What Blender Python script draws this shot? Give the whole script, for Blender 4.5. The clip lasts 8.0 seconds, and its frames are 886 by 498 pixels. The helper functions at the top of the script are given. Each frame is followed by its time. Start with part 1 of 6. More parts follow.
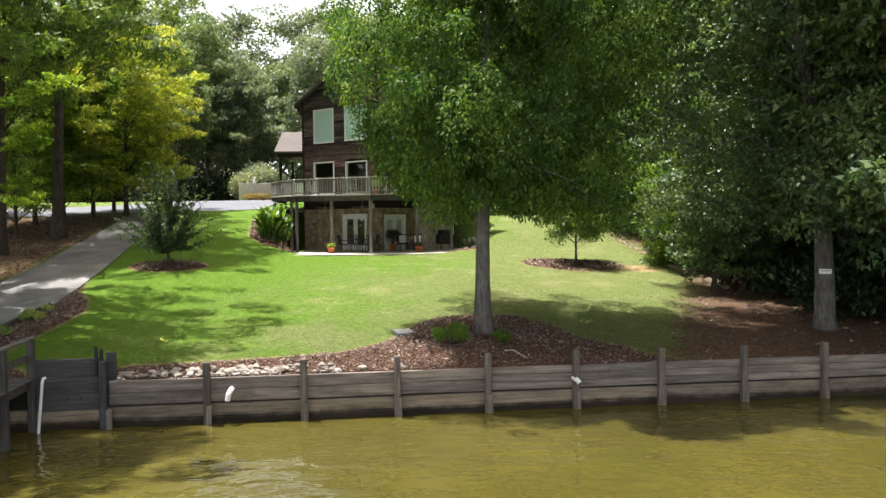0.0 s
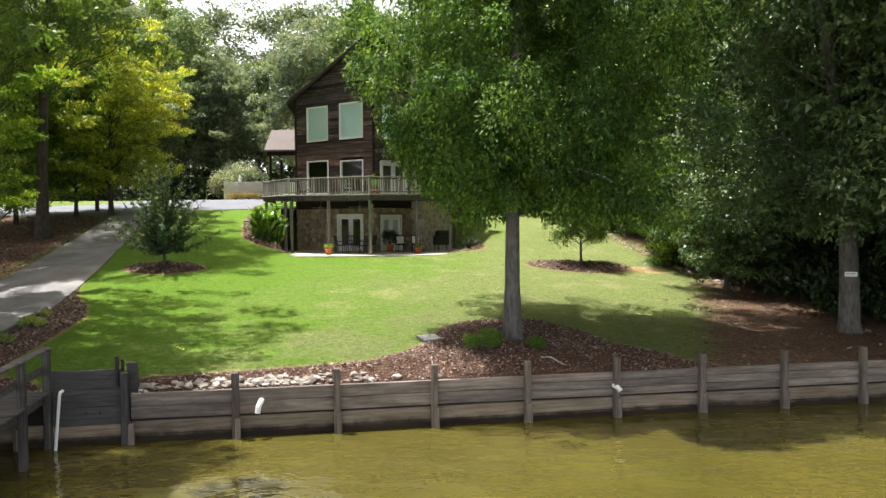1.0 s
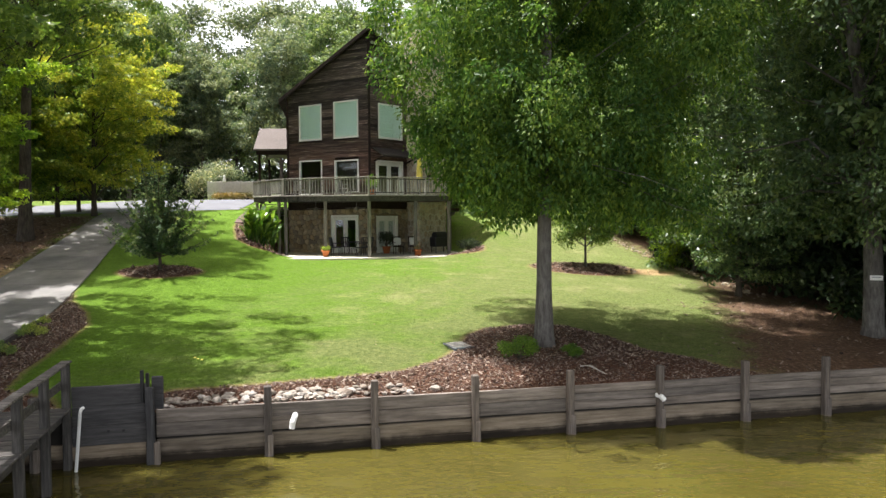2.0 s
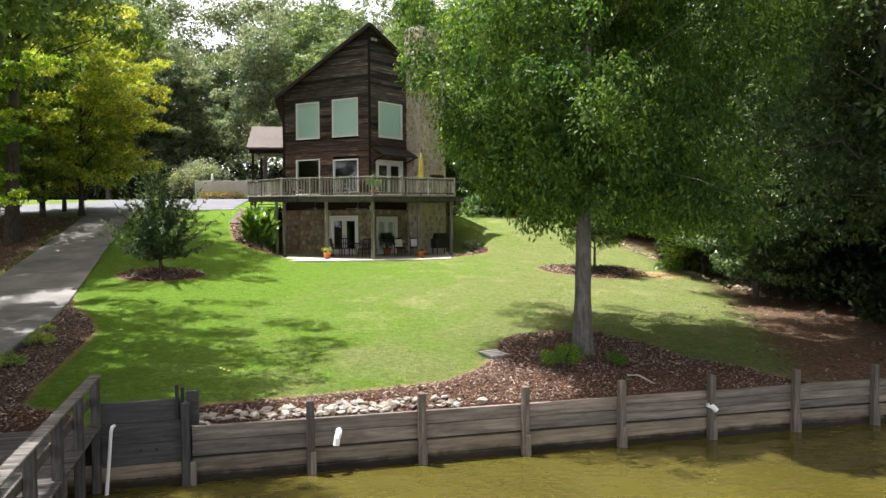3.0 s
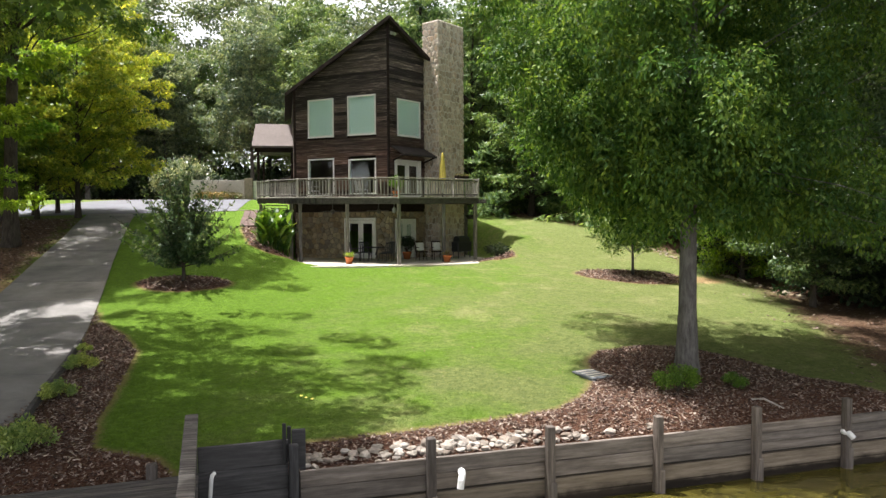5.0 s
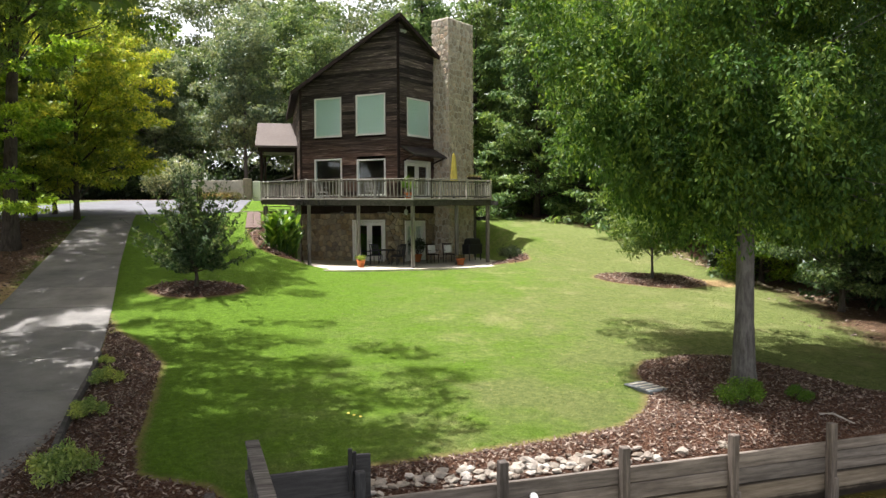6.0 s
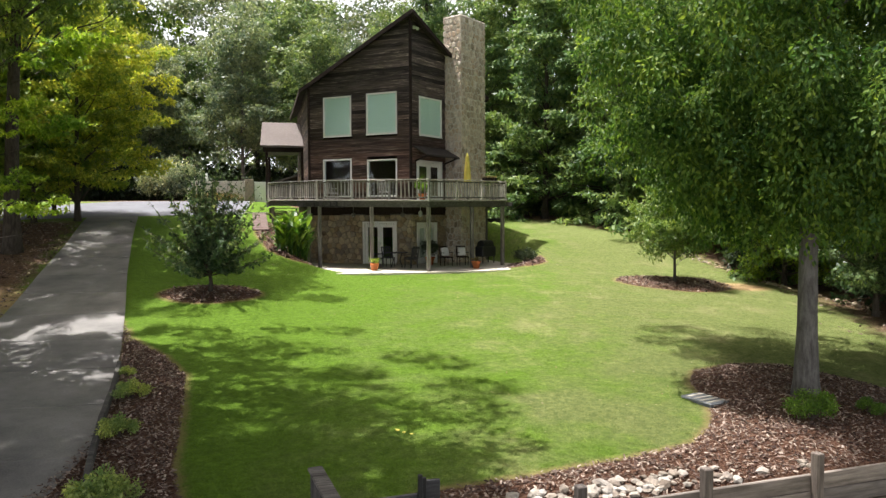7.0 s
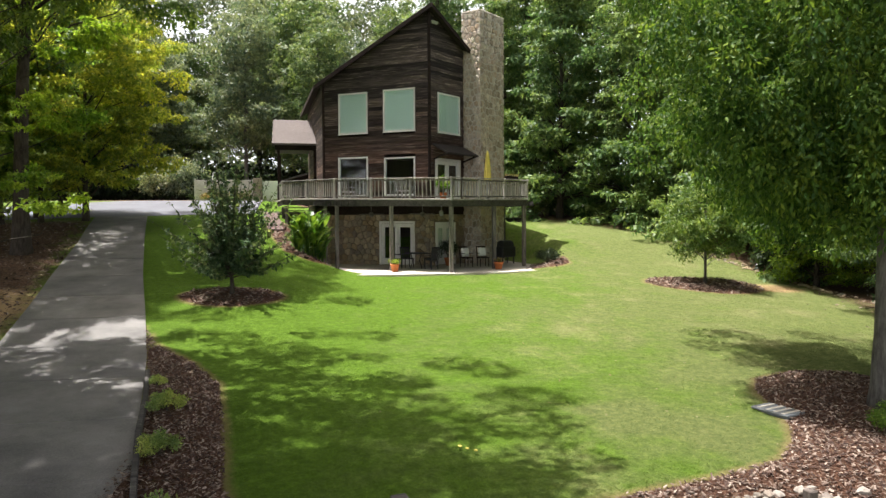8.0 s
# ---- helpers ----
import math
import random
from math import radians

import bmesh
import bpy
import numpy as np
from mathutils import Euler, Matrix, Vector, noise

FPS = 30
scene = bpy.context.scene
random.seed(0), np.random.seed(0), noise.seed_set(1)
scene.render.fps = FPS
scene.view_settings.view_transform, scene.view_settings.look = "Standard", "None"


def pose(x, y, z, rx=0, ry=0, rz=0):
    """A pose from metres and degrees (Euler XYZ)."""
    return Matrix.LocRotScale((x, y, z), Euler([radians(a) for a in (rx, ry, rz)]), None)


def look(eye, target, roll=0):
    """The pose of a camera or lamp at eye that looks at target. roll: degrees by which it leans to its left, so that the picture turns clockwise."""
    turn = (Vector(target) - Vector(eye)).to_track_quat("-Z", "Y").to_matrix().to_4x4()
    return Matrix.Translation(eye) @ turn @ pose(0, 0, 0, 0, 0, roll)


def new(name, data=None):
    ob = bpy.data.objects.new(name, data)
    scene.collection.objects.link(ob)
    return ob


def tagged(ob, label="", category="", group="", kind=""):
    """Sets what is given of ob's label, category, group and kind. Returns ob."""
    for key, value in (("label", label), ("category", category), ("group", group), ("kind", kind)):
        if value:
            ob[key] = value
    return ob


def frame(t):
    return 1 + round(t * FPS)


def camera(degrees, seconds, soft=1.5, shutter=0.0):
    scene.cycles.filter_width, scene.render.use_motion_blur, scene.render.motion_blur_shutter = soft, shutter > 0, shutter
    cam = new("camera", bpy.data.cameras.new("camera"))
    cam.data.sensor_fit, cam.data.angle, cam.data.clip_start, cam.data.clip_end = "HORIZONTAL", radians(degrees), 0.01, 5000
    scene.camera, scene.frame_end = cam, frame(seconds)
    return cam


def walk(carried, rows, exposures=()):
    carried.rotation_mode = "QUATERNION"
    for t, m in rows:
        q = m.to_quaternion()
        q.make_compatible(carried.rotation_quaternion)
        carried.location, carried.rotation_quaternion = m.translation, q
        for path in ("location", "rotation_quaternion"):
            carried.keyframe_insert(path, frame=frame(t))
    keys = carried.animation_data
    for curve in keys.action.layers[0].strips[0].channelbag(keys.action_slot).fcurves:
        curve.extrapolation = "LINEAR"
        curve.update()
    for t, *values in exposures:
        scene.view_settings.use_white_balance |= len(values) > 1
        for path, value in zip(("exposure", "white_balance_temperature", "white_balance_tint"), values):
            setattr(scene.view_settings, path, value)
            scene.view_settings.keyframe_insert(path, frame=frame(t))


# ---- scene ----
cam = camera(64.4, 8.0, 1.42)
PATH = [
    (0, (0.061, 0.107, 5.225), (0.056, 2.106, 5.155), -0.6),
    (0.5, (-0.703, 0.457, 5.268), (-0.667, 2.456, 5.197), -0.6),
    (1, (-1.458, 0.815, 5.316), (-1.383, 2.812, 5.243), -0.5),
    (1.5, (-2.198, 1.202, 5.37), (-2.082, 3.197, 5.296), -0.5),
    (3, (-4.381, 2.526, 5.515), (-4.153, 4.511, 5.439), -0.3),
    (3.5, (-5.073, 2.992, 5.563), (-4.819, 4.974, 5.485), -0.3),
    (4, (-5.73, 3.488, 5.625), (-5.459, 5.468, 5.546), -0.3),
    (4.5, (-6.369, 4.01, 5.684), (-6.077, 5.987, 5.604), -0.3),
    (6, (-8.223, 5.524, 5.915), (-7.867, 7.49, 5.831), -0.3),
    (6.5, (-8.766, 6.067, 5.934), (-8.393, 8.03, 5.851), -0.2),
    (7, (-9.227, 6.632, 5.953), (-8.843, 8.593, 5.872), -0.3),
    (7.5, (-9.701, 7.189, 5.959), (-9.309, 9.149, 5.878), -0.3),
    (8, (-10.186, 7.784, 5.941), (-9.791, 9.743, 5.86), -0.3),
]
walk(cam, [(t, look(eye, target, roll)) for t, eye, target, roll in PATH], [(0, 1.06, 6320, 10), (4, 1.01, 6320, 11), (8, 0.88, 6380, 11)])

# ---- world, sun, exposure ----
SUN_EL, SUN_AZ = 73.3, -28.0         # height of the sun; the way its light travels, degrees from +x
world = bpy.data.worlds.new("sky")
scene.world = world
world.use_nodes = True
_n = world.node_tree.nodes
_sky = _n.new("ShaderNodeTexSky")
_sky.sky_type = "NISHITA"
_sky.sun_disc = False
_sky.sun_elevation = radians(SUN_EL)
_sky.sun_rotation = radians(270 - SUN_AZ)
_sky.air_density, _sky.dust_density, _sky.ozone_density = 0.4, 10.0, 0.35
world.node_tree.links.new(_sky.outputs[0], _n["Background"].inputs[0])
_n["Background"].inputs[1].default_value = 0.074
sun = new("sun", bpy.data.lights.new("sun", "SUN"))
sun.data.energy, sun.data.angle, sun.data.color = 5.0, radians(0.6), (1.0, 0.955, 0.91)
_ce, _se = math.cos(radians(SUN_EL)), math.sin(radians(SUN_EL))
_way = Vector((_ce * math.cos(radians(SUN_AZ)), _ce * math.sin(radians(SUN_AZ)), -_se))
sun.matrix_world = look((0, 0, 60), Vector((0, 0, 60)) + _way)

# ---- materials ----
class Nodes:
    """A small builder of node trees."""

    def __init__(self, name):
        self.mat = bpy.data.materials.new(name)
        self.mat.use_nodes = True
        self.t = self.mat.node_tree
        self.bsdf = self.t.nodes["Principled BSDF"]
        self.out = self.t.nodes["Material Output"]

    def add(self, kind, **inputs):
        n = self.t.nodes.new("ShaderNode" + kind)
        for k, v in inputs.items():
            self.put(n.inputs[k.replace("_", " ")], v)
        return n

    def put(self, socket, v):
        if isinstance(v, bpy.types.NodeSocket):
            self.t.links.new(v, socket)
        else:
            socket.default_value = v

    def noise(self, vec, scale, detail=4.0, rough=0.6):
        n = self.add("TexNoise", Scale=scale, Detail=detail, Roughness=rough)
        if vec is not None:
            self.put(n.inputs["Vector"], vec)
        return n.outputs["Fac"]

    def ramp(self, fac, *stops):
        n = self.add("ValToRGB")
        e = n.color_ramp.elements
        while len(e) < len(stops):
            e.new(0.5)
        for el, (p, c) in zip(e, stops):
            el.position = p
            el.color = (*c, 1) if len(c) == 3 else c
        self.put(n.inputs[0], fac)
        return n.outputs[0]

    def mix(self, fac, a, b, kind="MIX"):
        n = self.t.nodes.new("ShaderNodeMix")
        n.data_type, n.blend_type = "RGBA", kind
        for i, v in ((0, fac), (6, a), (7, b)):
            if not isinstance(v, bpy.types.NodeSocket) and i > 0 and len(v) == 3:
                v = (*v, 1)
            self.put(n.inputs[i], v)
        return n.outputs[2]

    def math(self, op, a, b=0.0):
        n = self.t.nodes.new("ShaderNodeMath")
        n.operation = op
        self.put(n.inputs[0], a)
        self.put(n.inputs[1], b)
        return n.outputs[0]

    def step(self, v, lo, hi):
        n = self.t.nodes.new("ShaderNodeMapRange")
        n.interpolation_type = "SMOOTHSTEP"
        self.put(n.inputs[0], v)
        n.inputs[1].default_value, n.inputs[2].default_value = lo, hi
        return n.outputs[0]

    def coords(self, kind="Object", scale=(1, 1, 1), random_shift=False):
        v = self.t.nodes.new("ShaderNodeTexCoord").outputs[kind]
        m = self.t.nodes.new("ShaderNodeVectorMath")
        m.operation = "MULTIPLY"
        self.put(m.inputs[0], v)
        m.inputs[1].default_value = scale
        v = m.outputs[0]
        if random_shift:
            r = self.t.nodes.new("ShaderNodeObjectInfo").outputs["Random"]
            a = self.t.nodes.new("ShaderNodeVectorMath")
            a.operation = "ADD"
            self.put(a.inputs[0], v)
            self.put(a.inputs[1], self.math("MULTIPLY", r, 61.0))
            v = a.outputs[0]
        return v

    def place(self):
        return self.t.nodes.new("ShaderNodeNewGeometry").outputs["Position"]

    def attr(self, name):
        n = self.t.nodes.new("ShaderNodeAttribute")
        n.attribute_name = name
        return n.outputs["Fac"]

    def random(self):
        return self.t.nodes.new("ShaderNodeObjectInfo").outputs["Random"]

    def island(self):
        return self.t.nodes.new("ShaderNodeNewGeometry").outputs["Random Per Island"]

    def bump(self, h, strength=0.4, dist=0.02):
        n = self.add("Bump", Strength=strength, Distance=dist)
        self.put(n.inputs["Height"], h)
        return n.outputs[0]

    def finish(self, color, rough=0.8, normal=None, metal=0.0, spec=0.4):
        b = self.bsdf.inputs
        if not isinstance(color, bpy.types.NodeSocket) and len(color) == 3:
            color = (*color, 1)
        self.put(b["Base Color"], color)
        self.put(b["Roughness"], rough)
        b["Metallic"].default_value = metal
        b["Specular IOR Level"].default_value = spec
        if normal is not None:
            self.put(b["Normal"], normal)
        return self.mat


def m_plain(name, color, rough=0.6, metal=0.0, vary=0.15, scale=6.0, spec=0.4):
    n = Nodes(name)
    f = n.noise(n.coords("Object", (1, 1, 1), True), scale, 5)
    dark = tuple(c * (1 - vary) for c in color)
    light = tuple(min(1, c * (1 + vary)) for c in color)
    c = n.ramp(f, (0.3, dark), (0.7, light))
    return n.finish(c, rough, n.bump(f, 0.15, 0.01), metal, spec)


def m_wood(name, dark, mid, light, stretch=(0.7, 9, 9), rough=0.85, bump=0.5, wet=0.0, streak=0.0):
    """Weathered boards; the grain runs along the piece's own x axis."""
    n = Nodes(name)
    v = n.coords("Object", stretch, True)
    g = n.noise(v, 2.2, 8, 0.7)
    s = n.noise(n.coords("Object", (0.6, 1.6, 1.6), True), 1.4, 4)
    c = n.ramp(g, (0.28, dark), (0.5, mid), (0.74, light))
    c = n.mix(n.math("MULTIPLY", n.step(s, 0.45, 0.7), 0.55), c, dark)
    if streak:
        q = n.noise(n.coords("Object", (0.35, 16, 16), True), 1.6, 5, 0.65)
        c = n.mix(n.math("MULTIPLY", n.step(q, 0.53, 0.64), streak), c, light)
        c = n.mix(n.math("MULTIPLY", n.step(q, 0.44, 0.36), 0.8), c, tuple(0.5 * d for d in dark))
    c = n.mix(1.0, c, n.ramp(n.random(), (0.0, (0.72, 0.72, 0.72)), (1.0, (1.2, 1.16, 1.1))), "MULTIPLY")
    if wet:
        z = n.t.nodes.new("ShaderNodeSeparateXYZ")
        n.put(z.inputs[0], n.place())
        low = n.math("ADD", z.outputs[2], n.math("MULTIPLY", n.noise(n.place(), 2.5, 4), 0.22))
        c = n.mix(n.step(low, wet + 0.22, wet + 0.06), c, n.mix(1.0, c, (0.12, 0.11, 0.1), "MULTIPLY"))
    return n.finish(c, rough, n.bump(g, bump, 0.02), 0, 0.25)


def m_siding():
    """Old dark-stained boards: washed grey-black where rain reaches, still red-brown low down, with bleached streaks along the grain."""
    n = Nodes("dark_siding")
    g = n.noise(n.coords("Object", (0.4, 9, 9), True), 2.2, 8, 0.7)
    c = n.ramp(g, (0.3, (0.02, 0.013, 0.011)), (0.5, (0.06, 0.037, 0.029)), (0.72, (0.17, 0.122, 0.1)))
    z = n.t.nodes.new("ShaderNodeSeparateXYZ")
    n.put(z.inputs[0], n.place())
    wash = n.math("ADD", z.outputs[2], n.math("MULTIPLY", n.noise(n.place(), 0.7, 4), 5.0))
    c = n.mix(n.math("MULTIPLY", n.step(wash, 10.5, 15.5), 0.75), c, n.ramp(g, (0.3, (0.015, 0.014, 0.014)), (0.55, (0.05, 0.046, 0.044)), (0.75, (0.15, 0.14, 0.133))))
    q = n.noise(n.coords("Object", (0.45, 7, 7), True), 1.7, 6, 0.7)
    c = n.mix(n.math("MULTIPLY", n.step(q, 0.56, 0.68), 0.7), c, (0.3, 0.255, 0.225))
    c = n.mix(n.math("MULTIPLY", n.step(q, 0.42, 0.34), 0.85), c, (0.007, 0.006, 0.006))
    c = n.mix(1.0, c, n.ramp(n.random(), (0.0, (0.5, 0.5, 0.5)), (0.6, (1.5, 1.45, 1.42)), (1.0, (2.5, 2.38, 2.25))), "MULTIPLY")
    return n.finish(c, 0.82, n.bump(g, 0.6, 0.02), 0, 0.25)


def m_leaf(name, deep, mid, bright, sheer=0.38, rough=0.45, patch=0.35, gloss=0.4):
    n = Nodes(name)
    r = n.island()
    c = n.ramp(r, (0.0, deep), (0.55, mid), (1.0, bright))
    big = n.math("ADD", n.math("MULTIPLY", n.noise(n.place(), patch, 3), 0.5), n.math("MULTIPLY", n.noise(n.place(), 1.7, 2), 0.5))
    c = n.mix(n.step(big, 0.4, 0.62), n.mix(1.0, c, (0.6, 0.7, 0.68), "MULTIPLY"), n.mix(1.0, c, (1.42, 1.26, 0.95), "MULTIPLY"))
    n.finish(c, rough, None, 0, gloss)
    tr = n.add("BsdfTranslucent")
    n.put(tr.inputs["Color"], n.mix(1.0, c, (1.3, 1.3, 0.75), "MULTIPLY"))
    ms = n.add("MixShader", Fac=sheer)
    n.put(ms.inputs[1], n.bsdf.outputs[0])
    n.put(ms.inputs[2], tr.outputs[0])
    n.put(n.out.inputs[0], ms.outputs[0])
    return n.mat


def m_bark(name, dark, light):
    n = Nodes(name)
    p = n.coords("Object", (5, 5, 1.1))
    g = n.noise(p, 2.5, 8, 0.7)
    l = n.noise(n.coords("Object"), 1.3, 4)
    c = n.ramp(g, (0.32, dark), (0.68, light))
    c = n.mix(n.math("MULTIPLY", n.step(l, 0.5, 0.7), 0.4), c, tuple(min(1, x * 1.3) for x in light))
    return n.finish(c, 0.9, n.bump(g, 0.8, 0.04), 0, 0.2)


def lawn_colour(n, p, fine):
    """Mown grass: lush towards the drive, drier and strawy towards the woods."""
    mid = n.noise(p, 1.1, 5, 0.65)
    big = n.noise(p, 0.22, 3)
    lush = n.ramp(fine, (0.3, (0.074, 0.15, 0.012)), (0.5, (0.114, 0.21, 0.018)), (0.7, (0.166, 0.275, 0.03)))
    dry = n.ramp(fine, (0.3, (0.112, 0.15, 0.044)), (0.5, (0.166, 0.205, 0.064)), (0.7, (0.236, 0.27, 0.1)))
    d = n.math("ADD", n.attr("dry"), n.math("MULTIPLY", n.math("SUBTRACT", mid, 0.5), 1.3))
    d = n.math("ADD", d, n.math("MULTIPLY", n.math("SUBTRACT", big, 0.5), 1.0))
    grass = n.mix(n.step(d, 0.05, 0.95), lush, dry)
    straw = n.math("MULTIPLY", n.step(n.noise(p, 0.6, 5, 0.6), 0.5, 0.74), n.step(n.attr("dry"), 0.05, 0.5))
    grass = n.mix(n.math("MULTIPLY", straw, 0.42), grass, (0.35, 0.32, 0.17))
    thin = n.step(n.noise(p, 2.3, 6, 0.7), 0.55, 0.8)
    tuft = n.ramp(n.noise(p, 5.5, 7, 0.78), (0.36, (0.66, 0.7, 0.64)), (0.64, (1.34, 1.27, 1.25)))
    grass = n.mix(0.8, grass, n.mix(1.0, grass, tuft, "MULTIPLY"))
    return n.mix(n.math("MULTIPLY", thin, 0.17), grass, n.mix(1.0, grass, (0.55, 0.6, 0.6), "MULTIPLY")), mid


def m_blade():
    n = Nodes("grass_blade")
    p = n.place()
    c, _ = lawn_colour(n, p, n.math("ADD", n.math("MULTIPLY", n.island(), 0.5), 0.36))
    n.finish(c, 0.7, None, 0, 0.1)
    t = n.add("BsdfTranslucent")
    n.put(t.inputs["Color"], c)
    ms = n.add("MixShader", Fac=0.5)
    n.put(ms.inputs[1], n.bsdf.outputs[0])
    n.put(ms.inputs[2], t.outputs[0])
    n.put(n.out.inputs[0], ms.outputs[0])
    return n.mat


def m_ground():
    n = Nodes("lawn_and_soil")
    p = n.place()
    fine = n.noise(p, 13, 10, 0.85)
    grass, mid = lawn_colour(n, p, fine)
    edge = n.math("MULTIPLY", n.math("SUBTRACT", n.noise(p, 3.5, 5, 0.7), 0.5), 0.7)
    # leaf litter and bare soil under the woods
    lit = n.ramp(n.noise(p, 9, 8, 0.75), (0.3, (0.05, 0.031, 0.02)), (0.52, (0.145, 0.09, 0.056)), (0.72, (0.32, 0.225, 0.15)))
    lit = n.mix(n.math("MULTIPLY", n.step(mid, 0.5, 0.75), 0.4), lit, (0.17, 0.092, 0.045))
    wide = n.math("MULTIPLY", n.math("SUBTRACT", mid, 0.5), 3.2)
    c = n.mix(n.step(n.math("ADD", n.math("ADD", n.attr("litter"), edge), wide), -0.8, 0.9), grass, lit)
    # mulch beds, crisp at the edge, with a thin strip of soil round them
    mul = n.ramp(n.noise(p, 22, 6, 0.8), (0.32, (0.035, 0.016, 0.01)), (0.52, (0.13, 0.065, 0.04)), (0.72, (0.36, 0.25, 0.18)))
    e2 = n.math("MULTIPLY", edge, 0.35)
    bed = n.math("ADD", n.attr("bed"), e2)
    c = n.mix(n.math("MULTIPLY", n.step(bed, -0.22, -0.02), 0.6), c, (0.32, 0.23, 0.11))
    c = n.mix(n.step(bed, -0.04, 0.05), c, mul)
    # worn sandy patch
    c = n.mix(n.step(n.math("ADD", n.attr("sand"), edge), -0.1, 0.5), c, n.mix(fine, (0.42, 0.27, 0.12), (0.58, 0.42, 0.24)))
    h = n.math("ADD", fine, n.math("MULTIPLY", n.noise(p, 40, 3, 0.7), 0.6))
    return n.finish(c, 0.9, n.bump(h, 1.0, 0.07), 0, 0.15)


def m_concrete(name, dark, light, stain=0.5):
    n = Nodes(name)
    p = n.place()
    a = n.noise(p, 0.7, 6, 0.65)
    b = n.noise(p, 35, 4, 0.7)
    c = n.ramp(a, (0.3, dark), (0.7, light))
    c = n.mix(n.math("MULTIPLY", n.step(n.noise(p, 0.33, 5, 0.7), 0.5, 0.72), stain), c, dark)
    c = n.mix(0.35, c, n.ramp(b, (0.3, dark), (0.7, light)))
    c = n.mix(1.0, c, n.ramp(n.random(), (0.0, (0.9, 0.9, 0.9)), (1.0, (1.06, 1.05, 1.03))), "MULTIPLY")
    return n.finish(c, 0.85, n.bump(b, 0.25, 0.01), 0, 0.3)


def m_stone(name, *cols):
    n = Nodes(name)
    k = len(cols)
    v = n.math("FRACT", n.math("ADD", n.random(), n.island()))
    c = n.ramp(v, *[(i / (k - 1), col) for i, col in enumerate(cols)])
    f = n.noise(n.place(), 9, 7, 0.7)
    c = n.mix(0.75, c, n.mix(1.0, c, n.ramp(f, (0.3, (0.5, 0.48, 0.45)), (0.7, (1.3, 1.26, 1.2))), "MULTIPLY"))
    return n.finish(c, 0.85, n.bump(f, 0.6, 0.03), 0, 0.25)


def m_water():
    n = Nodes("murky_water")
    p = n.place()
    st = n.t.nodes.new("ShaderNodeVectorMath")
    st.operation = "MULTIPLY"
    n.put(st.inputs[0], p)
    st.inputs[1].default_value = (0.85, 1.25, 1)
    a = n.noise(st.outputs[0], 0.75, 1, 0.5)
    b = n.noise(st.outputs[0], 3.2, 2, 0.5)
    big = n.noise(p, 0.2, 3)
    calm = n.step(n.noise(p, 0.24, 2), 0.38, 0.62)
    h = n.math("ADD", a, n.math("MULTIPLY", b, n.math("ADD", 0.07, n.math("MULTIPLY", calm, 0.22))))
    c = n.ramp(big, (0.3, (0.054, 0.047, 0.0095)), (0.7, (0.084, 0.073, 0.016)))
    m = n.finish(c, 0.03, n.bump(h, 0.55, 0.2), 0, 0.5)
    n.bsdf.inputs["IOR"].default_value = 1.333
    return m


def m_glass(name="window_glass", tint=(0.93, 0.98, 0.97)):
    n = Nodes(name)
    tr = n.add("BsdfTransparent", Color=(*tint, 1))
    gl = n.add("BsdfGlossy", Roughness=0.02)
    fr = n.add("Fresnel", IOR=1.45)
    ms = n.add("MixShader")
    n.put(ms.inputs[0], n.math("MINIMUM", fr.outputs[0], 0.16))
    n.put(ms.inputs[1], tr.outputs[0])
    n.put(ms.inputs[2], gl.outputs[0])
    n.put(n.out.inputs[0], ms.outputs[0])
    return n.mat


def m_shingle(name, dark, light):
    n = Nodes(name)
    p = n.place()
    f = n.noise(p, 9, 5, 0.75)
    c = n.ramp(f, (0.3, dark), (0.7, light))
    c = n.mix(n.math("MULTIPLY", n.step(n.noise(p, 0.8, 4), 0.45, 0.7), 0.4), c, dark)
    return n.finish(c, 0.9, n.bump(f, 0.4, 0.02), 0, 0.2)


MAT_GROUND = m_ground()
MAT_WATER = m_water()
MAT_DRIVE = m_concrete("drive_concrete", (0.1, 0.097, 0.094), (0.33, 0.315, 0.296))
MAT_ROAD = m_concrete("parking_asphalt", (0.125, 0.13, 0.145), (0.215, 0.222, 0.245), 0.3)
MAT_PATIO = m_concrete("patio_concrete", (0.42, 0.39, 0.33), (0.66, 0.62, 0.54), 0.3)
MAT_SIDING = m_siding()
MAT_DARKTRIM = m_wood("dark_trim", (0.014, 0.009, 0.008), (0.03, 0.02, 0.017), (0.07, 0.05, 0.042))
MAT_DECK = m_wood("weathered_deck_wood", (0.05, 0.046, 0.043), (0.15, 0.14, 0.13), (0.34, 0.322, 0.3), streak=0.5)
MAT_RAIL = m_wood("bleached_rail_wood", (0.14, 0.134, 0.127), (0.38, 0.365, 0.347), (0.66, 0.645, 0.62), streak=0.4)
MAT_WALLWOOD = m_wood("bulkhead_upper_wood", (0.078, 0.067, 0.06), (0.19, 0.166, 0.147), (0.33, 0.292, 0.262), (0.45, 6, 6))
MAT_POSTWOOD = m_wood("dark_post_wood", (0.056, 0.047, 0.042), (0.125, 0.108, 0.096), (0.24, 0.21, 0.188))
MAT_WALLLOW = m_wood("bulkhead_lower_wood", (0.1, 0.08, 0.06), (0.225, 0.187, 0.143), (0.35, 0.3, 0.24), (0.45, 6, 6), wet=0.86)
# near-black, for the board added behind the seawall's joints
MAT_BACKING = m_plain("near_black_backing", (0.016, 0.014, 0.012), 0.7, vary=0.3)
MAT_DOCK = m_wood("dock_wood", (0.036, 0.034, 0.034), (0.085, 0.081, 0.078), (0.19, 0.178, 0.165))
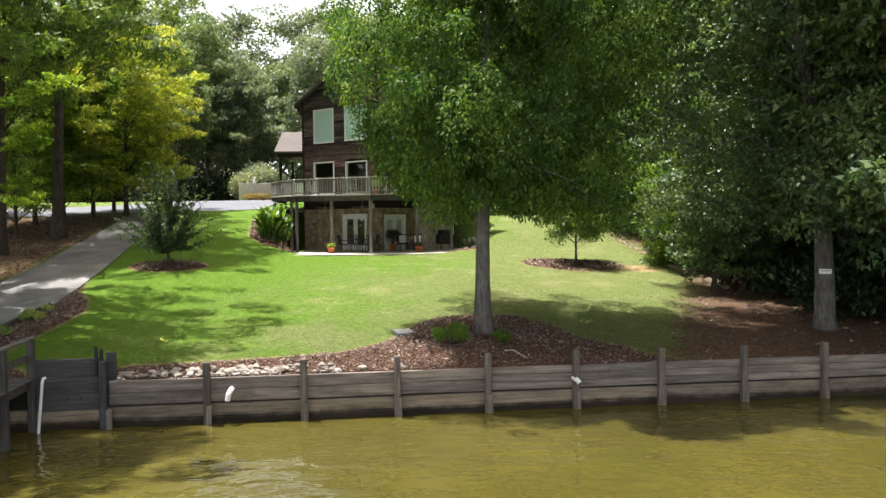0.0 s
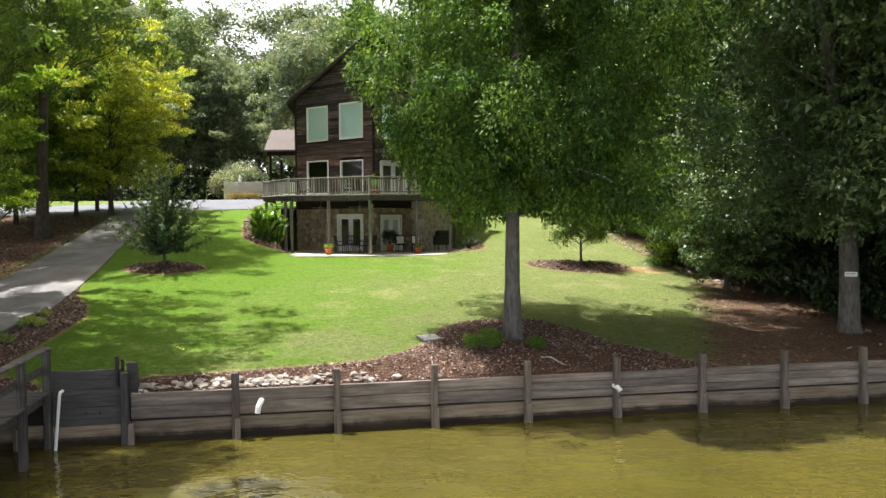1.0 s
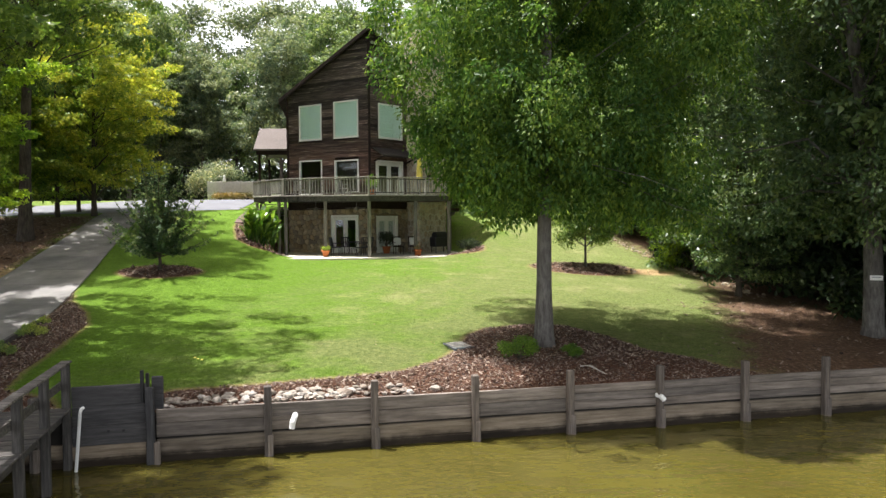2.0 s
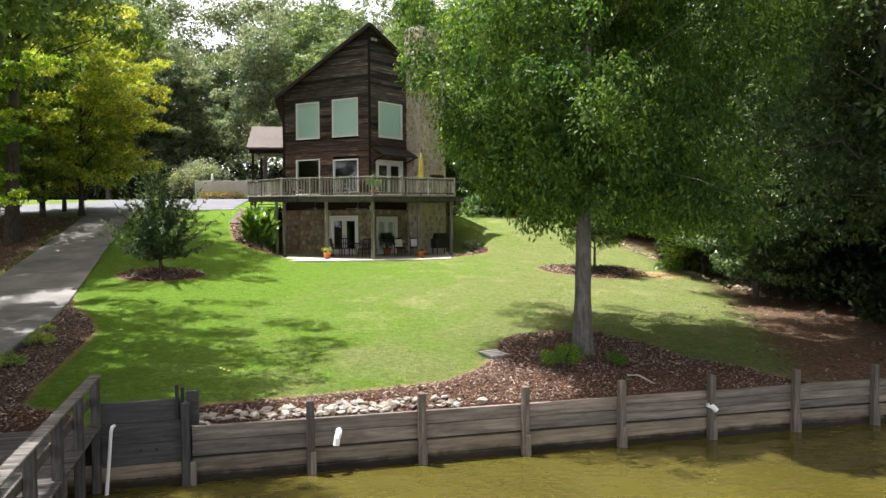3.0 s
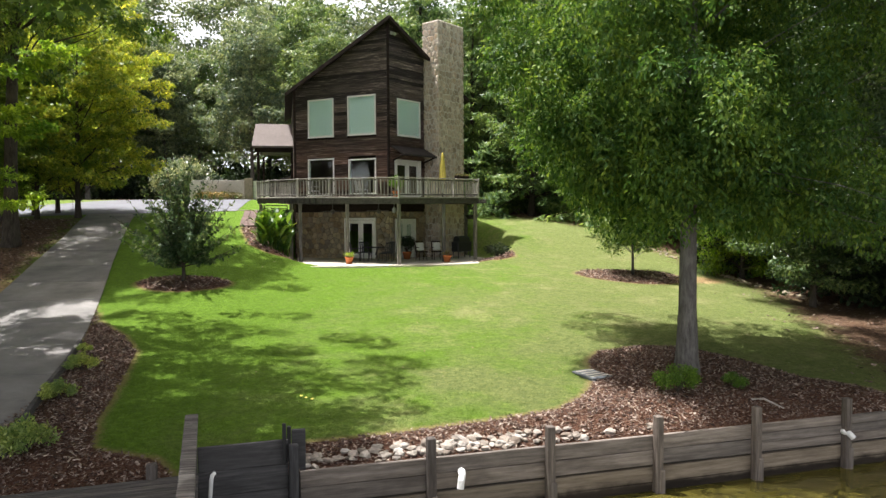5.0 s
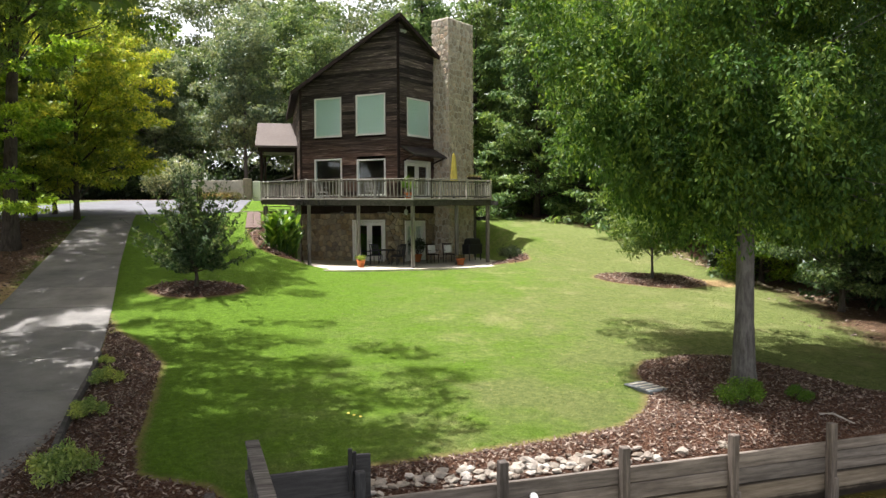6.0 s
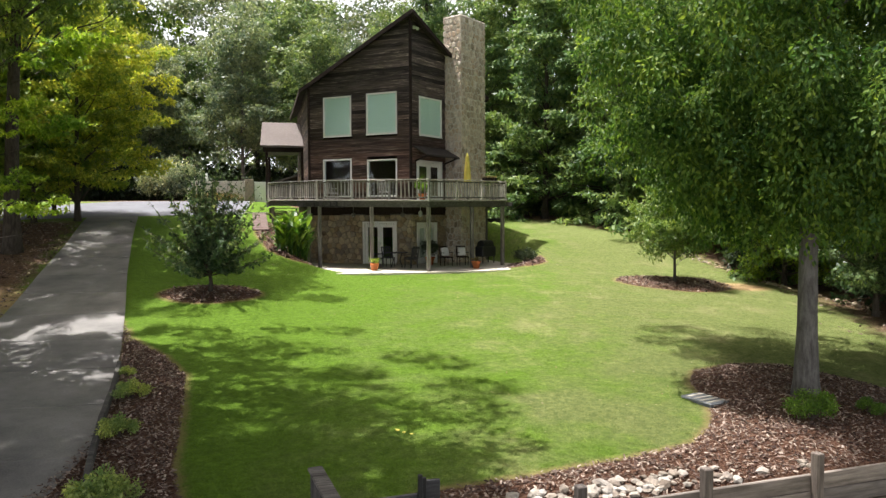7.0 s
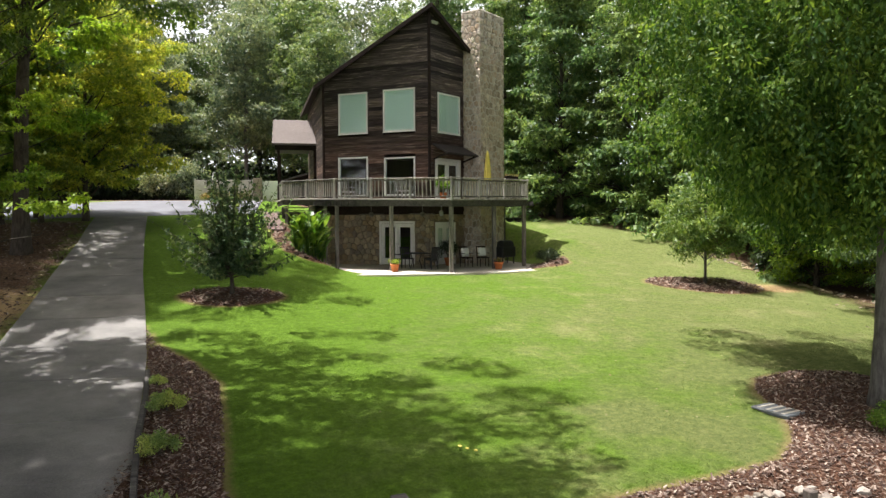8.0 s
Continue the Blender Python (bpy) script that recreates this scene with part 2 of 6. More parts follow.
MAT_SLATE = m_wood("dark_grey_gate_wood", (0.036, 0.036, 0.039), (0.074, 0.074, 0.078), (0.13, 0.13, 0.132))
MAT_STONE = m_stone("chimney_stone", (0.36, 0.3, 0.235), (0.66, 0.58, 0.48), (0.48, 0.41, 0.33), (0.8, 0.74, 0.65), (0.57, 0.45, 0.33), (0.72, 0.68, 0.62))
MAT_FIELDSTONE = m_stone("fieldstone", (0.22, 0.175, 0.115), (0.42, 0.33, 0.21), (0.31, 0.26, 0.18), (0.53, 0.45, 0.31), (0.26, 0.235, 0.195), (0.39, 0.35, 0.26))
MAT_MORTAR = m_plain("brown_mortar", (0.22, 0.18, 0.13), 0.95, vary=0.3)
MAT_PALEMORTAR = m_plain("pale_mortar", (0.66, 0.62, 0.55), 0.95, vary=0.2)
MAT_RIPRAP = m_stone("pale_riprap", (0.21, 0.185, 0.155), (0.37, 0.345, 0.305), (0.28, 0.24, 0.2), (0.47, 0.45, 0.42), (0.16, 0.13, 0.105))
MAT_WHITE = m_plain("white_paint", (0.84, 0.84, 0.81), 0.45, vary=0.05)
MAT_CREAM = m_plain("pale_fence_paint", (0.58, 0.545, 0.49), 0.7, vary=0.12)
MAT_TAN = m_plain("tan_stucco", (0.3, 0.25, 0.19), 0.85, vary=0.2)
MAT_PVC = m_plain("white_pvc", (0.78, 0.78, 0.76), 0.3, vary=0.05)
MAT_BLIND = m_plain("pale_blind", (0.8, 0.93, 0.89), 0.7, vary=0.04, scale=1.5)
MAT_GLASS = m_glass()
MAT_ROOM = m_plain("dim_room_wall", (0.16, 0.12, 0.09), 0.9)
MAT_ROOF = m_shingle("dark_shingles", (0.03, 0.026, 0.023), (0.075, 0.066, 0.06))
MAT_DULLROOF = m_shingle("dull_grey_roof", (0.06, 0.06, 0.06), (0.11, 0.11, 0.11))
MAT_PORCHROOF = m_shingle("tan_shingles", (0.125, 0.108, 0.1), (0.19, 0.165, 0.154))
MAT_BLACK = m_plain("black_metal", (0.02, 0.02, 0.021), 0.5, vary=0.2)
MAT_GREYMETAL = m_plain("grey_metal", (0.35, 0.36, 0.37), 0.45, 0.5)
MAT_LID = m_concrete("lid_concrete", (0.13, 0.145, 0.155), (0.27, 0.29, 0.3), 0.3)
MAT_TERRA = m_plain("terracotta", (0.5, 0.16, 0.05), 0.75)
MAT_YELLOW = m_plain("yellow_canvas", (0.78, 0.66, 0.14), 0.8, vary=0.12, scale=3)
MAT_SEAT = m_plain("white_plastic", (0.72, 0.72, 0.7), 0.5, vary=0.05)
MAT_OLDWHITE = m_plain("weathered_white", (0.4, 0.39, 0.37), 0.6, vary=0.15)
MAT_PINK = m_plain("brick_paver", (0.14, 0.098, 0.085), 0.85, vary=0.25)
MAT_MULCH = m_stone("mulch_chip", (0.05, 0.032, 0.027), (0.1, 0.066, 0.054), (0.17, 0.12, 0.098), (0.28, 0.215, 0.175), (0.43, 0.355, 0.3))
MAT_BLADE = m_blade()
MAT_LAWNLEAF = m_stone("dry_lawn_leaf", (0.24, 0.2, 0.1), (0.33, 0.29, 0.16), (0.42, 0.38, 0.25))
MAT_SHRUBLEAF = m_leaf("shrub_leaf", (0.04, 0.095, 0.012), (0.075, 0.16, 0.018), (0.15, 0.26, 0.04), 0.3)
MAT_DUSTY = m_leaf("dusty_shrub_leaf", (0.17, 0.25, 0.075), (0.3, 0.385, 0.13), (0.46, 0.53, 0.21), 0.45)
MAT_OAK = m_leaf("oak_leaf", (0.05, 0.11, 0.03), (0.094, 0.18, 0.042), (0.19, 0.28, 0.058), 0.48, 0.48, 0.55, 0.22)
# very dark green; on the undergrowth this tone carries the woods' deep shade
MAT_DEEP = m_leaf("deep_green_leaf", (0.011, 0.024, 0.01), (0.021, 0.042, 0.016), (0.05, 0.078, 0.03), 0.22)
MAT_FOREST = m_leaf("forest_leaf", (0.095, 0.15, 0.066), (0.155, 0.225, 0.1), (0.24, 0.315, 0.155), 0.4)
MAT_BANKLEAF = m_leaf("bank_leaf", (0.1, 0.17, 0.042), (0.18, 0.27, 0.066), (0.28, 0.37, 0.11), 0.48)
# pale grey-green: the haze of distance is mixed into this leaf colour
MAT_FARLEAF = m_leaf("hazed_far_leaf", (0.1, 0.138, 0.09), (0.155, 0.2, 0.135), (0.23, 0.28, 0.195), 0.38)
MAT_WOODSLEAF = m_leaf("woods_leaf", (0.042, 0.08, 0.036), (0.086, 0.146, 0.062), (0.18, 0.25, 0.118), 0.34, 0.4, 0.35, 0.45)
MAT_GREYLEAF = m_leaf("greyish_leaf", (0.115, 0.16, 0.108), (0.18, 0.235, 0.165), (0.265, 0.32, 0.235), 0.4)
MAT_YELLOWLEAF = m_leaf("yellow_green_leaf", (0.21, 0.285, 0.05), (0.36, 0.42, 0.078), (0.55, 0.55, 0.125), 0.58)
MAT_LIME = m_leaf("lime_leaf", (0.1, 0.18, 0.022), (0.19, 0.305, 0.04), (0.32, 0.43, 0.075), 0.52)
MAT_SPRAY = m_leaf("spray_leaf", (0.15, 0.25, 0.03), (0.27, 0.41, 0.05), (0.42, 0.54, 0.09), 0.6)
MAT_YOUNGLEAF = m_leaf("young_leaf", (0.08, 0.145, 0.04), (0.145, 0.23, 0.065), (0.25, 0.34, 0.1), 0.42)
MAT_CONIFER = m_leaf("conifer_needle", (0.09, 0.165, 0.07), (0.17, 0.265, 0.108), (0.27, 0.37, 0.155), 0.4)
MAT_MIDLEAF = m_leaf("mid_green_leaf", (0.14, 0.23, 0.05), (0.24, 0.35, 0.075), (0.36, 0.46, 0.12), 0.55)
MAT_MYRTLE = m_leaf("myrtle_leaf", (0.045, 0.09, 0.042), (0.1, 0.155, 0.08), (0.24, 0.29, 0.17), 0.36)
MAT_CANNA = m_leaf("canna_leaf", (0.042, 0.11, 0.018), (0.085, 0.18, 0.028), (0.18, 0.285, 0.05), 0.38, 0.32)
MAT_PALE = m_leaf("pale_flowering_leaf", (0.13, 0.185, 0.12), (0.26, 0.31, 0.235), (0.48, 0.51, 0.46), 0.4)
MAT_RUST = m_leaf("rusty_leaf", (0.12, 0.09, 0.03), (0.22, 0.17, 0.06), (0.3, 0.25, 0.11), 0.35)
MAT_BARK = m_bark("grey_bark", (0.058, 0.053, 0.048), (0.19, 0.178, 0.164))
MAT_BARKDARK = m_bark("dark_bark", (0.035, 0.028, 0.022), (0.11, 0.092, 0.075))


def m_haze():
    n = Nodes("white_sky_haze")
    e = n.add("Emission", Strength=0.9)
    n.put(e.inputs["Color"], n.mix(n.noise(n.place(), 0.006, 4), (0.93, 0.97, 1.0), (1.0, 1.0, 1.0)))
    n.put(n.out.inputs[0], e.outputs[0])
    return n.mat


MAT_HAZE = m_haze()


# ---- builders ----
def thing(name, loc=(0, 0, 0), label="", category="", group="", kind=""):
    ob = new(name)
    ob.location = loc
    ob.empty_display_size = 0.2
    return tagged(ob, label, category, group, kind)


def under(ob, parent):
    """Hang ob, built in the world's places, under a thing or a part."""
    ob.parent = parent
    ob.matrix_parent_inverse = Matrix.Translation(-parent.location)
    return ob


def solid(name, bm, material, smooth=False):
    me = bpy.data.meshes.new(name)
    bm.normal_update()
    bm.to_mesh(me)
    bm.free()
    me.materials.append(material)
    if smooth:
        for p in me.polygons:
            p.use_smooth = True
    return me


def part(name, bm, material, parent, label="", smooth=False):
    me = bm if isinstance(bm, bpy.types.Mesh) else solid(name, bm, material, smooth)
    ob = under(new(name, me), parent)
    if label:
        ob["label"] = label
    return ob


def piece(name, me, m, parent, label=""):
    ob = under(new(name, me), parent)
    ob.matrix_basis = m
    if label:
        ob["label"] = label
    return ob


def whole(name, bm, material, label, category, kind="", group="", smooth=False):
    me = bm if isinstance(bm, bpy.types.Mesh) else solid(name, bm, material, smooth)
    return tagged(new(name, me), label, category, group, kind)


def arrays(name, verts, faces, material, smooth=False):
    """A mesh from numpy arrays: verts (n, 3), faces (m, k)."""
    verts, faces = np.asarray(verts, np.float32), np.asarray(faces, np.int32)
    me = bpy.data.meshes.new(name)
    k = faces.shape[1]
    me.vertices.add(len(verts))
    me.vertices.foreach_set("co", verts.ravel())
    me.loops.add(faces.size)
    me.loops.foreach_set("vertex_index", faces.ravel())
    me.polygons.add(len(faces))
    me.polygons.foreach_set("loop_start", np.arange(0, faces.size, k, dtype=np.int32))
    me.polygons.foreach_set("use_smooth", np.full(len(faces), smooth))
    me.update(calc_edges=True)
    me.materials.append(material)
    return me


def box(bm, m, sx, sy, sz, bevel=0.0):
    """A box of that size about the pose m, its edges eased by bevel."""
    vs = [bm.verts.new(m @ Vector((x * sx / 2, y * sy / 2, z * sz / 2))) for x in (-1, 1) for y in (-1, 1) for z in (-1, 1)]
    fs = [bm.faces.new([vs[i] for i in q]) for q in ((0, 1, 3, 2), (4, 6, 7, 5), (0, 4, 5, 1), (2, 3, 7, 6), (0, 2, 6, 4), (1, 5, 7, 3))]
    if bevel:
        es = list({e for f in fs for e in f.edges})
        bmesh.ops.bevel(bm, geom=es, offset=bevel, segments=1, affect="EDGES", profile=0.5)


def box_mesh(name, sx, sy, sz, material, bevel=0.0):
    bm = bmesh.new()
    box(bm, Matrix.Identity(4), sx, sy, sz, bevel)
    return solid(name, bm, material)


def beam(a, b, up=(0, 0, 1)):
    """The pose of a bar from a to b: x along it, z as near up as it can be. And its length."""
    a, b = Vector(a), Vector(b)
    x = (b - a).normalized()
    y = Vector(up).cross(x).normalized()
    z = x.cross(y)
    m = Matrix((x, y, z)).transposed().to_4x4()
    m.translation = (a + b) / 2
    return m, (b - a).length


def bar(bm, a, b, w, h, bevel=0.0, up=(0, 0, 1)):
    m, l = beam(a, b, up)
    box(bm, m, l, w, h, bevel)


def tube(bm, pts, radii, seg=8, cap=True):
    rings = []
    for i, p in enumerate(pts):
        p = Vector(p)
        d = (Vector(pts[min(i + 1, len(pts) - 1)]) - Vector(pts[max(i - 1, 0)])).normalized()
        a = d.orthogonal().normalized() if abs(d.z) < 0.95 else Vector((1, 0, 0)) - d * d.x
        a.normalize()
        b = d.cross(a)
        rings.append([bm.verts.new(p + radii[i] * (math.cos(t) * a + math.sin(t) * b)) for t in (2 * math.pi * k / seg for k in range(seg))])
    for r, s in zip(rings, rings[1:]):
        # ring starts may turn against each other: match the nearest vertex
        off = min(range(seg), key=lambda k: (r[0].co - s[k].co).length)
        for k in range(seg):
            bm.faces.new((r[k], r[(k + 1) % seg], s[(k + 1 + off) % seg], s[(k + off) % seg]))
    if cap:
        bm.faces.new(list(reversed(rings[0])))
        bm.faces.new(rings[-1])


def lathe(bm, profile, seg=16, at=(0, 0, 0)):
    """Turn (radius, z) pairs about the upright axis at that place."""
    tube(bm, [(at[0], at[1], at[2] + z) for _, z in profile], [max(r, 0.002) for r, _ in profile], seg)


def blob(bm, at, size, rng, seg=1, rough=0.18):
    """A rough stone."""
    r = bmesh.ops.create_icosphere(bm, subdivisions=seg, radius=1.0)
    turn = Euler([rng.uniform(0, 6.3) for _ in range(3)]).to_matrix()
    for v in r["verts"]:
        c = v.co * (1 + rng.uniform(-rough, rough))
        c = turn @ c
        v.co = Vector((c.x * size[0], c.y * size[1], c.z * size[2])) + Vector(at)


def cells(w, h, size, seed, holes=()):
    """Irregular stone outlines that tile a w x h panel: lists of (x, y), none in a hole (x0, y0, x1, y1)."""
    rng = random.Random(seed)
    nx, ny = max(1, round(w / size)), max(1, round(h / size))
    pts = [((i + 0.5 + 0.5 * (j % 2) + rng.uniform(-0.36, 0.36)) * w / nx, (j + 0.5 + rng.uniform(-0.36, 0.36)) * h / ny) for j in range(-1, ny + 1) for i in range(-2, nx + 1)]
    P = np.array(pts)
    out = []
    for i, (px, py) in enumerate(pts):
        poly = [(0, 0), (w, 0), (w, h), (0, h)]
        d = np.hypot(P[:, 0] - px, P[:, 1] - py)
        for j in np.argsort(d)[1:15]:
            qx, qy = P[j]
            mx, my, nxx, nyy = (px + qx) / 2, (py + qy) / 2, qx - px, qy - py
            res = []
            for k in range(len(poly)):
                a, b = poly[k], poly[(k + 1) % len(poly)]
                da = (a[0] - mx) * nxx + (a[1] - my) * nyy
                db = (b[0] - mx) * nxx + (b[1] - my) * nyy
                if da <= 0:
                    res.append(a)
                if da * db < 0:
                    t = da / (da - db)
                    res.append((a[0] + t * (b[0] - a[0]), a[1] + t * (b[1] - a[1])))
            poly = res
            if len(poly) < 3:
                break
        if len(poly) < 3:
            continue
        cx, cy = sum(p[0] for p in poly) / len(poly), sum(p[1] for p in poly) / len(poly)
        if any(x0 < cx < x1 and y0 < cy < y1 for x0, y0, x1, y1 in holes):
            continue
        area = 0.5 * abs(sum(poly[k - 1][0] * poly[k][1] - poly[k][0] * poly[k - 1][1] for k in range(len(poly))))
        if area > 0.12 * size * size:
            out.append(((cx, cy), poly))
    return out


def stone(bm, frame_m, centre, poly, depth, gap=0.9):
    """One stone of a wall: its outline drawn in by the joint, raised by depth, with eased edges."""
    cx, cy = centre
    low = [bm.verts.new(frame_m @ Vector((cx + (x - cx) * gap, cy + (y - cy) * gap, 0))) for x, y in poly]
    mid = [bm.verts.new(frame_m @ Vector((cx + (x - cx) * gap * 0.96, cy + (y - cy) * gap * 0.96, depth * 0.65))) for x, y in poly]
    top = [bm.verts.new(frame_m @ Vector((cx + (x - cx) * gap * 0.74, cy + (y - cy) * gap * 0.74, depth))) for x, y in poly]
    n = len(poly)
    for a, b in ((low, mid), (mid, top)):
        for k in range(n):
            bm.faces.new((a[k], a[(k + 1) % n], b[(k + 1) % n], b[k]))
    bm.faces.new(top)


def upright(p, ang):
    """A panel's pose: x along the wall (angle in plan), y up, z out of the wall to the right of its run."""
    a = radians(ang)
    m = Matrix(((math.cos(a), 0, math.sin(a)), (math.sin(a), 0, -math.cos(a)), (0, 1, 0))).to_4x4()
    m.translation = p
    return m


# leaves -------------------------------------------------------------
def leaf_cloud(rng, centres, radii, count, size, wide=0.5, droop=0.5, flat=0.6, shell=0.4, face=0.0, tri=False, crest=0.0):
    """Leaves about clump centres. rng is numpy's. crest: the share that gathers on a clump's upper side. tri: three-cornered leaves,
    for trees far off; else folded rhombs. Returns verts, faces."""
    n = len(centres)
    share = radii ** 2 / np.sum(radii ** 2)
    idx = rng.choice(n, count, p=share)
    d = rng.normal(size=(count, 3))
    d /= np.linalg.norm(d, axis=1)[:, None]
    d[:, 2] = np.where(rng.random(count) < crest, np.abs(d[:, 2]), d[:, 2])
    r = (shell + (1 - shell) * rng.random(count)) * radii[idx]
    out = d.copy()
    d[:, 2] *= flat
    p = centres[idx] + d * r[:, None]
    a = rng.normal(size=(count, 3)) * 0.75 + d * 0.6
    a[:, 2] -= droop
    a /= np.linalg.norm(a, axis=1)[:, None]
    nrm = rng.normal(size=(count, 3)) * 0.42 + face * out
    nrm[:, 2] += 0.6
    b = np.cross(nrm, a)
    b /= np.linalg.norm(b, axis=1)[:, None] + 1e-6
    L = size * rng.uniform(0.6, 1.3, count)[:, None]
    if tri:
        W = L * wide * 0.72
        v = np.stack([p - b * W, p + b * W * 0.8 + a * L * 0.2, p + a * L], 1)
        return v.reshape(-1, 3), np.arange(count * 3).reshape(count, 3)
    up = np.cross(a, b)
    W = L * wide * 0.5
    v = np.empty((count, 4, 3))
    v[:, 0] = p
    v[:, 1] = p + a * L * 0.45 + b * W + up * L * 0.06
    v[:, 2] = p + a * L
    v[:, 3] = p + a * L * 0.45 - b * W + up * L * 0.06
    return v.reshape(-1, 3), np.arange(count * 4).reshape(count, 4)


def crown_plan(rng, limbs, low, high, reach, shape, clumps, spread, lean=(0, 0), start=0.25):
    """Limb ends on an uneven envelope, and clump centres along the outer limbs.
    shape(f) gives the envelope's half width (0..1) at height fraction f."""
    ends, cen = [], []
    for i in range(limbs):
        f = (i + rng.random()) / limbs
        ang = i * 2.399 + rng.normal() * 0.35
        z = low + (high - low) * f
        R = reach * shape(f) * rng.uniform(0.72, 1.12)
        e = np.array([math.cos(ang) * R + lean[0] * f, math.sin(ang) * R + lean[1] * f, z])
        ends.append(e)
        foot = np.array([lean[0] * f * 0.6, lean[1] * f * 0.6, low + (z - low) * 0.72 - 0.12 * R])
        k = max(2, int(clumps / limbs * (0.5 + shape(f))))
        for _ in range(k):
            t = rng.uniform(start, 1.0) ** 0.7
            q = foot + (e - foot) * t + rng.normal(size=3) * spread * np.array([1, 1, 0.7]) * (0.5 + 0.6 * t)
            cen.append(q)
    return ends, np.array(cen)


def apart(cen, gap):
    """Those of the centres that keep a gap from one another, so that a crown has lit tops and dark hollows."""
    kept = []
    for c in cen:
        if not kept or np.min(np.sum((np.array(kept) - c) ** 2 * np.array([1, 1, 1.6]), 1)) > gap * gap:
            kept.append(c)
    return np.array(kept)


SKIRT_EDGE = ([2.9, 4.4, 6.3, 8.9], [-2.0, -2.3, -3.8, -4.3])      # height, and how far out the crown comes there


def tree_meshes(name, seed, height, low, reach, shape, leaf, limbs=22, clumps=240, leaves=20000, size=0.2, trunk=0.2, spread=0.5,
                clump_r=(0.4, 0.85), droop=0.5, wide=0.5, flat=0.6, bark=None, lean=(0, 0), seg=10, flare=1.5, start=0.25, wander=0.15, fork=0.12, skirt=0.0,
                thin=0.36, face=0.9, shift=(0, 0), core=0, gap=0.0, tri=True, crest=0.5, shell=0.6, roof=None):
    """Trunk (with its limbs) and crown of a tree that stands at the origin. roof: (height, leaves, size) of the high crown,
    which is never seen from near and is built of fewer, larger leaves."""
    rng = np.random.default_rng(seed)
    ends, cen = crown_plan(rng, limbs, low, height, reach, shape, clumps, spread, lean, start)
    if gap:
        cen = apart(cen, gap)
    if skirt:
        for row in [cen] + [e[None, :] for e in ends]:
            row[:, 2] += skirt * np.maximum(0, -1.6 - row[:, 0]) - 0.2 * skirt * np.clip(row[:, 0] - 1.5, 0, 4)
    cen[:, :2] += shift
    if skirt:
        cen[:, 1] = np.where((cen[:, 1] < 0) & (cen[:, 2] < 7), cen[:, 1] * 0.85, cen[:, 1])
        cen[:, 2] = np.maximum(cen[:, 2], low + 0.6 - 0.5 * np.clip((cen[:, 0] - 1.5) / 2.5, 0, 1))
    if core:
        inner = np.stack([rng.normal(-0.9, 1.35, core), rng.normal(1.0, 1.6, core), low + rng.uniform(1.0, 7.8, core)], 1)
        k = core // 3
        front = np.stack([rng.normal(0.2, 1.1, k), rng.normal(-0.7, 0.7, k), low + rng.uniform(0.3, 2.4, k)], 1)
        back = np.stack([rng.normal(-0.8, 1.0, k), rng.normal(4.4, 0.9, k), low + rng.uniform(2.2, 7.0, k)], 1)
        cen = np.concatenate([cen, inner, front, back])
    if skirt:      # the crown draws in towards its foot on the lawn's side
        edge = np.interp(cen[:, 2], *SKIRT_EDGE)
        cen[:, 0] = np.where(cen[:, 0] < edge, edge + np.clip(edge - cen[:, 0], 0, 2.0) * 0.5, cen[:, 0])
        cen = cen[(cen[:, 0] < 4.0 + 0.2 * cen[:, 1]) | (cen[:, 2] > 6.4)]
        cen = cen[(cen[:, 0] < -0.4) | (cen[:, 1] > -2.7) | (cen[:, 2] > 6.2)]
    for e in ends:
        e[:2] += shift
        if skirt:
            e[0] = max(e[0], float(np.interp(e[2], *SKIRT_EDGE)))
    bm = bmesh.new()
    n = 12
    path = []
    for i in range(n + 1):
        f = i / n
        path.append((lean[0] * f * f + wander * math.sin(3.1 * f + seed) * f, lean[1] * f * f + wander * math.cos(2.3 * f + seed) * f, height * 0.93 * f))
    rad = [trunk * (1 - 0.9 * (i / n)) + trunk * (flare - 1) * max(0, 1 - i * 1.6) ** 2 for i in range(n + 1)]
    path.insert(1, tuple((np.array(path[0]) * 0.72 + np.array(path[1]) * 0.28)))
    rad.insert(1, rad[0] * 0.8)
    tube(bm, path, rad, seg)
    for e in ends:
        f = max(fork, min(0.88, (e[2] - 0.35 * np.hypot(e[0], e[1])) / height))
        i = f * n
        j = min(n, int(i) + 1)
        s = np.array(path[j])
        r0 = max(0.015, rad[j] * thin)
        e = s + (e - s) * 0.84
        m1 = s + (e - s) * 0.4 + np.array([0, 0, 0.10 * np.hypot(*(e - s)[:2])]) + rng.normal(size=3) * 0.12
        m2 = s + (e - s) * 0.75 + rng.normal(size=3) * 0.15
        tube(bm, [s, m1, m2, e], [r0, r0 * 0.7, r0 * 0.42, r0 * 0.15], 5, cap=False)
    tr = solid(name + "_trunk", bm, bark or MAT_BARK, True)
    if skirt:
        cen = cen[(cen[:, 2] < roof[0]) | (cen[:, 0] > -1.6)]
    radii = rng.uniform(clump_r[0], clump_r[1], len(cen))
    high = cen[:, 2] > roof[0] if roof else np.zeros(len(cen), bool)
    v, f = leaf_cloud(rng, cen[~high], radii[~high], leaves, size, wide, droop, flat, shell, face, tri, crest)
    if roof:
        v2, f2 = leaf_cloud(rng, cen[high], radii[high] * 1.15, roof[1], roof[2], 0.6, droop, flat, 0.3, face, tri)
        f = np.concatenate([f, f2 + len(v)])
        v = np.concatenate([v, v2])
    return tr, arrays(name + "_crown", v, f, leaf)


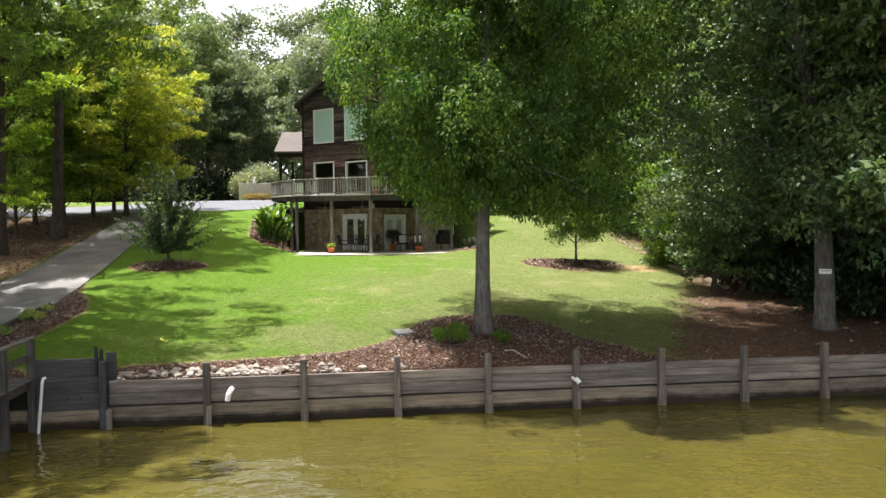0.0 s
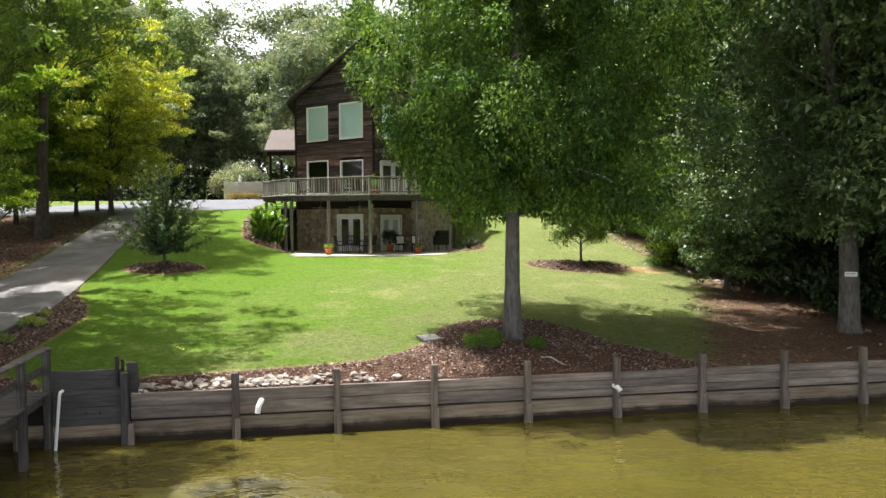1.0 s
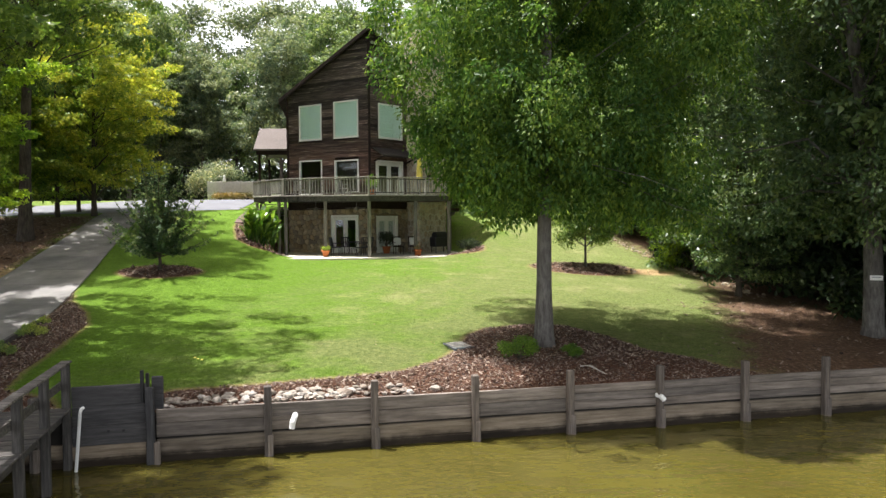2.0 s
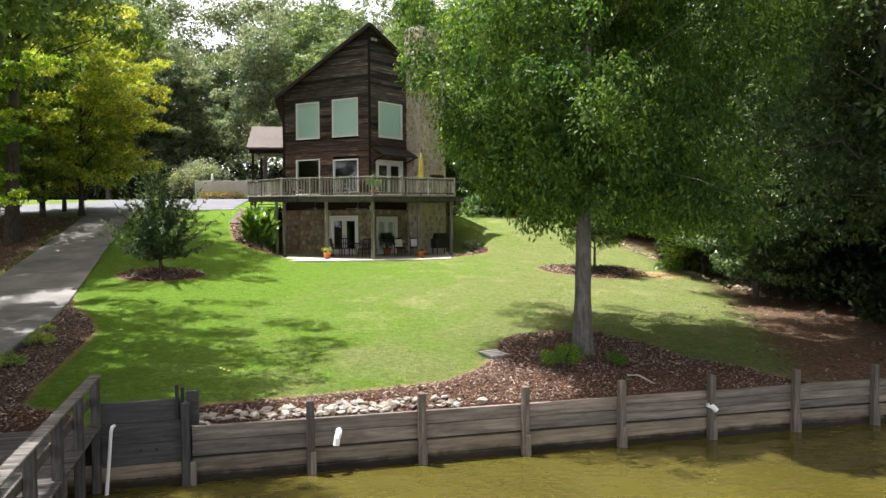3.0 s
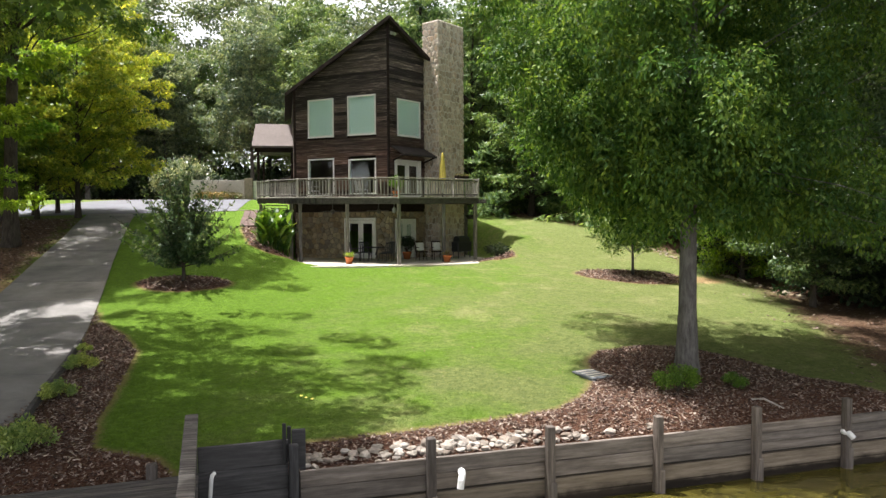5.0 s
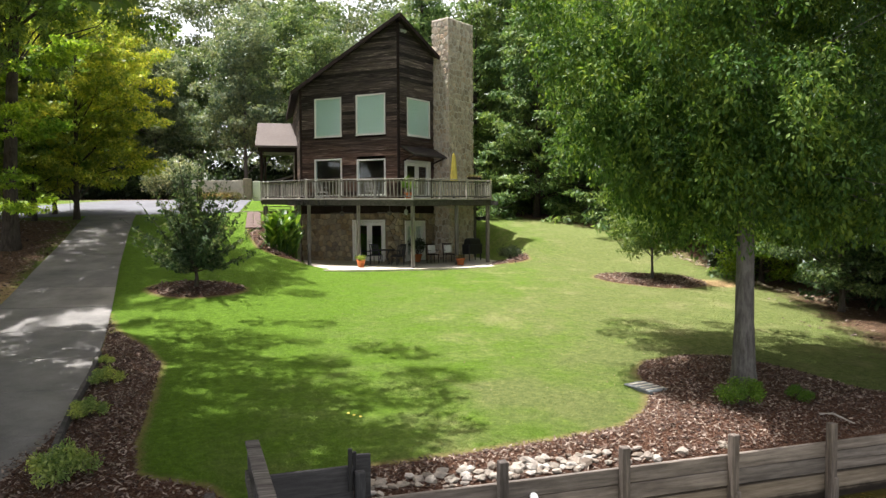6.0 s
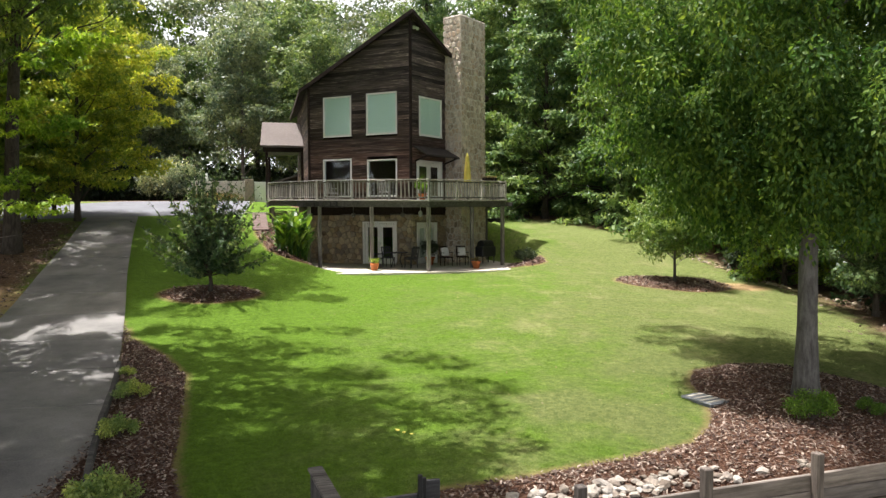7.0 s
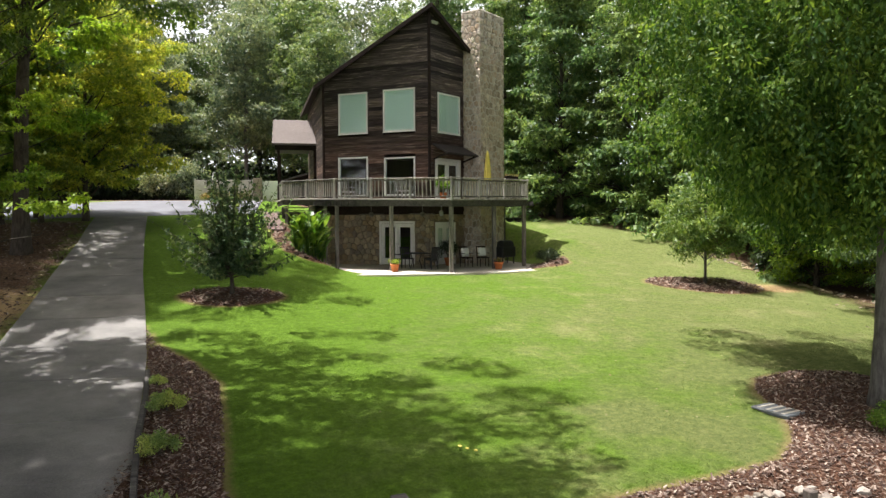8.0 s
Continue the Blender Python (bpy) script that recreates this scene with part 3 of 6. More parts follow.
def plant(name, meshes, loc, label, category="tree", group="", turn=0.0, scale=1.0, crown_label=""):
    t = thing(name, loc, label, category, group)
    t.rotation_euler = (0, 0, turn)
    t.scale = (scale, scale, scale)
    a = new("trunk", meshes[0])
    a.parent = t
    c = new("crown", meshes[1])
    c.parent = t
    if crown_label:
        c["label"] = crown_label
    return t


def round_top(f):
    return max(0.05, math.sin(math.pi * min(1, 0.18 + 0.8 * f)) ** 0.6)


def wide_low(f):
    return max(0.08, (1 - f) ** 0.45 * (0.75 + 0.25 * math.sin(math.pi * min(1, f * 2))))


def dome(f):
    return max(0.08, (1 - f) ** 0.33 * (0.8 + 0.2 * math.sin(math.pi * min(1, f * 2))))


def cone(f):
    return max(0.04, (1 - f) ** 0.75)


def shrub_mesh(name, seed, r, h, leaf, leaves=1500, size=0.09, wide=0.5, droop=0.0):
    """A low bush, its twigs and leaves as two meshes."""
    rng = np.random.default_rng(seed)
    k = max(10, int(40 * r))
    a, q = rng.uniform(0, 6.283, k), rng.random(k) ** 0.5
    cen = np.stack([np.cos(a) * q * r * 0.8, np.sin(a) * q * r * 0.8, h * (0.25 + 0.6 * rng.random(k) * (1 - 0.6 * q))], 1)
    bm = bmesh.new()
    for c in cen[::2]:
        tube(bm, [(0, 0, 0), tuple(c * np.array([0.5, 0.5, 0.6])), tuple(c)], [0.02, 0.012, 0.004], 4, cap=False)
    v, f = leaf_cloud(rng, cen, np.full(k, 0.32 * max(r, h * 0.6)), leaves, size, wide, droop, 0.8, 0.3)
    return solid(name + "_twigs", bm, MAT_BARKDARK), arrays(name + "_leaves", v, f, leaf)


def shrub(name, meshes, loc, label, category="shrub", group="", turn=0.0, scale=1.0):
    t = thing(name, loc, label, category, group)
    t.rotation_euler = (0, 0, turn)
    t.scale = (scale, scale, scale)
    for n, me in zip(("twigs", "leaves"), meshes):
        o = new(n, me)
        o.parent = t
    return t


# ---- land, water, drive ----
def ease(a, b, x):
    t = np.clip((x - a) / (b - a), 0, 1)
    return t * t * (3 - 2 * t)


def profile(y, ys, zs):
    return sum(np.interp(y + d, ys, zs) for d in (-1.5, -0.5, 0.5, 1.5)) / 4


WALL_P, WALL_ANG = (-5.3, 16.15), 7.1
WATER_Z, WALL_TOP = 0.72, 1.77
WDX, WDY = math.cos(radians(WALL_ANG)), math.sin(radians(WALL_ANG))


def wall_at(s, out=0.0, z=0.0):
    """A place on the bulkhead's line: s metres along it, out towards the lake."""
    return Vector((WALL_P[0] + s * WDX + out * WDY, WALL_P[1] + s * WDY - out * WDX, z))


def wall_y(x):
    return WALL_P[1] + (x - WALL_P[0]) * WDY / WDX


def height(x, y):
    left = profile(y, [10, 17, 26, 33.5, 45, 57, 75, 200], [1.75, 1.95, 2.65, 3.75, 5.85, 7.3, 7.9, 9])
    right = profile(y, [10, 17, 24, 34, 37.5, 41, 44, 52, 60, 75, 200], [1.6, 1.95, 2.5, 3.35, 3.66, 4.3, 5.0, 5.9, 6.5, 7.2, 9])
    w = ease(-13, -7, x)
    z = left * (1 - w) + right * w - 0.05 * np.clip(x - 2, 0, 10) * (1 - ease(33, 42, y)) * ease(15, 20, y)
    f = 1 - ease(0.9, 1.15, np.hypot((x + 3.9) / 6.2, (y - 43.2) / 6.6))
    z = z * (1 - f) + 3.64 * f
    return z - 0.24 * (1 - ease(0.0, 1.3, y - wall_y(x)))


def inside(px, py, poly):
    """Signed distance to a closed outline, positive within."""
    px, py = np.asarray(px, float), np.asarray(py, float)
    best = np.full(px.shape, 1e9)
    ins = np.zeros(px.shape, bool)
    for (ax, ay), (bx, by) in zip(poly, poly[1:] + poly[:1]):
        ex, ey = bx - ax, by - ay
        t = np.clip(((px - ax) * ex + (py - ay) * ey) / (ex * ex + ey * ey), 0, 1)
        best = np.minimum(best, np.hypot(px - ax - t * ex, py - ay - t * ey))
        cross = (ay > py) != (by > py)
        xs = ax + (py - ay) * ex / (ey if abs(ey) > 1e-9 else 1e-9)
        ins ^= cross & (px < xs)
    return np.where(ins, best, -best)


# beds: between drive and lawn; along the bulkhead and round the oak; two rings; under the deck's side; by the woods
BED_LEFT = [(-14.5, 28.6), (-13.9, 26.9), (-12.75, 25.2), (-11.95, 23.4), (-11.6, 20.8), (-11.35, 18.4), (-11.0, 16.9), (-9.8, 16.4), (-9.2, 15.6), (-13.5, 15.0), (-12.9, 20.0), (-13.6, 24.5)]
BED_OAK = [(-9.1, 15.6), (-7.7, 16.75), (-5.6, 17.1), (-4.0, 17.4), (-2.6, 17.75), (-1.7, 18.6), (-1.1, 19.7), (-0.75, 21.0), (-0.2, 21.8), (1.0, 22.2), (2.2, 22.0), (3.2, 20.8), (3.8, 19.3), (5.2, 18.2), (7.0, 17.6), (0, 16.6)]
BED_CANNA = [(-11.9, 46.5), (-11.6, 42.5), (-10.9, 39.6), (-9.9, 38.6), (-9.0, 38.4), (-8.5, 40.5), (-9.5, 46)]
BED_RIGHT = [(-0.1, 38.6), (1.2, 38.2), (2.2, 38.9), (2.4, 40.4), (1.6, 42.5), (0.8, 41)]
RINGS = [(-12.45, 31.75, 1.65, 1.2), (6.35, 34.3, 2.5, 1.75)]


def bed_field(x, y):
    d = np.maximum(inside(x, y, BED_LEFT), inside(x, y, BED_OAK))
    d = np.maximum(d, np.maximum(inside(x, y, BED_CANNA), inside(x, y, BED_RIGHT)))
    for cx, cy, rx, ry in RINGS:
        wob = 1 + 0.05 * np.sin(3 * np.arctan2(y - cy, x - cx) + cx)
        d = np.maximum(d, (1 - np.hypot((x - cx) / rx, (y - cy) / ry) / wob) * min(rx, ry))
    return d


WOODS_EDGE = ([17, 22, 26, 30, 34, 38, 43.5, 50, 54, 60, 70], [5.2, 7.2, 8.8, 10.4, 11.5, 10.7, 9.9, 7.8, 5.4, 1.0, -3.0])


def litter_field(x, y):
    right = x - np.interp(y, *WOODS_EDGE)
    leftedge = np.interp(y, [15, 22, 27.5, 34.6, 40.5, 46.5], [-16.6, -17.0, -17.75, -18.9, -19.6, -20.6])
    left = np.minimum(leftedge - x, 46.2 - y)
    back = y - 62.0
    return np.clip(np.maximum(np.maximum(right, left), back), -4, 4)


def sand_field(x, y):
    a = 1 - np.hypot((x - 9.3) / 1.5, (y - 34.0) / 1.0)
    b = 0.9 - np.hypot((x + 19.6) / 1.9, (y - 30.5) / 3.4)
    return np.maximum(a, b)


def dryness(x, y):
    spots = 1.3 * np.exp(-(((x + 4.2) / 0.75) ** 2 + ((y - 20.0) / 0.8) ** 2)) + 1.1 * np.exp(-(((x + 2.9) / 0.5) ** 2 + ((y - 19.1) / 0.6) ** 2))
    return np.clip(0.26 + 0.075 * (x + 5.5) + 0.018 * (30 - y), 0.0, 1.0) + 0.5 * (x < -21) + spots


gx = np.unique(np.concatenate([np.linspace(-400, -60, 12), np.linspace(-60, -26, 24), np.arange(-26, 17, 0.33), np.linspace(17, 60, 24), np.linspace(60, 400, 10)]))
gt = np.concatenate([[-400, -60, -8, -0.25, -0.06], np.arange(0.06, 34, 0.33), np.linspace(34.5, 70, 50), np.linspace(75, 600, 14)])
X, T = np.meshgrid(gx, gt)
Y = wall_y(X) + T
Z = height(X, Y)
bed = bed_field(X, Y)
Z = np.where(T < 0, -1.3, Z + 0.06 * ease(-0.1, 0.35, bed))
rows_n, cols_n = X.shape
I = np.arange(rows_n * cols_n).reshape(rows_n, cols_n)
quads = np.stack([I[:-1, :-1], I[:-1, 1:], I[1:, 1:], I[1:, :-1]], -1).reshape(-1, 4)
gm = arrays("ground", np.stack([X, Y, Z], -1).reshape(-1, 3), quads, MAT_GROUND, True)
dry = dryness(X, Y)
for key, val in (("bed", bed), ("litter", litter_field(X, Y)), ("sand", sand_field(X, Y)), ("dry", dry)):
    at = gm.attributes.new(key, "FLOAT", "POINT")
    at.data.foreach_set("value", np.asarray(val, np.float32).ravel())
whole("ground", gm, None, "mown green lawn sloping up from the lake, with leaf litter under the trees", "lawn", "structure")


def ground_z(x, y):
    return float(height(np.array(float(x)), np.array(float(y)))) + 0.06 * float(ease(-0.1, 0.35, bed_field(np.array(float(x)), np.array(float(y)))))


# lake
bm = bmesh.new()
vs = [bm.verts.new(p) for p in (wall_at(-300, 0.0, WATER_Z), wall_at(-300, 400, WATER_Z), wall_at(300, 400, WATER_Z), wall_at(300, 0.0, WATER_Z))]
bm.faces.new(vs)
whole("water", bm, MAT_WATER, "murky olive-brown lake water with small ripples", "water", "structure")

# drive: cast slabs with open joints
DR = ([13.5, 16.7, 18.7, 21.5, 25.6, 29.7, 35, 41.5, 48.2], [-11.9, -12.25, -12.66, -13.17, -13.85, -14.7, -15.85, -17.1, -18.3])
DL = ([13.5, 22, 27.5, 30.7, 34.6, 40.5, 47.6], [-16.4, -17.0, -17.75, -18.22, -18.85, -19.6, -20.75])
drive = thing("driveway", (-16, 32, 3.4), "grey concrete driveway running up beside the lawn", "driveway", "", "structure")
ys = np.linspace(16.2, 48.0, 13)
for y0, y1 in zip(ys, ys[1:]):
    bm = bmesh.new()
    n, k = 6, 5
    top, low = [], []
    for i in range(n + 1):
        y = y0 + 0.012 + (y1 - y0 - 0.024) * i / n
        a, b = np.interp(y, *DL), np.interp(y, *DR)
        r1, r2 = [], []
        for j in range(k + 1):
            x = a + (b - a) * j / k
            z = float(height(np.array(x), np.array(y))) + 0.05
            r1.append(bm.verts.new((x, y, z)))
            r2.append(bm.verts.new((x, y, z - 0.15)))
        top.append(r1)
        low.append(r2)
    for i in range(n):
        for j in range(k):
            bm.faces.new((top[i][j], top[i][j + 1], top[i + 1][j + 1], top[i + 1][j]))
        for j, s in ((0, 1), (k, -1)):
            q = (top[i][j], top[i + 1][j], low[i + 1][j], low[i][j])
            bm.faces.new(q if s > 0 else q[::-1])
    for i in (0, n):
        for j in range(k):
            q = (top[i][j], top[i][j + 1], low[i][j + 1], low[i][j])
            bm.faces.new(q if i else q[::-1])
    part("concrete_slab", bm, MAT_DRIVE, drive)

# parking court and road
bm = bmesh.new()
near = ([-60, -26, -21.5, -18, -13], [45.2, 46.2, 47.6, 48.3, 49.4])
far = ([-60, -31, -25, -21, -13], [50.2, 51.3, 53.5, 58.6, 60.5])
prev = None
for x in np.arange(-60, -12.4, 0.75):
    row = []
    for q in np.linspace(0, 1, 12):
        y = np.interp(x, *near) * (1 - q) + np.interp(x, *far) * q
        row.append(bm.verts.new((x, y, float(height(np.array(x), np.array(y))) + 0.035)))
    if prev:
        for a in range(11):
            bm.faces.new((prev[a], row[a], row[a + 1], prev[a + 1]))
    prev = row
whole("road", bm, MAT_ROAD, "pale grey parking court and lane", "road", "structure", smooth=True)

# pale haze of the sky far beyond the woods
bm = bmesh.new()
prev = None
for i in range(61):
    a = radians(6 * i)
    col = [bm.verts.new((420 * math.cos(a), 40 + 420 * math.sin(a), z)) for z in (-5, 60, 130, 200)]
    if prev:
        for k in range(3):
            bm.faces.new((prev[k], prev[k + 1], col[k + 1], col[k]))
    prev = col
whole("backdrop", bm, MAT_HAZE, "pale white haze of the summer sky", "sky", "structure", smooth=True)


# ---- bulkhead ----
bulk = thing("seawall", wall_at(0, 0, WATER_Z), "weathered timber seawall of planks and posts at the lake's edge", "seawall")
BAY = 2.17
PLANK_UP = box_mesh("plank_upper", BAY - 0.03, 0.07, 0.272, MAT_WALLWOOD, 0.012)
PLANK_THIN = box_mesh("plank_thin", BAY - 0.03, 0.07, 0.178, MAT_WALLWOOD, 0.012)
PLANK_LOW = box_mesh("plank_lower", BAY - 0.03, 0.09, 0.29, MAT_WALLLOW, 0.012)
POST = box_mesh("post", 1.75, 0.15, 0.15, MAT_POSTWOOD, 0.014)
PILE = box_mesh("pile", 1.0, 0.11, 0.11, MAT_WALLWOOD, 0.02)
wr = random.Random(4)
for k in range(-6, 13):
    s = -0.11 + BAY * k
    if k != -2:      # the walkway and the gate stand here
        for z, o in ((1.632, 0.02), (1.352, 0.028)) if k < 3 else ((1.68, 0.02), (1.495, 0.03), (1.31, 0.024)):
            piece("plank", PLANK_UP if k < 3 else PLANK_THIN, Matrix.Translation(wall_at(s + BAY / 2, o + wr.uniform(-0.006, 0.006), z)) @ pose(0, 0, 0, wr.uniform(-1.5, 1.5), wr.uniform(-0.25, 0.25), WALL_ANG), bulk)
    for z, o in ((1.025, -0.004), (0.728, 0.002), (0.43, 0.006)):
        piece("plank", PLANK_LOW, Matrix.Translation(wall_at(s + BAY / 2, o, z)) @ pose(0, 0, 0, wr.uniform(-1, 1), wr.uniform(-0.3, 0.3), WALL_ANG), bulk, "paler water-worn plank")
    if k not in (-1,):
        up = Matrix.Translation(wall_at(s, 0.12, 1.27)) @ pose(0, 0, 0, wr.uniform(-1, 1), -90, WALL_ANG)
        piece("post", POST, up, bulk)
    piece("footing", PILE, Matrix.Translation(wall_at(s + 0.045, 0.17, 0.66)) @ pose(0, 0, 0, 0, -90, WALL_ANG), bulk, "worn pile stub below its post")
# added near-black board behind the planks, so the open joints read dark
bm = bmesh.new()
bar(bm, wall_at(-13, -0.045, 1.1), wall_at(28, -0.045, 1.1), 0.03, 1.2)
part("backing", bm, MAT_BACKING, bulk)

# raised gate panel beside the walkway
gate = thing("dock_gate", wall_at(-3.1, 0.1, WATER_Z), "dark grey boarded gate panel beside the dock walkway", "gate")
GB = box_mesh("gate_board", 1.36, 0.06, 0.385, MAT_SLATE, 0.01)
for z in (2.11, 1.72, 1.33):
    piece("board", GB, Matrix.Translation(wall_at(-3.12, 0.03, z)) @ pose(0, 0, 0, 0, -0.4, WALL_ANG), gate)
GP = box_mesh("gate_post", 1.75, 0.15, 0.15, MAT_SLATE, 0.014)
piece("post", GP, Matrix.Translation(wall_at(-2.36, 0.12, 1.36)) @ pose(0, 0, 0, 0, -90, WALL_ANG), gate)
bm = bmesh.new()
bar(bm, wall_at(-2.5, 0.1, 1.95), wall_at(-2.5, 0.1, 2.58), 0.06, 0.06, 0.006, (0, 1, 0))
bar(bm, wall_at(-2.42, 0.0, 1.95), wall_at(-2.42, 0.0, 2.5), 0.06, 0.06, 0.006, (0, 1, 0))
part("latch_bracket", bm, MAT_BLACK, gate, "black steel bracket")
bm = bmesh.new()
bar(bm, wall_at(-2.26, -0.15, 1.7), wall_at(-2.26, -0.15, 2.4), 0.22, 0.06, 0.008, (0, 1, 0))
part("side_board", bm, MAT_SLATE, gate)
for s in (-3.14, -2.87):
    bm = bmesh.new()
    box(bm, Matrix.Translation(wall_at(s, 0.066, 1.4)) @ pose(0, 0, 0, 0, 0, WALL_ANG), 0.05, 0.02, 0.05, 0.006)
    part("bolt", bm, MAT_BLACK, gate, "black bolt head")


def pipe(name, pts, r, label):
    bm = bmesh.new()
    tube(bm, pts, [r] * len(pts), 10)
    ob = whole(name, bm, MAT_PVC, label, "pipe", smooth=False)
    return ob


pipe("standpipe", [wall_at(-3.70, 0.30, 0.45), wall_at(-3.6, 0.22, 1.83), wall_at(-3.585, 0.2, 1.9), wall_at(-3.55, 0.16, 1.92)], 0.032, "thin white plastic pipe leaning on the seawall")
pipe("drain_pipe", [wall_at(0.43, -0.05, 1.5), wall_at(0.43, 0.12, 1.5), wall_at(0.41, 0.2, 1.47), wall_at(0.38, 0.24, 1.4), wall_at(0.36, 0.25, 1.27)], 0.062, "white plastic drain elbow through the seawall")
pipe("drain_pipe", [wall_at(8.52, -0.05, 1.46), wall_at(8.52, 0.13, 1.46), wall_at(8.56, 0.2, 1.44), wall_at(8.62, 0.24, 1.36)], 0.062, "white plastic drain elbow through the seawall")

# dock walkway
dock = thing("dock", wall_at(-5.8, 2, WATER_Z), "grey weathered timber dock walkway with a plank rail", "dock")
DA = -80.5                       # plan angle of the walkway's run, out over the lake
ddx, ddy = math.cos(radians(DA)), math.sin(radians(DA))


def dock_at(o, side, z):
    b = wall_at(-3.87, 0.12, z)
    return Vector((b.x + o * ddx + side * ddy, b.y + o * ddy - side * ddx, z))


DB = box_mesh("deck_board", 5.0, 0.136, 0.038, MAT_DOCK, 0.006)
for i in range(60):
    piece("deck_board", DB, Matrix.Translation(dock_at(0.05 + 0.145 * i, 2.42, 1.9 + wr.uniform(-0.004, 0.004))) @ pose(0, 0, 0, 0, 0, DA + 90 + wr.uniform(-0.3, 0.3)), dock)
for side in (0.1, 2.4, 4.7):
    bm = bmesh.new()
    bar(bm, dock_at(0, side, 1.76), dock_at(8.7, side, 1.76), 0.05, 0.24, 0.01)
    part("stringer", bm, MAT_DOCK, dock)
DP = box_mesh("dock_post", 2.3, 0.14, 0.14, MAT_DOCK, 0.014)
for o in (0.0, 1.35, 2.7, 4.05, 5.4, 6.75, 8.1):
    piece("post", DP, Matrix.Translation(dock_at(o, 0.0, 1.62 + (0.02 if o else 0.0))) @ pose(0, 0, 0, 0, -90, DA), dock)
for o in (2.7, 5.4, 8.1):
    piece("post", DP, Matrix.Translation(dock_at(o, 4.85, 0.7)) @ pose(0, 0, 0, 0, -90, DA), dock)
bm = bmesh.new()
bar(bm, dock_at(-0.1, 0.0, 2.8), dock_at(8.3, 0.0, 2.8), 0.19, 0.045, 0.01)
part("top_rail", bm, MAT_DECK, dock, "pale weathered flat top rail")
bm = bmesh.new()
bar(bm, dock_at(0, 0.09, 2.36), dock_at(8.2, 0.09, 2.36), 0.04, 0.16, 0.008)
part("middle_rail", bm, MAT_DOCK, dock)

# loose stone along the bulkhead's back
rip = thing("riprap", wall_at(2, -0.5, 1.7), "row of pale loose stones behind the seawall", "stones")
sr = random.Random(11)
for i in range(130):
    s = sr.choice((sr.uniform(-2.2, 4.4), sr.uniform(-0.4, 2.6), sr.uniform(-2.2, 1.5)))
    o = -sr.uniform(0.1, 0.5 if s < 3 else 0.3)
    p = wall_at(s, o)
    r = sr.uniform(0.045, 0.11)
    bm = bmesh.new()
    blob(bm, (0, 0, 0), (r * sr.uniform(0.9, 1.35), r * sr.uniform(0.8, 1.2), r * sr.uniform(0.45, 0.75)), sr, 1, 0.3)
    me = solid("riprap_stone", bm, MAT_RIPRAP)
    piece("stone", me, Matrix.Translation((p.x, p.y, ground_z(p.x, p.y) + r * 0.25 + sr.uniform(0, 0.04))), rip)


# ---- house ----
HO, HA = (-3.9, 42.2), 3.75
HU = (math.cos(radians(HA)), math.sin(radians(HA)))
LEFT_ANG, RIGHT_ANG, HALF = 180 - 33.5, 41.0, 52.75
FLOOR1, FLOOR2 = 3.70, 6.93


def hp(u, v, z):
    return Vector((HO[0] + u * HU[0] - v * HU[1], HO[1] + u * HU[1] + v * HU[0], z))


FACET = 6.05
RIDGE, PITCH = 16.28, 0.655


def facet(side, s, z, out=0.0):
    """On a front wall: s metres from the prow, z up, out from the wall."""
    a = radians(LEFT_ANG if side < 0 else RIGHT_ANG)
    n = (math.sin(a), -math.cos(a)) if side > 0 else (-math.sin(a), math.cos(a))
    return Vector((HO[0] + s * math.cos(a) + out * n[0], HO[1] + s * math.sin(a) + out * n[1], z))


def facet_pose(side, s, z, out=0.0):
    """x along the wall to the viewer's right, y into it, z up."""
    a = radians(LEFT_ANG + 180 if side < 0 else RIGHT_ANG)
    m = Matrix(((math.cos(a), -math.sin(a), 0), (math.sin(a), math.cos(a), 0), (0, 0, 1))).to_4x4()
    m.translation = facet(side, s, z, out)
    return m


def rake_z(s):
    return RIDGE - PITCH * s * math.sin(radians(HALF))


house = thing("house", (HO[0], HO[1], FLOOR1), "dark timber house with a prow gable over a stone basement", "house")
# openings: side, s0, s1, z0, z1
UPPER = [(-1, 3.43, 5.13, 10.43, 12.53), (-1, 0.76, 2.53, 10.43, 12.56), (1, 0.64, 2.5, 10.36, 12.36)]
LOWER = [(-1, 3.43, 5.17, 7.2, 9.24), (-1, 0.77, 2.5, 7.2, 9.14)]
DECKDOOR = (1, 0.42, 2.52, FLOOR2, 9.08)
BASEDOORS = [(-1, 0.82, 2.8, FLOOR1, 5.92), (1, 0.42, 2.05, FLOOR1, 5.86)]
hr = random.Random(7)

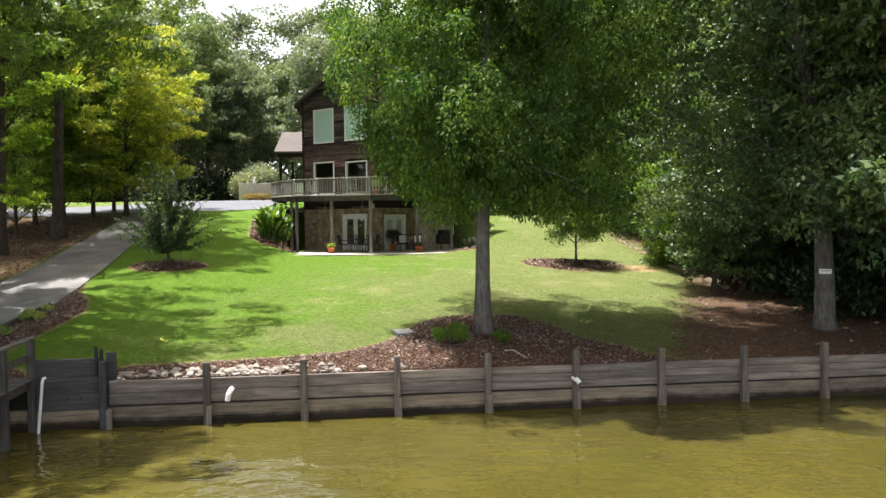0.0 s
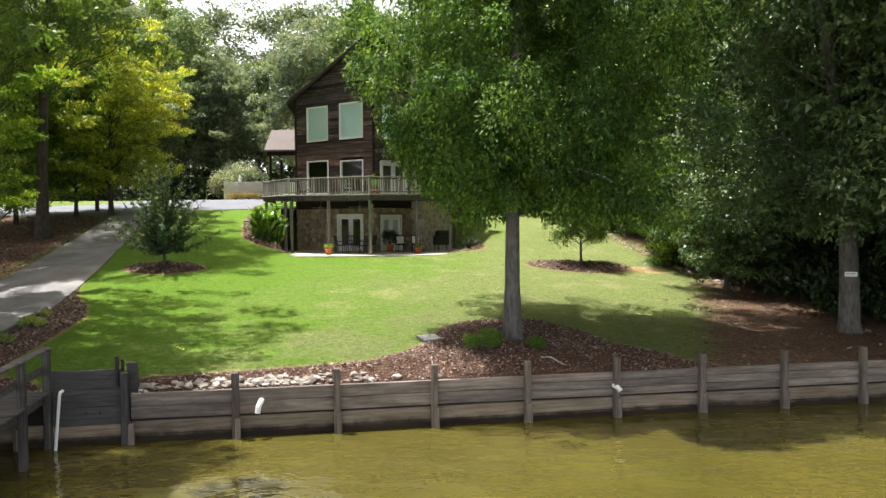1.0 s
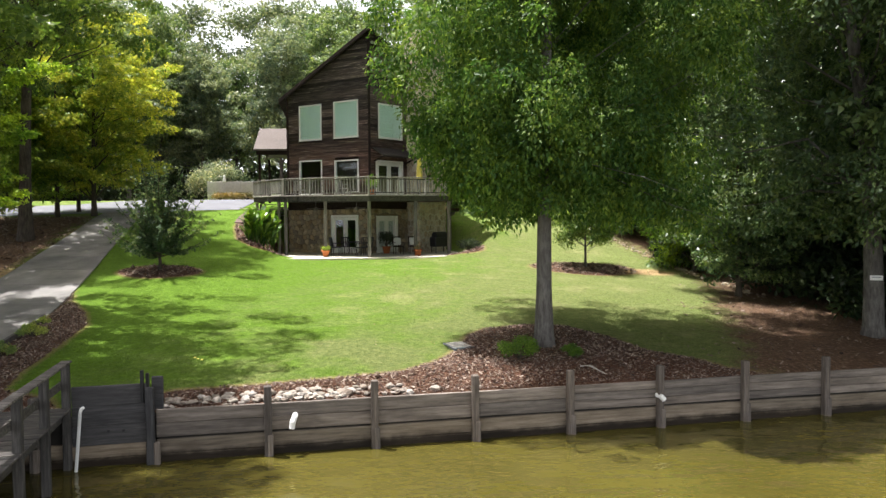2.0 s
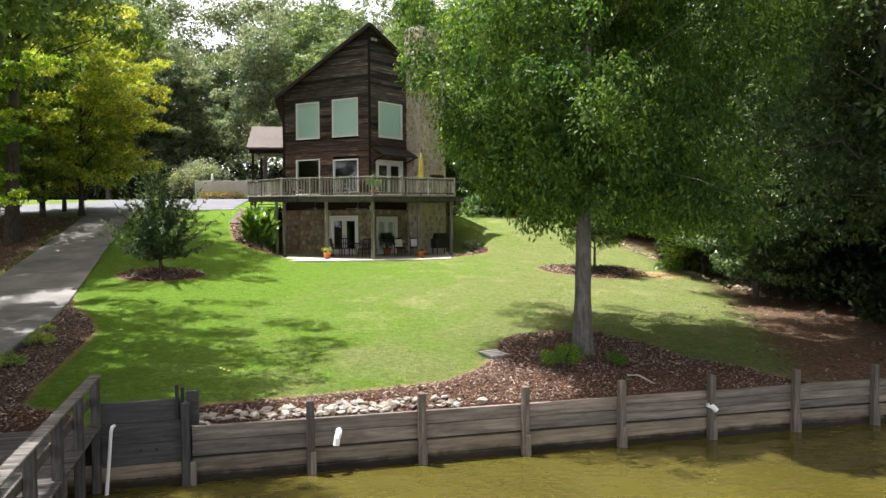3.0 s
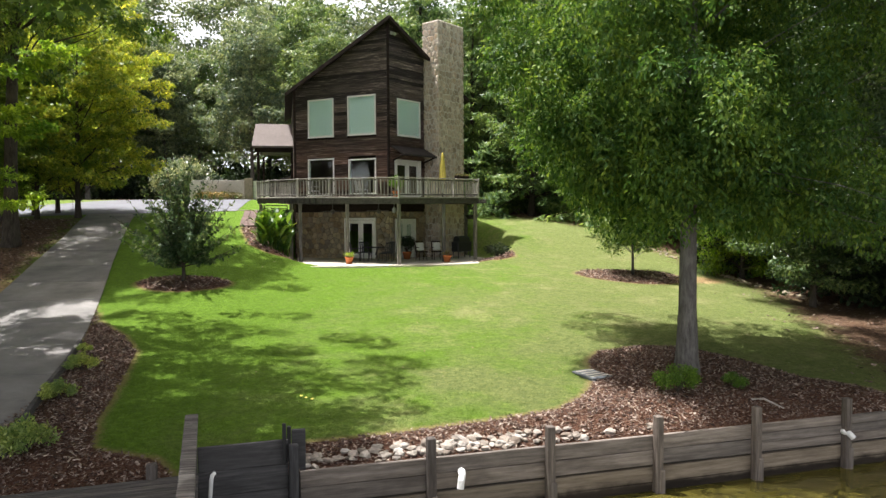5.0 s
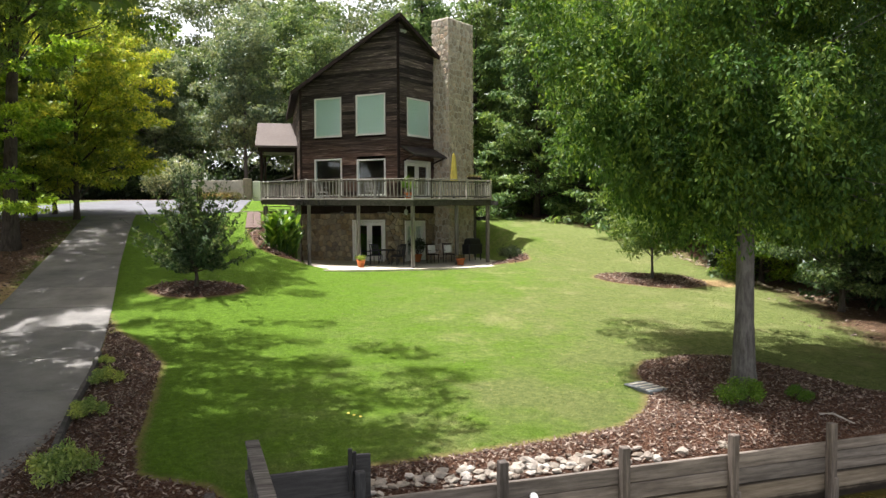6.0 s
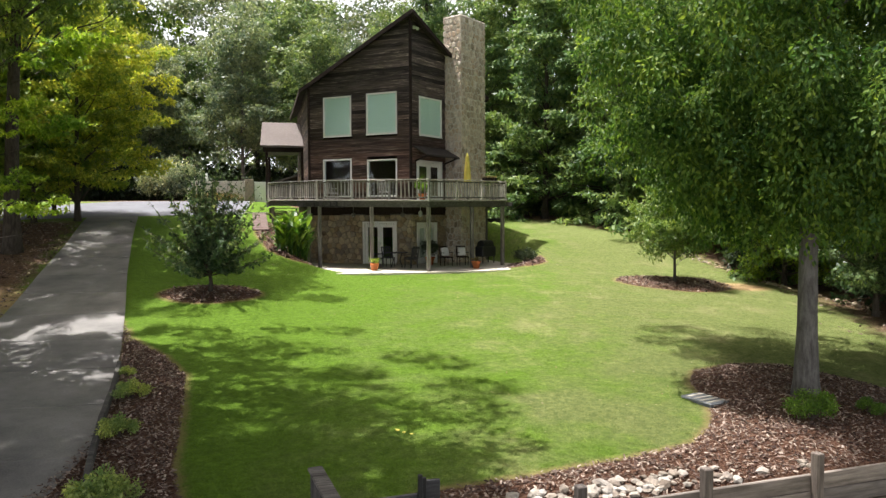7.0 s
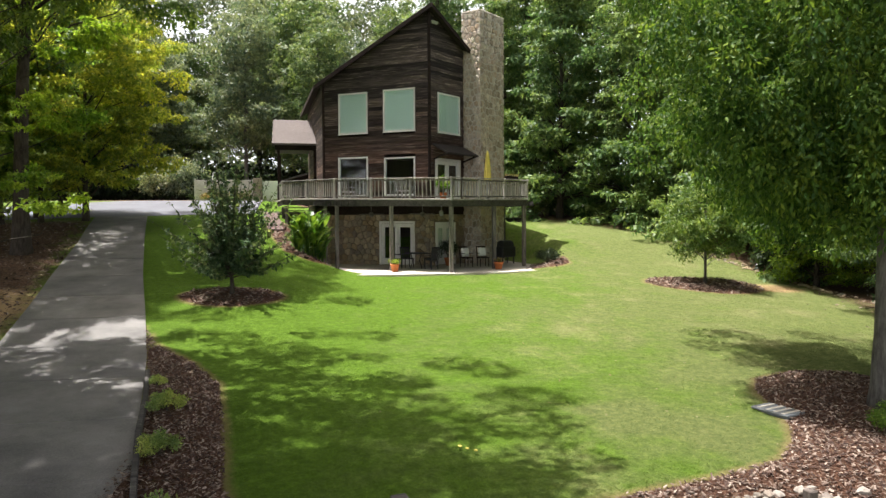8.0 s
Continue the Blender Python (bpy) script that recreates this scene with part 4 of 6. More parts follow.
# siding, board by board, round the openings
ROW = 0.205
for side in (-1, 1):
    holes = [o for o in UPPER + LOWER + [DECKDOOR] if o[0] == side]
    z = FLOOR2 - 0.1
    while z < RIDGE - 0.15:
        z1 = z + ROW
        end0 = min(FACET, (RIDGE - z) / (PITCH * math.sin(radians(HALF))))
        end1 = max(0.02, min(FACET, (RIDGE - z1) / (PITCH * math.sin(radians(HALF)))))
        cuts = [(0.0, end0, end1)]
        for _, a, b, c, d in holes:
            if z1 > c + 0.03 and z < d - 0.03:
                res = []
                for p, q, q1 in cuts:
                    if b <= p or a >= q:
                        res.append((p, q, q1))
                        continue
                    if a > p:
                        res.append((p, a, a))
                    if b < q:
                        res.append((b, q, max(q1, b + 0.01)))
                cuts = res
        for p, q, q1 in cuts:
            tilt = hr.uniform(0.016, 0.032)
            sag = hr.uniform(-0.006, 0.006)
            bm = bmesh.new()
            base = facet_pose(side, p, z)
            sx = -1 if side < 0 else 1
            l0, l1 = (q - p) * sx, (q1 - p) * sx
            lo = [bm.verts.new((x, y, 0.0)) for x, y in ((0, -tilt), (l0, -tilt + sag), (l0, 0.13), (0, 0.13))]
            hi = [bm.verts.new((x, y, ROW - 0.006)) for x, y in ((0, -0.004), (l1, -0.004), (l1, 0.13), (0, 0.13))]
            fl = [(lo[0], lo[1], hi[1], hi[0]), (lo[1], lo[2], hi[2], hi[1]), (lo[2], lo[3], hi[3], hi[2]), (lo[3], lo[0], hi[0], hi[3]), (hi[0], hi[1], hi[2], hi[3]), (lo[3], lo[2], lo[1], lo[0])]
            for f in fl:
                bm.faces.new(f)
            bmesh.ops.recalc_face_normals(bm, faces=bm.faces)
            piece("siding_board", solid("siding_board", bm, MAT_SIDING), base, house)
        z = z1

# side and back walls with lapped siding
for (u0, v0), (u1, v1) in (((-4.82, 13.5), (-4.82, 3.66)), ((4.82, 3.66), (4.82, 13.5)), ((4.82, 13.5), (-4.82, 13.5))):
    a, b = hp(u0, v0, 0), hp(u1, v1, 0)
    m, l = beam(a, b)
    lap = box_mesh("side_board", l, 0.12, 0.2, MAT_SIDING)
    for k in range(47):
        piece("siding_board", lap, Matrix.Translation(m.translation + Vector((0, 0, 3.7 + 0.205 * k))) @ m.to_3x3().to_4x4() @ pose(0, 0, 0, 4.5), house)
bm = bmesh.new()
gp = [hp(-4.8, 13.4, 13.0), hp(4.8, 13.4, 13.0), hp(0, 13.4, 16.1)]
g0 = [bm.verts.new(p) for p in gp]
g1 = [bm.verts.new(p + Vector((0, 0.12, 0))) for p in gp]
bm.faces.new(g0)
bm.faces.new(g1[::-1])
for i in range(3):
    bm.faces.new((g0[i], g0[(i + 1) % 3], g1[(i + 1) % 3], g1[i]))
part("gable_wall", bm, MAT_SIDING, house)

# corner boards
for a, b, w in ((facet(-1, -0.02, FLOOR2 - 0.1, 0.05), facet(-1, -0.02, RIDGE - 0.1, 0.05), 0.14), (facet(-1, FACET, FLOOR2 - 0.1, 0.03), facet(-1, FACET, rake_z(FACET) - 0.05, 0.03), 0.13), (facet(1, FACET, FLOOR2 - 0.1, 0.03), facet(1, FACET, rake_z(FACET) - 0.05, 0.03), 0.13)):
    bm = bmesh.new()
    bar(bm, a, b, w, w, 0.01, (0, 1, 0))
    part("corner_board", bm, MAT_DARKTRIM, house)

# roof: two slopes that follow the prow, with fascia boards
for side in (-1, 1):
    bm = bmesh.new()
    U, k = 5.3, 0.7605
    ov = 0.55
    edge = [(0, -ov), (U, U * k - ov), (U, 14.1), (0, 14.1)]
    lo = [bm.verts.new(hp(side * u, v, RIDGE + 0.02 - PITCH * u)) for u, v in edge]
    hi = [bm.verts.new(hp(side * u, v, RIDGE + 0.2 - PITCH * u)) for u, v in edge]
    bm.faces.new(hi)
    bm.faces.new(lo[::-1])
    for i in range(4):
        bm.faces.new((lo[i], lo[(i + 1) % 4], hi[(i + 1) % 4], hi[i]))
    bmesh.ops.recalc_face_normals(bm, faces=bm.faces)
    roof = part("roof", bm, MAT_ROOF, house, "dark shingled roof slope")
    bm = bmesh.new()
    a = hp(0, -ov - 0.02, RIDGE + 0.1)
    b = hp(side * U, U * k - ov - 0.02, RIDGE + 0.1 - PITCH * U)
    bar(bm, a, b, 0.05, 0.2, 0.006)
    part("rake_board", bm, MAT_DARKTRIM, roof)
    bm = bmesh.new()
    bar(bm, hp(side * (U + 0.02), U * k - ov, RIDGE + 0.09 - PITCH * U), hp(side * (U + 0.02), 14.1, RIDGE + 0.09 - PITCH * U), 0.06, 0.22, 0.006)
    part("eave_board", bm, MAT_DARKTRIM, roof)
    # soffit under the prow's overhang is the slope's own underside

# floors and dim rooms behind the glass
for z, mt in ((FLOOR2 - 0.12, MAT_ROOM), (9.75, MAT_ROOM)):
    bm = bmesh.new()
    outline = [hp(0, 0.25, 0), hp(4.7, 3.8, 0), hp(4.7, 13.3, 0), hp(-4.7, 13.3, 0), hp(-4.7, 3.8, 0)]
    lo = [bm.verts.new((p.x, p.y, z - 0.1)) for p in outline]
    hi = [bm.verts.new((p.x, p.y, z + 0.1)) for p in outline]
    bm.faces.new(hi)
    bm.faces.new(lo[::-1])
    for i in range(5):
        bm.faces.new((lo[i], lo[(i + 1) % 5], hi[(i + 1) % 5], hi[i]))
    part("floor_slab", bm, mt, house)
for z0, z1 in ((3.7, 6.7), (7.0, 9.6)):
    bm = bmesh.new()
    bar(bm, hp(-4.7, 8.0, (z0 + z1) / 2), hp(4.7, 8.0, (z0 + z1) / 2), 0.1, z1 - z0)
    part("inner_wall", bm, MAT_ROOM, house)


def window(o, blind, name="window", bars=0.078, sill=True):
    side, s0, s1, z0, z1 = o
    sm, w, h = (s0 + s1) / 2, s1 - s0, z1 - z0
    m = facet_pose(side, sm, (z0 + z1) / 2)
    t = under(new(name), house)
    t.matrix_basis = Matrix.Translation(m.translation)
    bm = bmesh.new()
    for x in (-1, 1):
        box(bm, m @ Matrix.Translation((x * (w / 2 - bars / 2), 0.03, 0)), bars, 0.18, h, 0.008)
    for z in (-1, 1):
        box(bm, m @ Matrix.Translation((0, 0.03, z * (h / 2 - bars / 2))), w - 2 * bars, 0.176, bars, 0.008)
    part("window_frame", bm, MAT_WHITE, t, "white painted frame")
    bm = bmesh.new()
    box(bm, m @ Matrix.Translation((0, 0.0, 0)), w - 2 * bars, 0.012, h - 2 * bars)
    g = part("pane", bm, MAT_GLASS, t)
    g.visible_shadow = False
    if sill:
        bm = bmesh.new()
        box(bm, m @ Matrix.Translation((0, -0.03, -h / 2 - 0.015)), w + 0.04, 0.12, 0.035, 0.008)
        part("sill", bm, MAT_WHITE, t)
    if blind:
        bm = bmesh.new()
        nsl = 26
        for i in range(nsl):
            zz = -h / 2 + bars + (h - 2 * bars) * (i + 0.5) / nsl
            box(bm, m @ Matrix.Translation((0, 0.03, zz)) @ pose(0, 0, 0, -100), w - 2 * bars + 0.02, (h - 2 * bars) / nsl * 1.2, 0.004)
        part("blind", bm, MAT_BLIND, t, "closed pale green blind")
    return t


for o in UPPER:
    window(o, True)
for o in LOWER:
    window(o, False)


def double_door(o, name, panes_dark=True):
    side, s0, s1, z0, z1 = o
    m = facet_pose(side, (s0 + s1) / 2, z0)
    w, h = s1 - s0, z1 - z0
    t = under(new(name), house)
    t.matrix_basis = Matrix.Translation(m.translation)
    t["label"] = "white glazed double door"
    bm = bmesh.new()
    for x in (-1, 1):
        box(bm, m @ Matrix.Translation((x * (w / 2 - 0.06), 0.02, h / 2)), 0.12, 0.18, h, 0.008)
    box(bm, m @ Matrix.Translation((0, 0.02, h - 0.06)), w - 0.24, 0.178, 0.12, 0.008)
    part("door_frame", bm, MAT_WHITE, t)
    lw = (w - 0.26) / 2
    for x in (-1, 1):
        c = x * (lw / 2 + 0.005)
        bm = bmesh.new()
        for e in (-1, 1):
            box(bm, m @ Matrix.Translation((c + e * (lw / 2 - 0.075), 0.05, (h - 0.12) / 2)), 0.15, 0.05, h - 0.14, 0.006)
        box(bm, m @ Matrix.Translation((c, 0.05, 0.17)), lw - 0.3, 0.048, 0.32, 0.006)
        box(bm, m @ Matrix.Translation((c, 0.05, h - 0.22)), lw - 0.3, 0.048, 0.18, 0.006)
        leaf = part("door_leaf", bm, MAT_WHITE, t)
        bm = bmesh.new()
        box(bm, m @ Matrix.Translation((c, 0.055, (h - 0.31 + 0.33) / 2)), lw - 0.3, 0.01, h - 0.31 - 0.33)
        g = part("pane", bm, MAT_GLASS, t)
        g.visible_shadow = False
        bm = bmesh.new()
        bar(bm, m @ Vector((c - x * (lw / 2 - 0.05), -0.01, 1.0)), m @ Vector((c - x * (lw / 2 - 0.05), -0.01, 1.14)), 0.025, 0.025, 0.004, (0, 1, 0))
        part("handle", bm, MAT_GREYMETAL, t, "metal handle")
    return t


double_door(DECKDOOR, "french_door")
double_door(BASEDOORS[0], "french_door")
# second basement door: white, a pale curtain behind it
bd = double_door(BASEDOORS[1], "french_door")
bd["label"] = "white double door with pale curtains behind it"
side, s0, s1, z0, z1 = BASEDOORS[1]
bm = bmesh.new()
m = facet_pose(side, (s0 + s1) / 2, (z0 + z1) / 2)
for i in range(22):
    x = -0.7 + 1.4 * i / 21
    box(bm, m @ Matrix.Translation((x, 0.16 + 0.02 * math.sin(i * 2.1), 0)), 0.075, 0.03, z1 - z0 - 0.2)
part("curtain", bm, MAT_SEAT, bd, "pale curtain")

# little lean-to roof over the deck door
bm = bmesh.new()
p = [facet(1, 0.2, 9.8, 0.0), facet(1, 2.9, 9.8, 0.0), facet(1, 2.9, 9.3, 0.95), facet(1, 0.2, 9.3, 0.95)]
hi = [bm.verts.new(q) for q in p]
lo = [bm.verts.new(q - Vector((0, 0, 0.1))) for q in p]
bm.faces.new(hi)
bm.faces.new(lo[::-1])
for i in range(4):
    bm.faces.new((lo[i], lo[(i + 1) % 4], hi[(i + 1) % 4], hi[i]))
bmesh.ops.recalc_face_normals(bm, faces=bm.faces)
canopy = part("door_canopy", bm, MAT_ROOF, house, "small dark shingled canopy over the deck door")
for s in (0.3, 2.8):
    bm = bmesh.new()
    bar(bm, facet(1, s, 9.0, 0.03), facet(1, s, 9.25, 0.85), 0.07, 0.07)
    part("bracket", bm, MAT_DARKTRIM, canopy)

# floodlights under the peak
flood = under(new("floodlight"), house)
flood.matrix_basis = Matrix.Translation(facet(1, 0.3, 15.75, 0.1))
for ds in (0.18, 0.42):
    bm = bmesh.new()
    a = facet(1, ds, 15.78, 0.05)
    tube(bm, [a, a + Vector((0.02, -0.14, -0.06)), a + Vector((0.03, -0.24, -0.12))], [0.03, 0.06, 0.09], 10)
    part("lamp_head", bm, MAT_GREYMETAL, flood, "grey metal lamp head")

# stone basement
for side, (d) in ((-1, BASEDOORS[0]), (1, BASEDOORS[1])):
    a = LEFT_ANG + 180 if side < 0 else RIGHT_ANG
    L = FACET
    base = facet(side, FACET if side < 0 else 0.0, 3.6)
    m = upright(base, a)
    H = 2.66
    x0, x1 = (L - d[2], L - d[1]) if side < 0 else (d[1], d[2])
    hole = (x0, 0.0, x1, d[4] - 3.6)
    bm = bmesh.new()
    for q0, q1, r0, r1 in ((0, x0, 0, H), (x1, L, 0, H), (x0, x1, d[4] - 3.6, H)):
        box(bm, m @ Matrix.Translation(((q0 + q1) / 2, (r0 + r1) / 2, -0.12)), q1 - q0, r1 - r0, 0.24)
    bw = part("basement_wall", bm, MAT_MORTAR, house, "mortared fieldstone wall")
    bm = bmesh.new()
    for c, poly in cells(L, H, 0.3, 20 + side, [(x0 - 0.08, 0, x1 + 0.08, d[4] - 3.58)]):
        stone(bm, m, c, poly, hr.uniform(0.04, 0.09))
    st = part("fieldstone", bm, MAT_FIELDSTONE, bw)
    # dark band added above the stone; its colour stands for the deep recess's shade
    bm = bmesh.new()
    box(bm, m @ Matrix.Translation((L / 2, H + 0.27, -0.1)), L, 0.54, 0.22, 0.01)
    part("header_beam", bm, MAT_DARKTRIM, house, "dark band standing in for the shaded recess over the stone wall")
    st["kind"] = "stuff"

# chimney, built along the right front wall
chim = thing("chimney", facet(1, 4.0, FLOOR1, 0.55), "tall tan fieldstone chimney beside the prow gable", "chimney")
CS0, CS1, CD, CTOP = 2.86, 5.06, 1.1, 16.72
ca = facet(1, CS0, 0, 0.0)
cm = facet_pose(1, (CS0 + CS1) / 2, (3.6 + CTOP) / 2, CD / 2 - 0.04)
bm = bmesh.new()
box(bm, cm, CS1 - CS0 - 0.06, CD, CTOP - 3.6)
part("mortar_core", bm, MAT_PALEMORTAR, chim)
left_edge = facet(1, CS0, 3.6, -0.1)
corner = facet(1, CS0, 3.6, CD)
right_edge = facet(1, CS1, 3.6, CD)
faces_c = [(upright(corner, RIGHT_ANG), CS1 - CS0, 31), (upright(left_edge, RIGHT_ANG - 90), CD + 0.1, 32), (upright(right_edge, RIGHT_ANG + 90), CD + 0.1, 33)]
joined = bmesh.new()
count = 0
for fi, (fm, w, seed) in enumerate(faces_c):
    for c, poly in cells(w, (CTOP - 3.6) / 1.3, 0.25, seed):
        c, poly = (c[0], c[1] * 1.3), [(q[0], q[1] * 1.3) for q in poly]
        dep = hr.uniform(0.015, 0.045)
        if fi < 2 and c[1] > 4.0 and count < 300:
            bm = bmesh.new()
            loc = fm @ Vector((c[0], c[1], 0))
            stone(bm, Matrix.Translation(-loc) @ fm, c, poly, dep, 0.82)
            piece("stone", solid("chimney_stone", bm, MAT_STONE), Matrix.Translation(loc), chim)
            count += 1
        else:
            stone(joined, fm, c, poly, dep, 0.82)
lowst = part("stone_rest", joined, MAT_STONE, chim)
lowst["kind"] = "stuff"
bm = bmesh.new()
box(bm, facet_pose(1, (CS0 + CS1) / 2, CTOP + 0.03, CD / 2 - 0.04), CS1 - CS0 + 0.06, CD + 0.1, 0.12, 0.03)
part("chimney_cap", bm, MAT_STONE, chim)

# ---- deck ----
DKA2, DKA, DKB, DKC, DKE, DKF = (-11.55, 52.0), (-11.1, 45.8), (-8.65, 41.05), (-3.85, 37.25), (0.62, 40.6), (1.15, 46.6)
DTOP = 6.93
SAG = {DKA2: 0.2, DKA: 0.17, DKB: 0.04, DKC: -0.09, DKE: 0.02, DKF: 0.04}      # the old deck no longer lies level
deck = thing("deck", (-4, 40, FLOOR1), "weathered grey timber deck on posts wrapping the house", "deck")
bm = bmesh.new()
ol = [DKA2, DKA, DKB, DKC, DKE, DKF]
inner = [facet(1, 5.9, 0, 0.02), facet(1, 0.05, 0, 0.05), facet(-1, 5.9, 0, 0.02), hp(-4.9, 9.8, 0)]
ring = [Vector((x, y, 0)) for x, y in ol] + inner
drop = [SAG[q] for q in ol] + [0.03, 0.0, 0.05, 0.15]
lo = [bm.verts.new((p.x, p.y, DTOP - 0.045 + d)) for p, d in zip(ring, drop)]
hi = [bm.verts.new((p.x, p.y, DTOP + d)) for p, d in zip(ring, drop)]
bm.faces.new(hi)
bm.faces.new(lo[::-1])
for i in range(len(ring)):
    bm.faces.new((lo[i], lo[(i + 1) % len(ring)], hi[(i + 1) % len(ring)], hi[i]))
bmesh.ops.recalc_face_normals(bm, faces=bm.faces)
part("decking", bm, MAT_DECK, deck)
segs = list(zip(ol, ol[1:]))
for a, b in segs:
    bm = bmesh.new()
    bar(bm, (*a, DTOP - 0.17 + SAG[a]), (*b, DTOP - 0.17 + SAG[b]), 0.05, 0.27, 0.008)
    part("fascia_board", bm, MAT_DOCK, deck, "dark weathered fascia board")
    bm = bmesh.new()
    a3, b3 = Vector((*a, DTOP + 0.0 + SAG[a])), Vector((*b, DTOP + 0.0 + SAG[b]))
    bar(bm, a3, b3, 0.18, 0.07, 0.008)
    part("edge_board", bm, MAT_RAIL, deck, "pale bleached edge board")
for k in range(12):
    s = 0.35 + k * 0.36
    for side in (-1, 1):
        if side > 0 and s > 3.9:
            continue
        bm = bmesh.new()
        bar(bm, facet(side, s, DTOP - 0.16, 0.08), facet(side, s, DTOP - 0.16, 3.8 if s > 0.5 else 3.4), 0.045, 0.21)
        part("joist", bm, MAT_DOCK, deck)
# rails
BAL = box_mesh("baluster", 0.78, 0.05, 0.045, MAT_RAIL, 0.005)
SLAT = box_mesh("baluster_wide", 0.8, 0.07, 0.03, MAT_RAIL, 0.005)
RPOST = box_mesh("rail_post", 1.0, 0.1, 0.1, MAT_RAIL, 0.008)
for (a, b), div, wide in zip(segs, (3, 2, 3, 3, 3), (False, False, False, True, True)):
    A, B = Vector((*a, SAG[a])), Vector((*b, SAG[b]))
    d = (B - A)
    L = d.length
    ang = math.degrees(math.atan2(d.y, d.x))
    for z, w, h in ((DTOP + 0.93, 0.13, 0.04), (DTOP + 0.84, 0.04, 0.065), (DTOP + 0.13, 0.04, 0.065)):
        bm = bmesh.new()
        bar(bm, A + Vector((0, 0, z)), B + Vector((0, 0, z)), w, h, 0.006)
        part("rail", bm, MAT_RAIL if w > 0.1 else MAT_DECK, deck)
    for i in range(div + (1 if b == DKF else 0)):
        piece("rail_post", RPOST, Matrix.Translation(A + d * (i / div) + Vector((0, 0, DTOP + 0.47))) @ pose(0, 0, 0, 0, -90, ang), deck)
    step = 0.185 if wide else 0.2
    n = int(L / step)
    for i in range(1, n):
        q = A + d * (i / n) + Vector((0, 0, DTOP + 0.48))
        piece("baluster", SLAT if wide else BAL, Matrix.Translation(q) @ pose(0, 0, 0, 0, -90, ang) @ pose(0, 0, 0, 0, hr.uniform(-1.5, 1.5), 0) @ pose(0, 0, 0, 90 if wide else 0), deck)
# posts
def lerp(a, b, t):
    return (a[0] + (b[0] - a[0]) * t, a[1] + (b[1] - a[1]) * t)


for q in (lerp(DKB, DKC, 0.005), lerp(DKB, DKC, 0.5), lerp(DKC, DKE, 0.0), lerp(DKC, DKE, 0.55), lerp(DKC, DKE, 0.985), lerp(DKE, DKF, 0.9), lerp(DKA, DKB, 0.02), lerp(DKA, DKA2, 0.45), lerp(DKA, DKB, 0.8)):
    inx, iny = (HO[0] - q[0]) * 0.02, (HO[1] + 2 - q[1]) * 0.02
    zb = min(FLOOR1 + 0.03, ground_z(*q)) if q[0] > -8.9 else ground_z(*q) - 0.1
    if q == lerp(DKE, DKF, 0.9):
        zb = 3.7
    tall_p = DTOP - 0.2 - zb
    piece("deck_post", box_mesh("deck_post", tall_p, 0.17, 0.17, MAT_DECK, 0.012), Matrix.Translation((q[0] + inx, q[1] + iny, zb + tall_p / 2)) @ pose(0, 0, 0, 0, -90, HA), deck)

# patio slab
pv = [(-8.7, 41.5), (-8.75, 38.3), (-7.9, 37.0), (-6.0, 36.75), (-3.8, 36.75), (-1.5, 37.0), (0.5, 37.75), (1.2, 39.0), (1.3, 41.5), (0.9, 45.5), (-3.9, 42.3), (-8.9, 45.4)]
bm = bmesh.new()
lo = [bm.verts.new((x, y, 3.45)) for x, y in pv]
hi = [bm.verts.new((x, y, FLOOR1)) for x, y in pv]
bm.faces.new(hi)
bm.faces.new(lo[::-1])
for i in range(len(pv)):
    bm.faces.new((lo[i], lo[(i + 1) % len(pv)], hi[(i + 1) % len(pv)], hi[i]))
bmesh.ops.recalc_face_normals(bm, faces=bm.faces)
whole("patio", bm, MAT_PATIO, "pale concrete patio slab below the deck", "patio", "structure")

# ---- side porch ----
porch = thing("porch", (-10.4, 51, DTOP), "side porch with a tan shingled roof on timber posts", "porch")
bm = bmesh.new()
for y0, z0, y1, z1 in ((49.3, 10.42, 51.9, 12.1), (51.9, 12.1, 54.5, 10.42)):
    p = [(-11.75, y0, z0), (-9.05, y0, z0), (-9.05, y1, z1), (-11.75, y1, z1)]
    hi = [bm.verts.new(q) for q in p]
    lo = [bm.verts.new((q[0], q[1], q[2] - 0.12)) for q in p]
    bm.faces.new(hi)
    bm.faces.new(lo[::-1])
    for i in range(4):
        bm.faces.new((lo[i], lo[(i + 1) % 4], hi[(i + 1) % 4], hi[i]))
bmesh.ops.recalc_face_normals(bm, faces=bm.faces)
part("roof", bm, MAT_PORCHROOF, porch, "tan shingled roof")
bm = bmesh.new()
bar(bm, (-11.6, 49.55, 10.2), (-9.1, 49.55, 10.2), 0.1, 0.3, 0.01)
part("beam", bm, MAT_DARKTRIM, porch)
for q in ((-11.4, 49.6), (-11.45, 53.8), (-9.35, 49.6)):
    bm = bmesh.new()
    bar(bm, (*q, DTOP), (*q, 10.1), 0.14, 0.14, 0.01, (0, 1, 0))
    part("post", bm, MAT_DARKTRIM, porch)
bm = bmesh.new()
g = [bm.verts.new(p) for p in ((-11.62, 49.6, 10.35), (-11.62, 54.2, 10.35), (-11.62, 51.9, 11.95))]
g2 = [bm.verts.new(v.co + Vector((0.08, 0, 0))) for v in g]
bm.faces.new(g)
bm.faces.new(g2[::-1])
for i in range(3):
    bm.faces.new((g[i], g[(i + 1) % 3], g2[(i + 1) % 3], g2[i]))
part("gable_panel", bm, MAT_DARKTRIM, porch)
# walkway at the court's level
bm = bmesh.new()
box(bm, Matrix.Translation((-11.2, 50.6, 6.42)), 4.6, 1.3, 0.14, 0.01)
whole("walkway", bm, MAT_PATIO, "pale concrete walkway beside the porch", "walkway", "structure")

